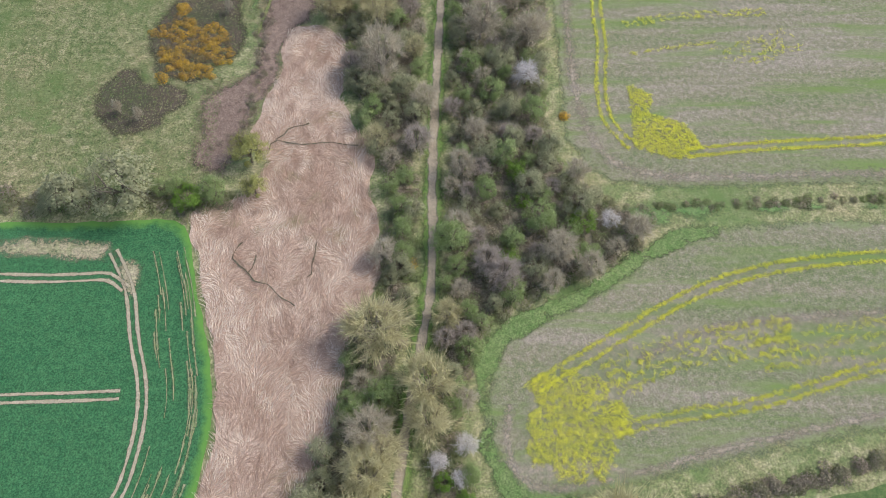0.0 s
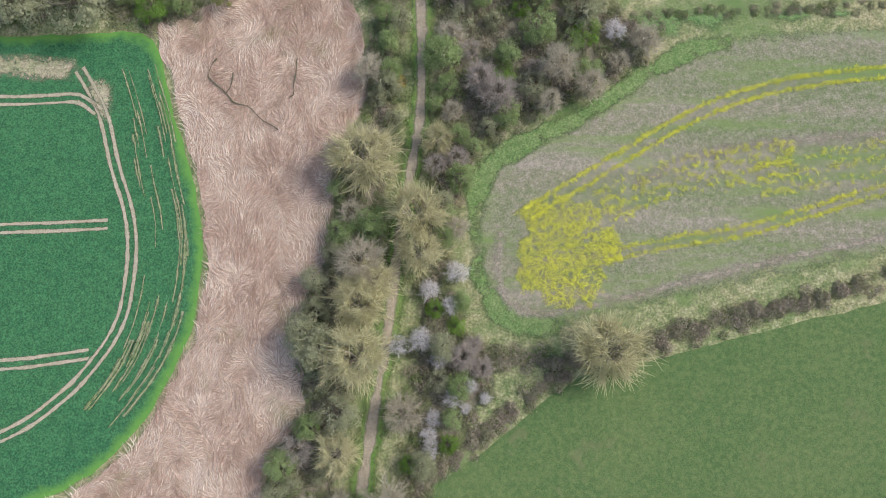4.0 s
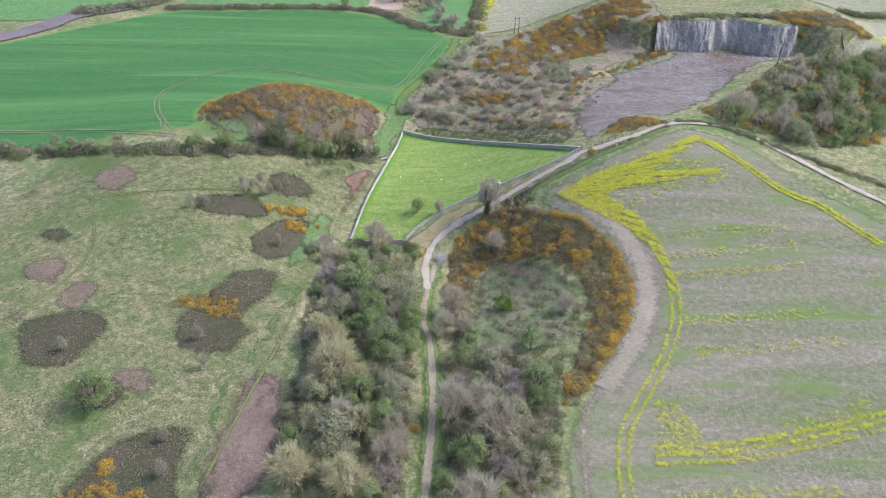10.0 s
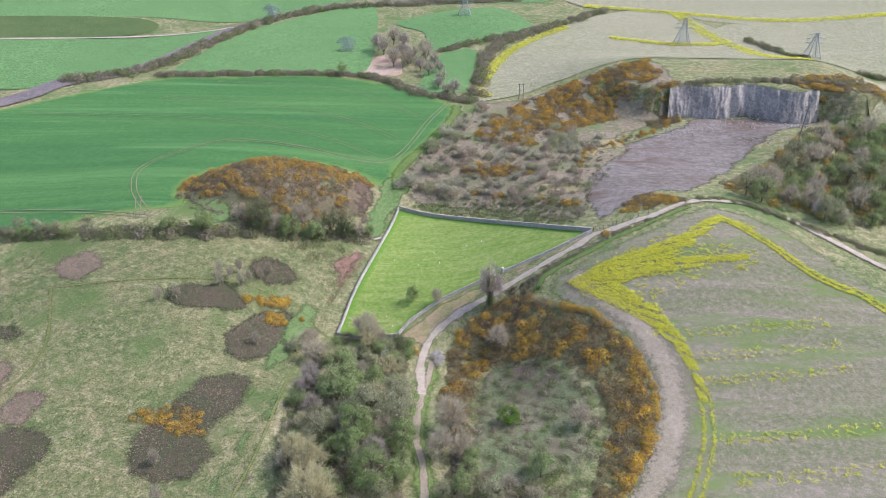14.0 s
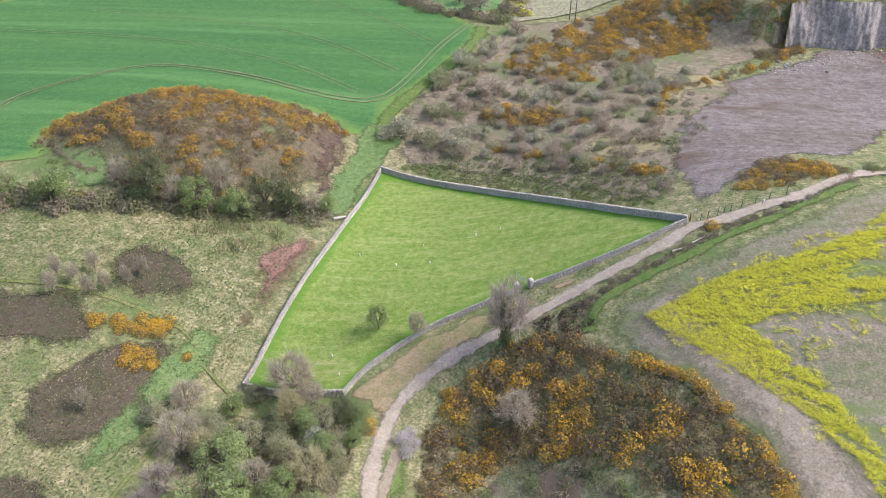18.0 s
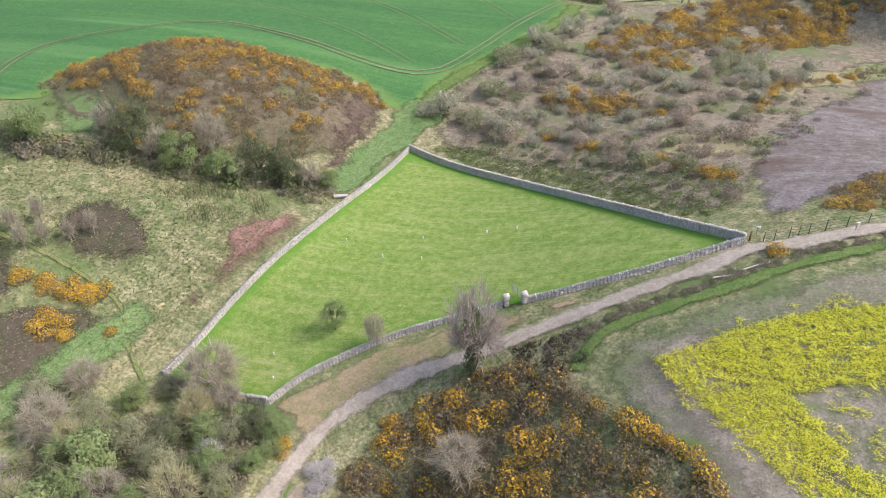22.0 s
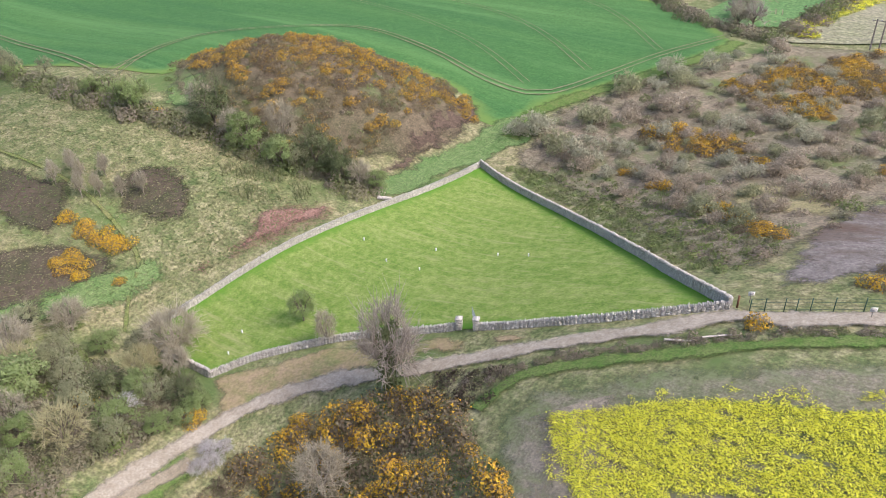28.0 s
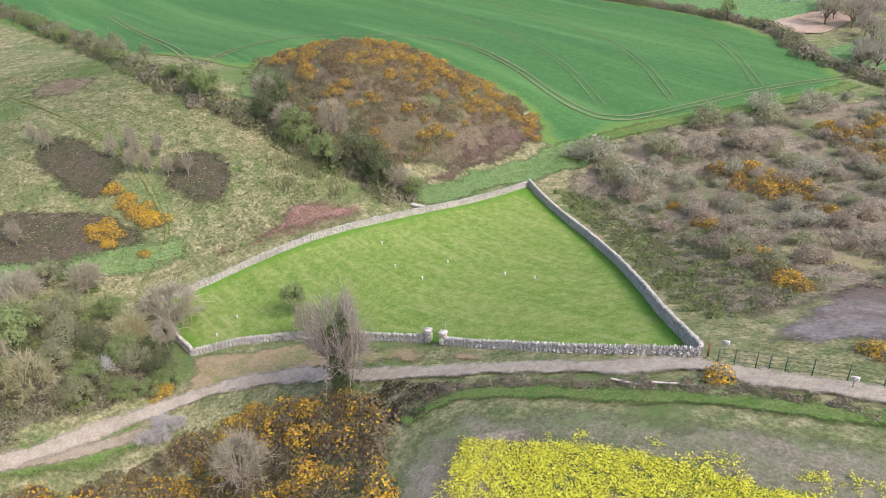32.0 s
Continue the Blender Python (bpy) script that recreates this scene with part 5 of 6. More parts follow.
def spread(name, spots, radius, tone, templates, mat, parent=None, label="", category="shrubs", sink=0.15):
    """Many plants joined in one mesh, each a turned copy of a small model."""
    spots = np.asarray(spots, float)
    vs, fs, ts, at = [], [], [], 0
    pick = RNG.integers(0, len(templates), len(spots))
    for k, (tv, tf) in enumerate(templates):
        s = spots[pick == k]
        if not len(s):
            continue
        r, t = radius[pick == k], tone[pick == k]
        a = RNG.uniform(0, 6.28, len(s))
        c, si = np.cos(a)[:, None], np.sin(a)[:, None]
        x = (tv[None, :, 0] * c - tv[None, :, 1] * si) * r[:, None] + s[:, :1]
        y = (tv[None, :, 0] * si + tv[None, :, 1] * c) * r[:, None] + s[:, 1:2]
        z = tv[None, :, 2] * r[:, None] + (land(s[:, 0], s[:, 1]) - sink)[:, None]
        vs.append(np.stack([x, y, z], 2).reshape(-1, 3))
        fs.append((tf[None] + (np.arange(len(s)) * len(tv))[:, None, None]).reshape(-1, 3) + at)
        ts.append(np.repeat(t, len(tv)))
        at += len(s) * len(tv)
    me = mesh_np(name, np.concatenate(vs), np.concatenate(fs), mat, [("tone", np.concatenate(ts))])
    if parent:
        return part(name, me, parent, label)
    return tagged(new(name, me), label, category, kind="stuff")


DOMES = [dome(s, 165, 0.2, 0.95) for s in (1, 2, 3)]
LOW = [dome(s, 70, 0.28, 0.6) for s in (4, 5, 6)]


def clear(p, line, width):
    return p[rim_distance(p, curve(line, 3), False) > width]


und = np.concatenate([scatter(S_W, 1.7), scatter(S_E, 1.7)])
und = clear(clear(und, TRK, 3.0), TRK2, 3.2)
spread("undergrowth", und, RNG.uniform(0.8, 1.7, len(und)), np.clip(RNG.normal(0.45, 0.26, len(und)), 0, 1), DOMES, SHRUB, None, "mixed brown and green shrubs under hedgerow trees", "shrubs")


def hedge(points, width, spacing, size, tone, label, name="hedge"):
    line = curve(points, spacing)
    p = np.concatenate([line + RNG.normal(0, width / 3, line.shape) for _ in range(3)])
    spread(name, p, RNG.uniform(*size, len(p)), np.clip(RNG.normal(tone, 0.2, len(p)), 0, 1), DOMES, SHRUB, None, label, "hedge")


hedge([(8.1, 11.3), (20.8, 11.2), (34.5, 13.6), (50.4, 17.7), (77.4, 24.2), (142.9, 39.2)], 2.6, 1.3, (0.9, 1.6), 0.28, "dark brown hedge between field and pasture")
hedge([(-4.3, -10.3), (8, -0.3), (21.3, 9.2)], 2.5, 1.2, (0.8, 1.5), 0.2, "brown thorn hedge beside the pasture")
hedge([(42.3, 74.6), (64.7, 74.9), (82.9, 76.1), (142.7, 79.1)], 1.8, 2.2, (0.6, 1.2), 0.5, "low broken green hedge between the fields")
hedge([(-240.7, 240.3), (-182.9, 247.4), (-132.1, 246.9), (-113.1, 246.3), (-86.9, 246.2), (-72, 248.6), (-56, 253.6), (-36, 259.8), (-26, 264)], 4, 1.5, (1.3, 2.6), 0.5, "tall mixed hedge beside the wheat")
hedge([(-90.2, 75.3), (-71, 76.1), (-59.9, 75.5), (-52.9, 74.9), (-45.7, 76.9)], 4, 1.4, (1.0, 2.0), 0.45, "mixed hedge beside the wheat")
hedge([(-140.1, 401.8), (-106.9, 403.4), (-64.4, 405.4), (-37.4, 399.7), (-15.2, 380.1), (6.3, 370.2)], 4, 2.5, (1.6, 3.2), 0.4, "far hedge beyond the wheat")
hedge([(9.2, 376.6), (10.5, 391.2), (18.9, 446.7), (44.9, 478.5), (87.2, 525.5)], 5, 3, (2, 3.6), 0.4, "far hedge of dark shrubs")
hedge([(-8.3, 439.9), (22.6, 465.4), (44, 480.8)], 4, 3, (1.8, 3.2), 0.5, "far hedge of dark shrubs")
hedge([(157, 468.6), (173, 432.1)], 4, 3, (1.8, 3.2), 0.4, "far hedge of dark shrubs")
hedge([(-179.1, 391.6), (-147.3, 414.7), (-121, 485.6), (-83.1, 529.1), (-38.9, 539.6), (35.9, 552.8)], 6, 3, (2, 3.8), 0.45, "far shrubs along the railway")
hedge([(189.6, 407.5), (226.4, 402.5)], 4, 3, (1.8, 3.2), 0.6, "far hedge of dark shrubs")
hedge([(94.6, 361.8), (117.9, 365.3), (138.3, 364.6), (164.6, 361)], 4, 2, (1.2, 2.4), 0.45, "dark shrubs along the quarry edge")
hedge([(20.5, 229.8), (24, 231.8), (29, 234.6), (35, 237.2), (41, 240.4), (47, 243.4), (55.4, 246.8), (69, 256)], 1.5, 0.8, (0.4, 0.8), 0.25, "low dark hedge between track and field")
hedge([(73.1, 260.8), (84.2, 260.6), (97.9, 250.4), (112.7, 242.1), (135.6, 228.8)], 2.2, 1.5, (0.8, 1.5), 0.5, "low green hedge along the track")
hedge([(-43, 129), (-42.4, 106), (-47.2, 88.7)], 3, 1.6, (0.6, 1.2), 0.15, "purplish low scrub beside the reeds")

def make_shrub(seed, mat, label):
    """One rounded many-stemmed shrub of radius 1 m: lumps of fine twigs down to the ground, and stems."""
    rng = np.random.default_rng(seed)
    root = tagged(new("shrub"), label, "shrub", "shrubs on the bank")
    m = 9
    mids = np.c_[rng.normal(0, 0.42, (m, 2)), rng.uniform(0.25, 0.75, m)]
    mids[:, :2] *= np.minimum(1, 0.62 / (np.hypot(mids[:, 0], mids[:, 1]) + 1e-9))[:, None]
    pieces, tones = [], []
    for c, q in zip(mids, rng.uniform(0.3, 0.52, m)):
        d = shell(rng, 80, -0.35) * q * rng.uniform(0.6, 1.08, (80, 1))
        pieces.append(cloud(np.maximum(c + d, (-9, -9, 0.05)), np.full(80, 0.1), 0, rng, d))
        tones.append(np.full(240, rng.uniform(0, 1)))
        d = shell(rng, 26, -0.1) * q
        pieces.append(strands(c + d * 0.5, d * rng.uniform(0.6, 1.0, (26, 1)), 0.035, rng))
        tones.append(np.full(78, 0.9))
    v, f = join(pieces)
    part("foliage", mesh_np("foliage", v, f, mat, [("clump", np.concatenate(tones))]), root)
    for c in mids[:3]:
        v, f = tube((0, 0, -0.1), c, 0.045, 0.015, 4)
        part("stem", mesh_np("stem", v, f, BARK), root)
    return root


SHRUBS = [make_shrub(s, LEAF[k], lab) for s, k, lab in ((61, "shrubgrey", "rounded pale grey-green shrub on the scrubby bank"), (62, "shrubgrey", "rounded pale grey-green shrub on the scrubby bank"), (63, "shrubpink", "rounded pinkish-brown leafless shrub on the scrubby bank"), (64, "shrubpink", "rounded pinkish-brown leafless shrub on the scrubby bank"), (65, "olive", "rounded olive-green shrub on the scrubby bank"))]
spots = [(-1.3, 295, 4.2), (-13.6, 300.6, 4.4), (14.7, 288.4, 2.6), (21.7, 279.1, 2.2), (-7.3, 308.6, 3.9), (-0.7, 310.6, 3.2), (-8, 323.2, 4.0), (5.7, 318.3, 4.2), (2, 331.3, 3.6), (-2.8, 335.1, 4.0), (4, 343, 3.8), (-17.2, 297.4, 3.2), (-8.2, 295.9, 3.8), (7.3, 293.2, 2.2), (37.6, 326.6, 3.0), (45, 327.4, 3.4), (49.4, 324.3, 2.8), (31.2, 312.8, 2.8), (11.7, 359.8, 3.8), (22, 299, 2.4), (36.5, 306.3, 2.3), (42.2, 299.2, 2.4), (40.6, 331, 3.0), (47.5, 332, 3.0)]
for x, y in scatter([(-15, 297), (9.8, 284), (32.1, 271), (41, 284), (53, 318), (60, 335), (30, 350), (8, 362), (-4, 335)], 5.4):
    if all(math.hypot(x - a, y - b) > 3.2 for a, b, _ in spots):
        spots.append((float(x), float(y), float(RNG.uniform(1.3, 3.0))))
for i, (x, y, r) in enumerate(spots):
    m = Matrix.Translation((x, y, float(land(x, y)) - 0.05)) @ Matrix.Rotation(float(RNG.uniform(0, 6.28)), 4, "Z") @ Matrix.Diagonal((r, r, r * 0.95, 1))
    if i < len(SHRUBS):
        SHRUBS[i].matrix_basis = m
    else:
        copy_thing(SHRUBS[int(RNG.integers(0, 5))], Matrix.Identity(4)).matrix_basis = m

GDOME = [dome(s, 190, 0.165, 0.9) for s in (11, 12, 13)]
SPARSE = [dome(s, 50, 0.1, 0.98, 0.2) for s in (17, 18)]
BLOOM = [dome(s, 170, 0.13, 0.98, 0.3) for s in (14, 15, 16)]


def gorse(spots, size, flowering, label, name="gorse_thicket", gold=0.45):
    spots = np.asarray(spots, float)
    root = tagged(new(name), label, "gorse", kind="stuff")
    r = RNG.uniform(*size, len(spots))
    spread("foliage", spots, r, RNG.uniform(0, 1, len(spots)), GDOME, GORSE, root)
    clump = np.array([noise.noise(Vector((a / 6, b / 6, 4.0))) + 0.7 * noise.noise(Vector((a / 2.5, b / 2.5, 6.0))) for a, b in spots]) + RNG.normal(0, 0.22, len(spots))
    lit = clump >= np.quantile(clump, 1 - flowering)
    tone = np.clip(RNG.normal(gold, 0.3, lit.sum()), 0, 1)
    rest = ~lit & (RNG.uniform(0, 1, len(spots)) < 0.6)
    spread("flowers", spots[lit], r[lit] * 1.07, tone, BLOOM, FLOWER, root, "orange-yellow gorse flowers")
    if flowering < 0.9 and rest.sum() > 3:
        spread("scattered_flowers", spots[rest], r[rest] * 1.05, np.clip(RNG.normal(0.3, 0.25, rest.sum()), 0, 1), SPARSE, FLOWER, root, "few orange-yellow gorse flowers")
    return root


BOWL = [(1.2, 214), (2.4, 219.4), (9.7, 225.4), (17.6, 227.8), (24.6, 224.5), (33, 218.6), (39, 212.3), (44.5, 201.6), (46.5, 190), (43.8, 177), (37.4, 165), (31, 154.4), (26.4, 148), (26, 153), (31, 165), (36, 178), (36.6, 190), (28, 204.5), (15, 210), (9, 206.5), (6.2, 192), (6.4, 178), (2.5, 178), (0.2, 193)]
p = scatter(BOWL, 1.55)
gorse(p, (0.8, 2.1), 0.26, "dense dark gorse thicket with orange-yellow flowers round the pit", gold=0.55)
p = np.concatenate([curve([(31.4, 219.4), (38.8, 212), (44.6, 201.4), (46.8, 190), (44, 177.2), (37.6, 165.4), (31.2, 155)], 1.0), curve([(13, 226.2), (19, 226.6)], 2)])
gorse(p + RNG.normal(0, 0.5, p.shape), (0.8, 1.4), 0.95, "bright flowering gorse along the field edge", "gorse_hedge", 0.75)
p = scatter(mound_ring(0.95, 0, 345, 24), 1.9)
thin = np.array([noise.noise(Vector((a / 9, b / 9, 2.0))) for a, b in p])
p = p[(thin > -0.5) & ~((p[:, 0] < -63) & (p[:, 1] < 266)) & ~((p[:, 0] > -34) & (p[:, 1] < 296))]
gorse(p, (0.8, 1.8), 0.4, "brown gorse with orange flowers covering the mound", gold=0.12)
p = scatter(mound_ring(0.97, 0, 345, 24), 2.6)
p = p[~((p[:, 0] > -33) & (p[:, 1] < 300))]
spread("mound_shrubs", p, RNG.uniform(0.5, 1.1, len(p)), np.clip(RNG.normal(0.62, 0.25, len(p)), 0, 1), LOW, SHRUB, None, "low brown and green shrubs between gorse", "shrubs")
p = np.concatenate([scatter(q, 1.7) for q in ([(9, 334), (17, 327), (28, 325), (34, 335), (48, 341), (64, 349), (78, 362), (88, 372), (87, 394), (54, 386), (30, 372), (16, 354)], [(3, 305.5), (9, 302.5), (22, 301.5), (25, 307), (15, 313), (5, 312)])])
thin = np.array([noise.noise(Vector((a / 6, b / 6, 3.0))) for a, b in p])
gorse(p[thin > -0.22], (0.9, 2.1), 0.5, "dense gorse thicket with orange-yellow flowers above the quarry", gold=0.25)
g2 = scatter([(-16.6, 297.7), (-17.8, 308.6), (-6.1, 332.2), (4.9, 355.3), (20, 340), (49, 328), (40.9, 303.6), (33.6, 299.7), (18.7, 300.9), (0.5, 299.6)], 4.6)
g2 = np.concatenate([g2, scatter([(-13.5, 292.2), (11.7, 280.8), (28.7, 269.3), (35.5, 296), (47.7, 319.2), (18, 321.6), (-8, 310.5)], 4.4), scatter([(27, 267.8), (38, 256.5), (42.4, 266), (49.6, 284.7), (58, 302.2), (65.9, 319.3), (50.9, 324.7), (37.3, 299.8)], 4.2)])
spread("scrub", g2, RNG.uniform(0.6, 1.7, len(g2)), np.clip(RNG.normal(0.30, 0.22, len(g2)), 0, 1), DOMES, SHRUB, None, "grey-brown scrub beside the quarry", "shrubs")
p = scatter([(84.4, 276), (103.6, 297.1), (134.4, 331.7), (176.4, 351.4), (198.4, 344.7), (183.1, 300.1), (138.4, 260.8), (116.6, 251.1), (94.2, 259.1)], 2.6)
k = RNG.uniform(0, 1, len(p)) < 0.55
gorse(p[k], (1.2, 2.2), 0.35, "gorse scrub with few flowers in the wood")
spread("scrub", p[~k], RNG.uniform(1.0, 2.2, (~k).sum()), np.clip(RNG.normal(0.55, 0.2, (~k).sum()), 0, 1), DOMES, SHRUB, None, "green and brown scrub under the trees", "shrubs")
p = scatter([(49.4, 254.9), (53.3, 262), (58.7, 267), (66, 264), (70, 258.8), (59.7, 254.8), (54.5, 253.7)], 1.5)
gorse(p, (0.9, 1.6), 0.45, "low gorse patch beside the track", gold=0.35)
rim = curve([(44, 303), (47, 311), (50, 318), (60, 325), (69, 332), (80, 341), (90, 351)], 1.6)
gorse(np.concatenate([rim + RNG.normal(0, 1.0, rim.shape) for _ in range(2)]), (0.7, 1.5), 0.5, "orange-brown gorse along the quarry rim", gold=0.35)
p = np.concatenate([scatter([(78, 344), (88, 347), (93, 352), (91, 364), (76, 358)], 1.9), scatter([(143, 349), (152, 350), (154, 362), (145, 362)], 1.9)])
gorse(p, (1.0, 2.2), 0.35, "gorse and scrub at the ends of the cliff", gold=0.25)
p = scatter([(137.5, 358.6), (151.8, 352.8), (169.2, 353.7), (184.6, 359.4), (177.7, 375), (139, 371)], 2.6)
gorse(p, (1.3, 2.3), 0.3, "gorse scrub above the cliff")
for x, y, r, n in ((-48.4, 225, 2.2, 12), (-45, 226.4, 2.6, 16), (-43.4, 227.6, 1.6, 8), (-44.4, 219.4, 2.9, 20), (-52.5, 224.2, 1.5, 6), (-64.6, 108.4, 1.3, 4), (-63.4, 130.4, 1.6, 6), (43.6, 243.6, 0.9, 3), (-38.4, 222.9, 0.6, 2), (-19.8, 206.9, 1.3, 4), (-7.3, 213.4, 1.3, 4), (4, 219, 1.3, 5), (-67.4, 251.3, 1, 4), (-5.2, 141.9, 1.1, 3), (-7.6, 61.5, 0.8, 2), (24.9, 97.8, 1, 3)):
    a, d = RNG.uniform(0, 6.28, n), r * np.sqrt(RNG.uniform(0, 1, n)) * 0.8
    gorse(np.c_[x + np.cos(a) * d, y + np.sin(a) * d], (0.8, 1.4), 1.0, "rounded gorse bush full of orange-yellow flowers", "gorse_bush", 0.85)

for outline in ([(-67, 115), (-66.9, 120.1), (-71.3, 123.9), (-66.1, 125.5), (-63.9, 130.2), (-61.5, 127.1), (-57.3, 124), (-53.9, 125.6), (-49.8, 118.8), (-49.6, 113.7), (-54.1, 112.2), (-52.9, 108.7), (-57.1, 109.3), (-60.8, 107.2), (-63.8, 110.7)], [(-66.4, 178), (-62.7, 181.6), (-57.3, 183), (-51.8, 182.1), (-48.2, 175.2), (-54, 174.4), (-61.4, 177.6)]):
    p = scatter(outline, 1.3)
    gorse(p, (0.7, 1.25), 0.75, "loose gorse thicket with orange-yellow flowers among brambles", "gorse_thicket", 0.6)
for x, y, r in ((15, 309.2, 3), (9.1, 308.2, 2.4), (19.8, 306.2, 2.4), (13.2, 336.8, 2.6), (23.9, 332.5, 2.6), (19.6, 343.4, 2.6), (33.5, 354, 3), (40.8, 359.8, 3), (52.2, 361.7, 3), (46.7, 347.4, 2.6), (26.4, 362.2, 2.6), (9.6, 291.7, 1.2), (16.4, 286.8, 1.2), (28.3, 277.7, 1.6), (32.6, 274.5, 1.6), (36.5, 270, 1.6), (38.4, 267.9, 1.2), (30.2, 326, 1.4), (26.5, 301.3, 1.2)):
    n = int(6 + 5 * r)
    a, d = RNG.uniform(0, 6.28, n), r * np.sqrt(RNG.uniform(0, 1, n))
    gorse(np.c_[x + np.cos(a) * d * 1.5, y + np.sin(a) * d], (0.8, 1.4), 0.6, "rounded gorse clump with orange flowers on the scrubby bank", "gorse_clump", 0.45)

STEMS = []
UPRIGHT = []
for s in (21, 22, 23):
    rng = np.random.default_rng(s)
    st = rng.uniform(-1, 1, (30, 3)) * (1, 1, 0.1)
    STEMS.append(strands(st, rng.normal(0, 1, (30, 3)) * (0.6, 0.6, 0.2) + (0, 0, 0.3), 0.075, rng))
for s in (24, 25):
    rng = np.random.default_rng(s)
    UPRIGHT.append(strands(rng.uniform(-0.7, 0.7, (24, 3)) * (1, 1, 0.05), rng.normal(0, 0.22, (24, 3)) * (1, 1, 0.3) + (0, 0, 1.0), 0.07, rng))
p = scatter([(-50, 252), (-36, 256.5), (-27, 256), (-31, 250), (-41, 245.4)], 1.1)
p = p[np.array([noise.noise(Vector((a / 4, b / 4, 3.3))) for a, b in p]) > -0.05]
spread("dry_stalks", p, RNG.uniform(0.7, 1.5, len(p)), RNG.uniform(0.4, 1, len(p)), UPRIGHT, BANK, None, "pale upright dead stalks in rough grass", "dead stalks")
for poly in PATCHES:
    p = scatter(poly, 0.8)
    inner = rim_distance(p, curve(poly, 2, True)) / 5 + np.array([noise.noise(Vector((a / 5, b / 5, 9.0))) for a, b in p]) * 0.9
    p = p[inner > RNG.uniform(-0.35, 0.4, len(p))]
    spread("bramble_patch", p, RNG.uniform(0.4, 0.85, len(p)), np.clip(RNG.normal(0.42, 0.2, len(p)), 0, 1), STEMS, BRUSH, None, "low dark brown bramble patch in rough grass", "brambles")
p = scatter(R_HEATH, 0.8)
spread("brush_patch", p, RNG.uniform(0.6, 1.3, len(p)), np.clip(RNG.normal(0.35, 0.25, len(p)), 0, 1), STEMS, MAUVE, None, "purplish brown low brush beside the reeds", "brambles")
p = scatter(R_BRACKEN, 0.5)
p = p[np.array([noise.noise(Vector((a / 3, b / 3, 2.5))) for a, b in p]) > -0.35]
spread("bracken_patch", p, RNG.uniform(0.5, 1.0, len(p)), RNG.uniform(0, 1, len(p)), STEMS, RUSSET, None, "reddish dead bracken beside the stone wall", "bracken")
p = scatter([(6, 200), (13, 209), (26, 204.5), (35, 190), (34.4, 177), (28, 163), (12, 159), (2, 165)], 1.0)
spread("pit_shrubs", p[::7], RNG.uniform(0.7, 1.6, len(p[::7])), np.clip(RNG.normal(0.5, 0.3, len(p[::7])), 0, 1), DOMES, SHRUB, None, "pale green and grey-brown shrubs in the pit", "shrubs")
spread("pit_brush", p, RNG.uniform(0.6, 1.3, len(p)), RNG.uniform(0, 1, len(p)), STEMS, BANK, None, "tangled brambles in the pit", "brambles")
p = scatter([(-13, 287), (2, 279), (13.4, 271.5), (24, 263), (33, 255.4), (38, 255), (42, 265), (35, 275), (25, 283), (10, 288), (-4, 292)], 1.25)
spread("bramble_bank", p, RNG.uniform(0.5, 1.2, len(p)), np.clip(RNG.normal(0.74, 0.2, len(p)), 0, 1), LOW, SHRUB, None, "low green brambles on the bank above the paddock wall", "brambles")
p = scatter([(-13.5, 288.9), (9.8, 280.5), (36.4, 255.3), (41.3, 256.9), (40.7, 271), (24.4, 295.6), (5.8, 300), (-11.6, 298.1)], 1.0)
spread("bank_brush", p, RNG.uniform(0.5, 1.1, len(p)), RNG.uniform(0.2, 1, len(p)), STEMS, BANK, None, "rough brambly bank above the paddock wall", "brambles")

p = scatter([(13, 226), (17.5, 230.4), (24, 232.6), (27, 231), (24.6, 226.6), (20, 225)], 0.8)
spread("track_brush", p, RNG.uniform(0.5, 1.1, len(p)), RNG.uniform(0, 0.6, len(p)), STEMS + LOW[:1], BRUSH, None, "brown brambly growth beside the track", "brambles")

# reeds lying in swathes
p = scatter(R_REED, 0.36)
flow = np.array([noise.noise(Vector((a / 4, b / 6, 7.0))) for a, b in p]) * 4 + 1.5
n = len(p)
way = np.c_[np.cos(flow), np.sin(flow), np.full(n, 0.3)] * RNG.uniform(0.5, 1.5, n)[:, None]
way[:, :2] += RNG.normal(0, 0.35, (n, 2))
v, f = strands(np.c_[p, land(p[:, 0], p[:, 1]) + 0.2], way, 0.14)
edge_pale = 0.34 - 0.62 * sm(2, 11, rim_distance(p, curve(R_REED, 2, True)))
tone = edge_pale + np.array([noise.noise(Vector((a / 10, b / 14, 1.0))) * 1.3 + noise.noise(Vector((a / 2.2, b / 3.5, 3.0))) * 1.2 for a, b in p]) + 0.5 + RNG.normal(0, 0.2, n)
tagged(new("reeds", mesh_np("reeds", v, f, REED, [("tone", np.repeat(np.clip(tone, 0, 1), 3))])), "pale pinkish dead reeds lying in swathes", "reeds", kind="stuff")

# grass tussocks on the rough grassland
p = scatter([(-130.2, 77.6), (-49.7, 78.9), (-50.2, 108.9), (-42.3, 138.9), (-36.8, 173.7), (-36, 210.8), (-30.2, 233.7), (-27.2, 261.3), (-63.2, 250.6), (-119.5, 241.1), (-145.7, 154.5)], 0.5)
n = len(p)
v, f = strands(np.c_[p, land(p[:, 0], p[:, 1]) + 0.22], np.c_[RNG.normal(0, 0.35, (n, 2)), RNG.uniform(0.03, 0.16, n)], 0.24)
tone = np.array([noise.noise(Vector((a / 11, b / 11, 5.0))) * 1.3 + noise.noise(Vector((a / 2.4, b / 2.4, 5.0))) * 1.1 for a, b in p]) + 0.5 + RNG.normal(0, 0.22, n)
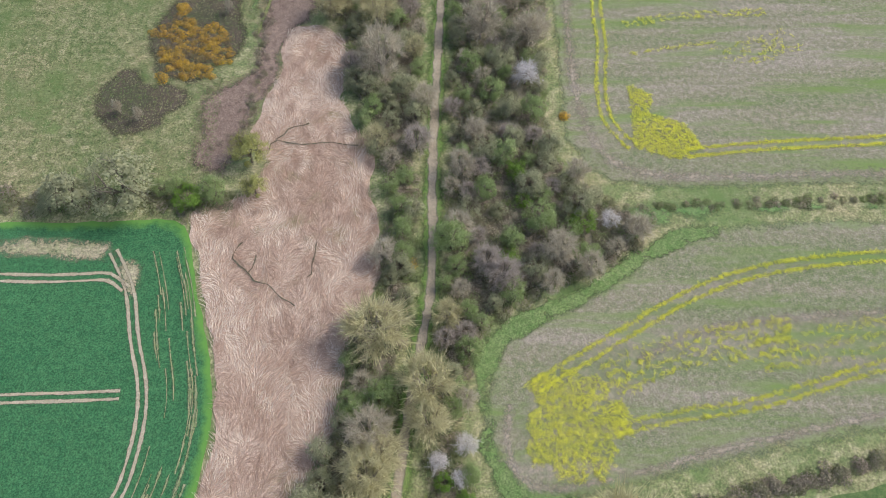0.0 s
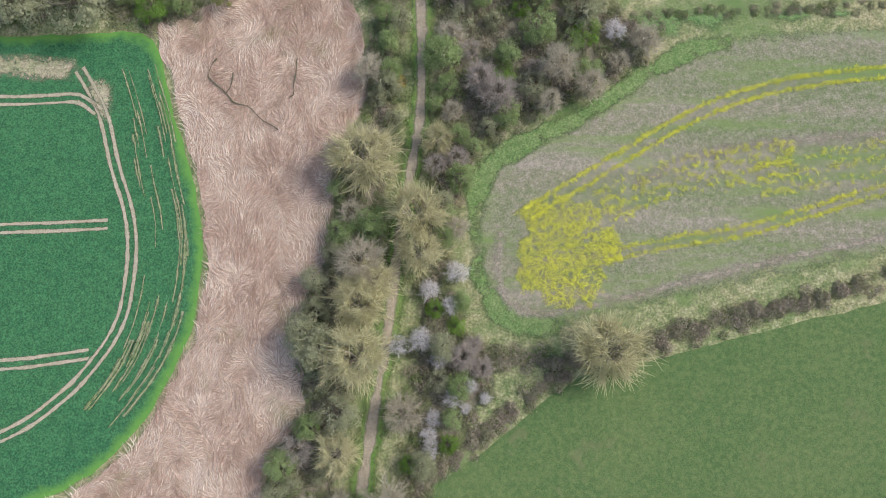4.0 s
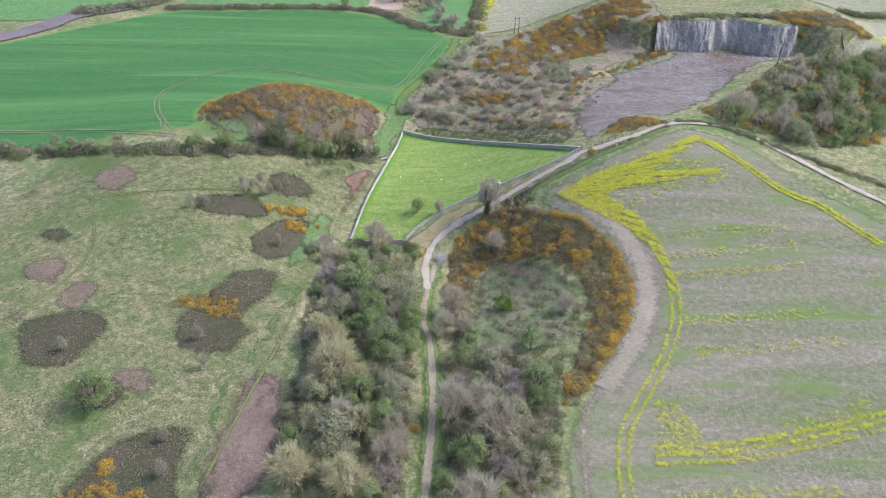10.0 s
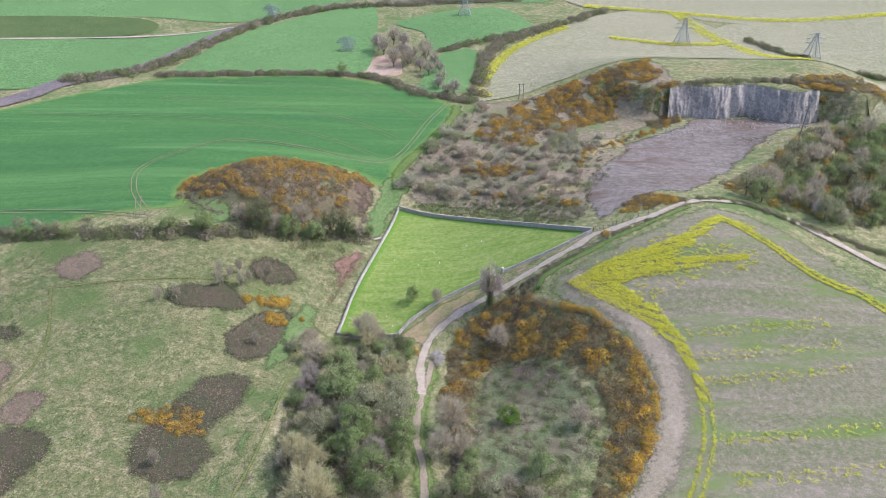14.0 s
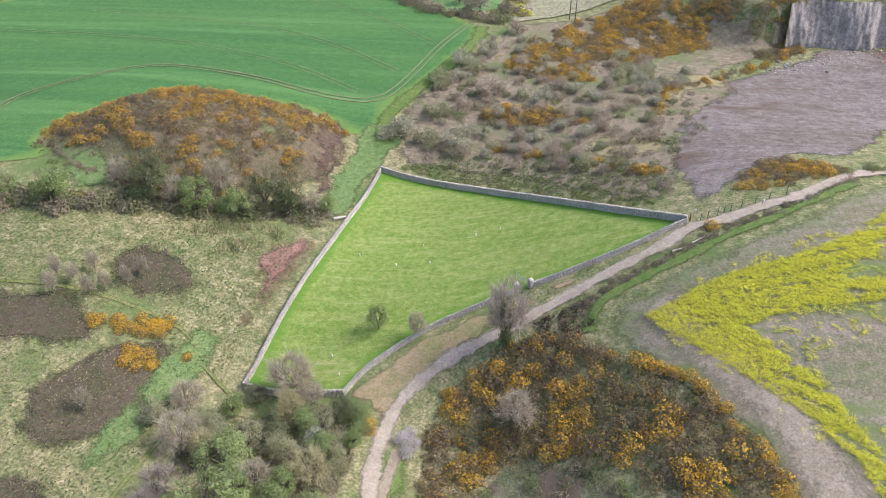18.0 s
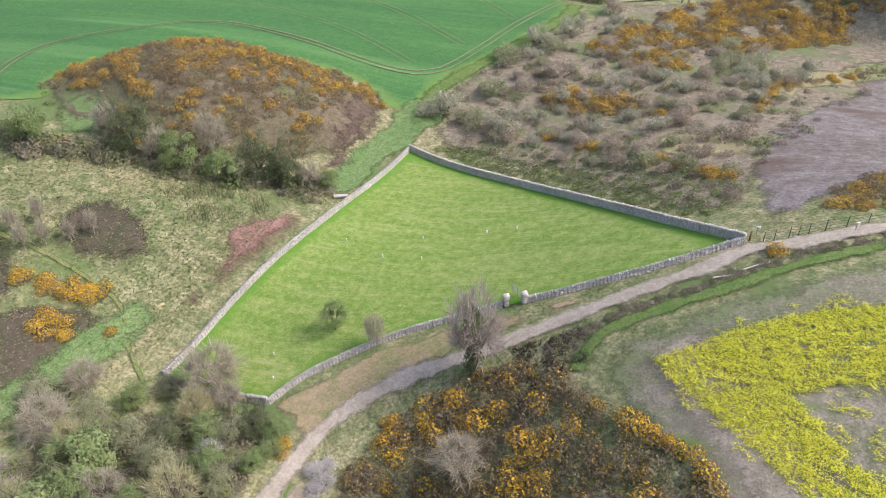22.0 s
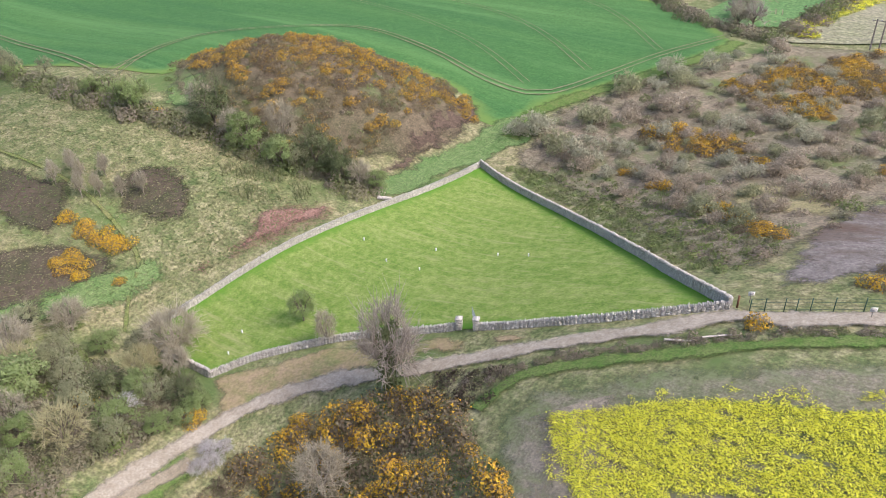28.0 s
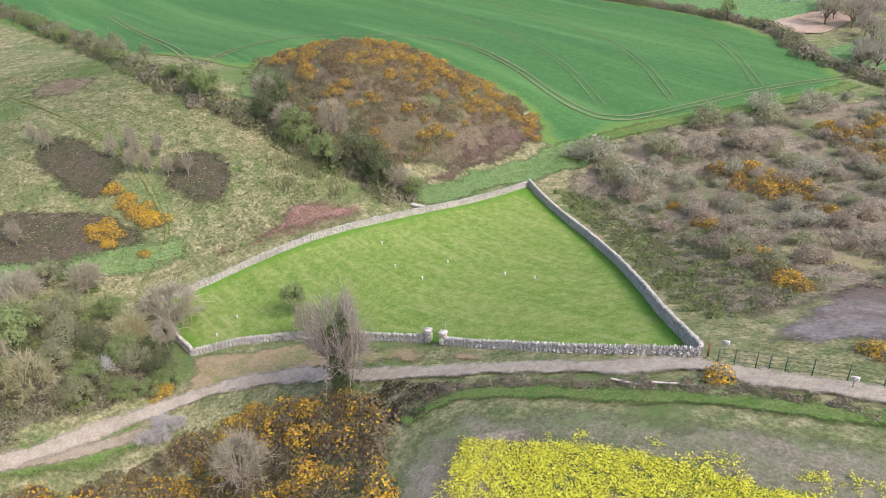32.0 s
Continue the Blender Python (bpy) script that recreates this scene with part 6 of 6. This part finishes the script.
tagged(new("grass_tussocks", mesh_np("grass_tussocks", v, f, TUFT, [("tone", np.repeat(np.clip(tone, 0, 1), 3))])), "green and straw-coloured grass tussocks", "grass", kind="stuff")

# ---- oilseed flowers ----
PLANT = []
for s in (31, 32, 33):
    rng = np.random.default_rng(s)
    PLANT.append(cloud(rng.normal(0, 0.66, (26, 3)) * (1, 1, 0.25) + (0, 0, 1.25), np.full(26, 0.32), 0, rng, np.tile((0.0, 0.0, 1.0), (26, 1))))
LEAVES = []
for s in (34, 35):
    rng = np.random.default_rng(s)
    LEAVES.append(cloud(rng.normal(0, 0.8, (6, 3)) * (1, 1, 0.2) + (0, 0, 0.95), np.full(6, 0.4), 0, rng, np.tile((0.0, 0.0, 1.0), (6, 1))))


def oilseed(spots, label, thin=1.0, big=1.0):
    spots = np.asarray(spots, float)
    spots = spots[RNG.uniform(0, 1, len(spots)) < thin]
    root = tagged(new("oilseed_plants"), label, "oilseed plants", kind="stuff")
    r = RNG.uniform(0.25, 0.46, len(spots)) * big
    spread("leaves", spots, r * 1.1, RNG.uniform(0, 1, len(spots)), LEAVES, RAPELEAF, root)
    spread("flowers", spots, r, RNG.uniform(0, 1, len(spots)), PLANT, RAPE, root, "bright yellow oilseed flowers")


def rows(points, offsets, spacing, width):
    c = curve(points, spacing)
    d = np.gradient(c, axis=0)
    d /= np.linalg.norm(d, axis=1)[:, None] + 1e-9
    s = np.stack([-d[:, 1], d[:, 0]], 1)
    out = []
    for o in offsets:
        for _ in range(3):
            out.append(c + s * (o * 1.3 + RNG.normal(0, width * 0.75, len(c)))[:, None] + RNG.normal(0, 0.12, c.shape))
    return np.concatenate(out)


oilseed(scatter(curve([(14.8, 35.4), (21.1, 39.5), (28, 37.4), (30.9, 34.2), (30, 27), (25.2, 21), (17.3, 20.7), (13.6, 27.2)], 1, True, 1.1), 0.44), "dense patch of yellow flowering oilseed plants", 0.66, 1.0)
oilseed(rows([(15.5, 36.5), (22.2, 40.6), (32.7, 46.8), (43.5, 53.2), (53.2, 57.5), (64.9, 60.5), (82.8, 62.6), (113.3, 64.4)], (-0.7, 0.9), 0.3, 0.18), "double line of yellow oilseed plants", 0.6, 0.8)
oilseed(rows([(28.7, 28.9), (41.7, 31.4), (51.9, 32.9), (61.1, 35.3), (79.8, 40.8), (112.9, 48.8)], (-0.6, 0.7), 0.3, 0.18), "double line of yellow oilseed plants", 0.5, 0.8)
oilseed(rows([(28.8, 37.3), (40.6, 42.5), (50.9, 44.4), (63.3, 46.4)], (-2, -0.5, 1, 2.5), 0.5, 0.6), "thin scatter of yellow oilseed plants", 0.4)
oilseed(rows([(56.5, 42.2), (77, 46.1), (113.2, 53)], (-2, 0, 2), 0.5, 0.6), "thin scatter of yellow oilseed plants", 0.35)
N1 = [(39, 89.4), (34.9, 95.7), (34, 105.1), (35.6, 119.2), (35.7, 132.7), (38.2, 143), (41.9, 149.7), (47.1, 158.2), (51.4, 165.8), (55.4, 175.5), (57.2, 184), (57.4, 190)]
oilseed(rows(N1, (-0.75, 0.75), 0.28, 0.18), "double line of yellow oilseed plants curving round the field", 0.52, 0.8)
oilseed(rows([(50.4, 87.7), (68.2, 89.6), (87, 90.7), (121.2, 93.1)], (-0.75, 0.75), 0.28, 0.18), "double line of yellow oilseed plants", 0.7, 0.8)
oilseed(rows([(42.4, 136.2), (57.9, 137.6), (76.9, 142.1), (100.8, 149.2), (130.7, 159.8)], (-1.4, 0.2, 1.6), 0.4, 0.3), "line of yellow oilseed plants", 0.5)
oilseed(rows([(41.6, 125.2), (55.5, 128.1), (75.2, 129)], (-0.5, 0.5), 0.7, 0.4), "line of yellow oilseed plants", 0.4)
oilseed(rows([(41.5, 115.7), (52.3, 117.9), (62.2, 119.3)], (0,), 0.7, 0.3), "thin line of yellow oilseed plants", 0.4)
oilseed(scatter([(39.5, 88.9), (40.2, 106.7), (45.5, 103.7), (43.8, 98.4), (50.9, 95.6), (54.1, 89.3), (48.1, 85.9)], 0.36), "patch of yellow oilseed plants in the field corner", 0.6)
oilseed(scatter([(43, 137.3), (45.4, 151.4), (50.4, 149.3), (54, 140.6), (60.9, 139.5), (58.8, 136.3)], 0.5), "loose patch of yellow oilseed plants", 0.45)
oilseed(scatter([(61, 140.6), (81.3, 149.3), (91.3, 153.7), (88.9, 144.8), (72.8, 139.5)], 0.6), "thin scatter of yellow oilseed plants", 0.35)
oilseed(scatter([(60.2, 117.4), (79.9, 124), (81.9, 116.3), (66.2, 111.7)], 0.7), "thin scatter of yellow oilseed plants", 0.3)
FAN = [(32, 226.4), (38.3, 229.6), (44.4, 232.4), (53.4, 234.7), (62.8, 238.9), (75, 249.4), (76.8, 247), (68.5, 238.5), (64, 233.8), (58, 231), (69.5, 230.4), (79, 231.5), (79, 229.8), (66, 226.8), (56, 225), (48, 223.8), (45, 222), (47.8, 218.5), (52.8, 213), (56.8, 204), (58.4, 194), (57.8, 186), (56.6, 186), (56.4, 194), (53.8, 203), (48.2, 210.2), (43, 215), (38, 220), (34, 224)]
p = scatter(FAN, 0.3)
way = np.arctan2(p[:, 1] - 225.6, p[:, 0] - 27.0)
grain = np.array([noise.noise(Vector((a / 2.2, b / 2.2, 8.0))) + 0.7 * noise.noise(Vector((a / 0.5, b / 0.5, 3.0))) for a, b in p])
furrow = 1.1 * np.sin(way * 80 + 0.8 * grain) + 1.3 * grain
oilseed(p[furrow > -1.15 + 0.01 * np.hypot(p[:, 0] - 32, p[:, 1] - 226)], "dense fan of bright yellow flowering oilseed plants", 0.95, 0.95)
p = scatter([(34, 222), (44, 213), (50, 205), (55, 208), (52, 216), (62, 222), (80, 226), (82, 234), (70, 236), (74, 243), (60, 240), (46, 234.5), (38, 231)], 0.45)
grain = np.array([noise.noise(Vector((a / 3.2, b / 1.4, 2.0))) for a, b in p])
oilseed(p[grain > 0.0], "thin scatter of yellow oilseed plants", 0.4)
oilseed(rows([(75.2, 248.8), (81, 243.1), (87, 235.8), (93.6, 226.8), (99.7, 222.1), (104.8, 219.4), (116, 205)], (-0.6, 0.6), 0.25, 0.3), "line of yellow oilseed plants", 0.75)
oilseed(rows([(78.5, 245.8), (83.6, 242.9)], (-1, 0, 1), 0.5, 0.3), "line of yellow oilseed plants", 0.75)
for y0 in (205, 198, 191, 175, 165):
    oilseed(rows([(58, y0), (72, y0 + 1), (92, y0 + 4)], (0, 1.2), 0.7, 0.5), "thin line of yellow oilseed plants", 0.3)
for line, wide in (([(131.1, 524), (138.4, 477.1), (152.1, 445.3), (166, 414.5)], 5), ([(78.4, 539), (134.4, 524.1), (191.1, 511.7), (257.5, 525.9)], 4), ([(13.8, 376.6), (12, 392.5), (28.4, 443.1), (60.6, 487.6)], 3), ([(83, 467.8), (115, 458.7), (138.7, 461.7)], 3), ([(175.3, 353.5), (193.8, 360.4), (204.3, 375.3), (232.2, 381.4)], 8)):
    oilseed(rows(line, np.linspace(-wide / 2, wide / 2, 5), 1.0, 0.6), "far yellow line of oilseed plants", 0.6, 1.8)

# ---- dry stone walls, gate, fence, posts ----
def wall(points, high, label, coping=True):
    """A field wall of rough stones with upright coping stones."""
    line = curve(points, 0.42)
    root = tagged(new("stone_wall"), label, "stone wall")
    stones, tops = [], []
    for a, b in zip(line[:-1], line[1:]):
        d = b - a
        yaw = math.atan2(d[1], d[0])
        n = np.array([-d[1], d[0]]) / np.linalg.norm(d)
        m = (a + b) / 2
        z = float(land(*m))
        for k in range(5):
            shift = RNG.uniform(-0.18, 0.18)
            w = 0.62 - 0.05 * k
            c = m + d * shift + n * RNG.normal(0, 0.02)
            stones.append(box(c[0], c[1], z + 0.02 + high / 5 * (k + 0.4), np.linalg.norm(d) * RNG.uniform(0.85, 1.15), w, high / 5 * RNG.uniform(0.9, 1.12), yaw + RNG.normal(0, 0.04), 0.96, 0.02))
        if coping:
            for q in range(2):
                c = m + d * (q * 0.5 - 0.25)
                tops.append(box(c[0], c[1], z + high + RNG.uniform(0.02, 0.12), 0.15, RNG.uniform(0.38, 0.55), RNG.uniform(0.22, 0.38), yaw + RNG.normal(0, 0.2), 0.8, 0.03))
    sv, sf = join(stones)
    s = part("stones", mesh_np("stones", sv, sf, STONE), root, "weathered grey stones")
    s["kind"] = "stuff"
    if tops:
        tv, tf = join(tops)
        s = part("coping", mesh_np("coping", tv, tf, STONE), root, "upright pale coping stones")
        s["kind"] = "stuff"
    return root


wall([WALL_A] + NORTH_SIDE + [WALL_E], 1.15, "long grey rubble stone wall along the paddock")
wall([WALL_A] + WEST_SIDE + [WALL_W], 0.85, "pale rubble stone wall between paddock and rough grass")
wall([WALL_W, (-24, 219.5), (-20, 219.4)], 1.0, "short rubble stone wall at the paddock corner")
wall([(-20, 219.4), WALL_SW], 1.0, "short rubble stone wall at the paddock corner")
wall([WALL_SW] + SOUTH_SIDE[:4], 0.75, "low rubble stone wall beside the track")
wall([(16, 238)] + SOUTH_SIDE[5:] + [WALL_E], 0.75, "rubble stone wall beside the track")


def pillar(x, y):
    z = float(land(x, y))
    root = tagged(new("gate_pillar"), "square pale stone gate pillar", "gate pillar", "gate pillars")
    yaw = math.atan2(1.6, 3.0)
    v, f = join([box(x, y, z + 0.2 + 0.34 * k, 0.72, 0.72, 0.36, yaw + RNG.normal(0, 0.03), 0.98, 0.02) for k in range(4)])
    part("shaft", mesh_np("shaft", v, f, STONE), root)
    v, f = box(x, y, z + 1.6, 0.86, 0.86, 0.16, yaw, 0.9, 0.02)
    part("cap", mesh_np("cap", v, f, STONE), root)


pillar(13.3, 237.6)
pillar(15.6, 237.9)
gate = tagged(new("field_gate"), "open galvanised steel gate swung into the paddock", "gate")
gx0, gy0 = 15.3, 238.4
zz = float(land(gx0, gy0)) + 0.15
hd = np.array([-0.75, 0.66])
for k in range(5):
    v, f = tube((gx0, gy0, zz + 0.25 * k), (gx0 + hd[0] * 2.4, gy0 + hd[1] * 2.4, zz + 0.25 * k), 0.03, 0.03)
    part("rail", mesh_np("rail", v, f, GALV), gate)
for t in (0.0, 1.2, 2.4):
    v, f = tube((gx0 + hd[0] * t, gy0 + hd[1] * t, zz - 0.05), (gx0 + hd[0] * t, gy0 + hd[1] * t, zz + 1.08), 0.035, 0.035)
    part("upright", mesh_np("upright", v, f, GALV), gate)

fence = tagged(new("mesh_fence"), "dark green steel fence across the quarry entrance", "fence")
spots = [(42.6, 246), (43.8, 246.5), (45.4, 247), (46.4, 247.2), (47.5, 247.6), (49.3, 248.3), (51.6, 249.1), (53.9, 249.8), (56.9, 251.2)]
for (x, y), (x2, y2) in zip(spots, spots[1:] + [(59.2, 252.2)]):
    z = float(land(x, y))
    v, f = box(x, y, z + 0.85, 0.07, 0.07, 1.75, 0.6)
    part("post", mesh_np("post", v, f, GREENMETAL), fence)
    for h in (0.4, 0.8, 1.2, 1.6):
        v, f = tube((x, y, z + h), (x2, y2, float(land(x2, y2)) + h), 0.018, 0.018, 4)
        part("wire", mesh_np("wire", v, f, GREENMETAL), fence)
v, f = box(41.2, 246.9, float(land(41.2, 246.9)) + 0.7, 0.16, 0.16, 1.5, 0.6)
tagged(new("gate_post", mesh_np("gate_post", v, f, RUST)), "rusty reddish post at the wall end", "post")


def sign(x, y, yaw):
    z = float(land(x, y)) + 1.15
    root = tagged(new("notice_board"), "small white notice board with dark and red lines", "sign", "notices")
    v, f = box(x, y, z, 0.62, 0.04, 0.46, yaw)
    part("board", mesh_np("board", v, f, WHITE), root)
    dx, dy = math.sin(yaw) * 0.026, -math.cos(yaw) * 0.026
    for k, w in enumerate((0.4, 0.48, 0.3)):
        v, f = box(x + dx, y + dy, z + 0.12 - 0.11 * k, w, 0.012, 0.05, yaw)
        part("line_of_writing", mesh_np("line_of_writing", v, f, RUST if k == 0 else INK), root)
    v, f = box(x - dx * 2, y - dy * 2, z - 0.6, 0.07, 0.05, 1.5, yaw)
    part("stake", mesh_np("stake", v, f, TIMBER), root)


sign(42, 248.1, 0.62)
sign(52.4, 248.1, 0.62)
for x, y in ((-4.2, 254.9), (5.6, 256.9), (-15.8, 251.5), (-8.5, 248.6), (-2.3, 248.8), (10.1, 257.9), (-16, 227.3), (-14, 223.4)):
    z = float(land(x, y))
    v, f = join([box(x, y, z + 0.25, 0.16, 0.16, 0.5, 0.4, 0.9), box(x, y, z + 0.53, 0.2, 0.2, 0.08, 0.4)])
    tagged(new("marker_stake", mesh_np("marker_stake", v, f, WHITE)), "short white marker stake standing in grass", "marker", "paddock markers")
for (x, y), (x2, y2) in (((37.2, 238.9), (39.7, 239.9)), ((40.3, 240.1), (42.7, 241.9))):
    z = float(land(x, y)) + 0.45
    root = tagged(new("timber_rail"), "bleached timber rail on low posts beside the track", "rail", "timber rails")
    v, f = tube((x, y, z), (x2, y2, z + 0.25), 0.1, 0.1, 6)
    part("rail", mesh_np("rail", v, f, PALETIMBER), root)
    for a, b in ((x, y), (x2, y2)):
        v, f = tube((a, b, z - 0.7), (a, b, z + 0.1), 0.07, 0.07, 6)
        part("post", mesh_np("post", v, f, TIMBER), root)
v, f = tube((-23.2, 262.8, float(land(-23.2, 262.8)) + 0.3), (-21.1, 264, float(land(-21.1, 264)) + 0.5), 0.35, 0.28, 8)
tagged(new("pale_log", mesh_np("pale_log", v, f, PALETIMBER)), "pale log lying beside the stone wall", "log")


def utility_pole(x, y, high, lean=0.0):
    z = float(land(x, y))
    root = tagged(new("utility_pole"), "dark wooden utility pole", "utility pole", "utility poles")
    v, f = tube((x, y, z - 0.3), (x + lean, y, z + high), 0.22, 0.16, 8)
    part("pole", mesh_np("pole", v, f, TIMBER), root)
    v, f = box(x + lean, y, z + high - 0.4, 1.9, 0.14, 0.16, 0.3)
    part("crossarm", mesh_np("crossarm", v, f, TIMBER), root)
    for o in (-0.8, 0, 0.8):
        v, f = tube((x + lean + o, y + o * 0.3, z + high - 0.35), (x + lean + o, y + o * 0.3, z + high), 0.06, 0.04, 6)
        part("insulator", mesh_np("insulator", v, f, WHITE), root)


utility_pole(126.4, 320.3, 13.3, 0.6)
utility_pole(27.9, 374.9, 7)
utility_pole(29.7, 375, 7)


def pylon(x, y, high):
    z = float(land(x, y))
    root = tagged(new("pylon"), "grey lattice steel electricity pylon", "pylon", "pylons")
    leg = []
    wide = lambda h: 3.2 * (1 - h / high) ** 1.3 + 0.5
    hs = np.linspace(0, high, 9)
    for sx, sy in ((1, 1), (1, -1), (-1, 1), (-1, -1)):
        pts = [np.array([x + sx * wide(h), y + sy * wide(h), z + h]) for h in hs]
        v, f = join([tube(a, b, 0.16, 0.16, 4) for a, b in zip(pts[:-1], pts[1:])])
        part("leg", mesh_np("leg", v, f, GALV), root)
        leg.append(pts)
    br = []
    for i, j in ((0, 1), (1, 3), (3, 2), (2, 0)):
        for k in range(8):
            br += [tube(leg[i][k], leg[j][k + 1], 0.09, 0.09, 3), tube(leg[j][k], leg[i][k + 1], 0.09, 0.09, 3)]
    v, f = join(br)
    part("bracing", mesh_np("bracing", v, f, GALV), root)
    for h, w in ((0.62, 5.5), (0.78, 5.0), (0.93, 4.0)):
        v, f = join([tube((x - w, y, z + high * h), (x, y, z + high * h + 1.2), 0.14, 0.14, 4), tube((x + w, y, z + high * h), (x, y, z + high * h + 1.2), 0.14, 0.14, 4), tube((x - w, y, z + high * h), (x + w, y, z + high * h), 0.12, 0.12, 4)])
        part("crossarm", mesh_np("crossarm", v, f, GALV), root)


pylon(176.8, 434.9, 13)
pylon(119.2, 460.6, 13.6)
pylon(-56.9, 443.9, 6.6)
pylon(-110.8, 507.7, 7.9)
pylon(3.7, 513.5, 11.3)

# ---- quarry cliff and stones ----
xs = np.linspace(87, 146, 150)
edge = 356 + 4 * np.sin(xs / 14) + 2 * np.sin(xs / 4.5)
hs = np.linspace(0, 1, 26)
vv = []
for j, t in enumerate(hs):
    for x, e in zip(xs, edge):
        low, high = float(land(x, e - 8)) - 0.6, float(land(x, e + 6)) + 0.2
        groove = noise.noise(Vector((x / 2.6, t * 1.2, 2.0))) * 1.5 + noise.noise(Vector((x / 0.9, t * 5, 5.0))) * 0.6
        vv.append((x, e - 4.5 + 4.2 * t**1.4 + groove, low + (high - low) * t))
k = (np.arange(25)[:, None] * 150 + np.arange(149)[None]).ravel()
tagged(new("quarry_cliff", mesh_np("quarry_cliff", vv, np.stack([k, k + 1, k + 151, k + 150], 1), ROCK)), "pale grey fluted rock face of the quarry", "cliff", kind="structure")
rubble = []
for cx, cy, n, spread_m in ((96.1, 344, 90, 5.9), (115.1, 347.6, 120, 7.8), (137.4, 349.6, 90, 5.9), (134.2, 345.1, 70, 5.9), (114.1, 324.3, 60, 4.5), (133, 343.9, 60, 6.5), (86.9, 339.3, 70, 5.2), (83.9, 334.9, 50, 5.2)):
    for _ in range(n):
        x, y = cx + RNG.normal(0, spread_m), cy + RNG.normal(0, spread_m * 0.45)
        s = RNG.uniform(0.25, 0.4 + 0.6 * RNG.uniform(0, 1) ** 3)
        rubble.append(box(x, y, float(land(x, y)) + s * 0.25, s * RNG.uniform(0.8, 1.5), s, s * 0.8, RNG.uniform(0, 3), RNG.uniform(0.5, 0.8), s * 0.12))
v, f = join(rubble)
tagged(new("quarry_rubble", mesh_np("quarry_rubble", v, f, ROCK)), "heaps of dark angular rubble on the quarry floor", "rubble", kind="stuff")
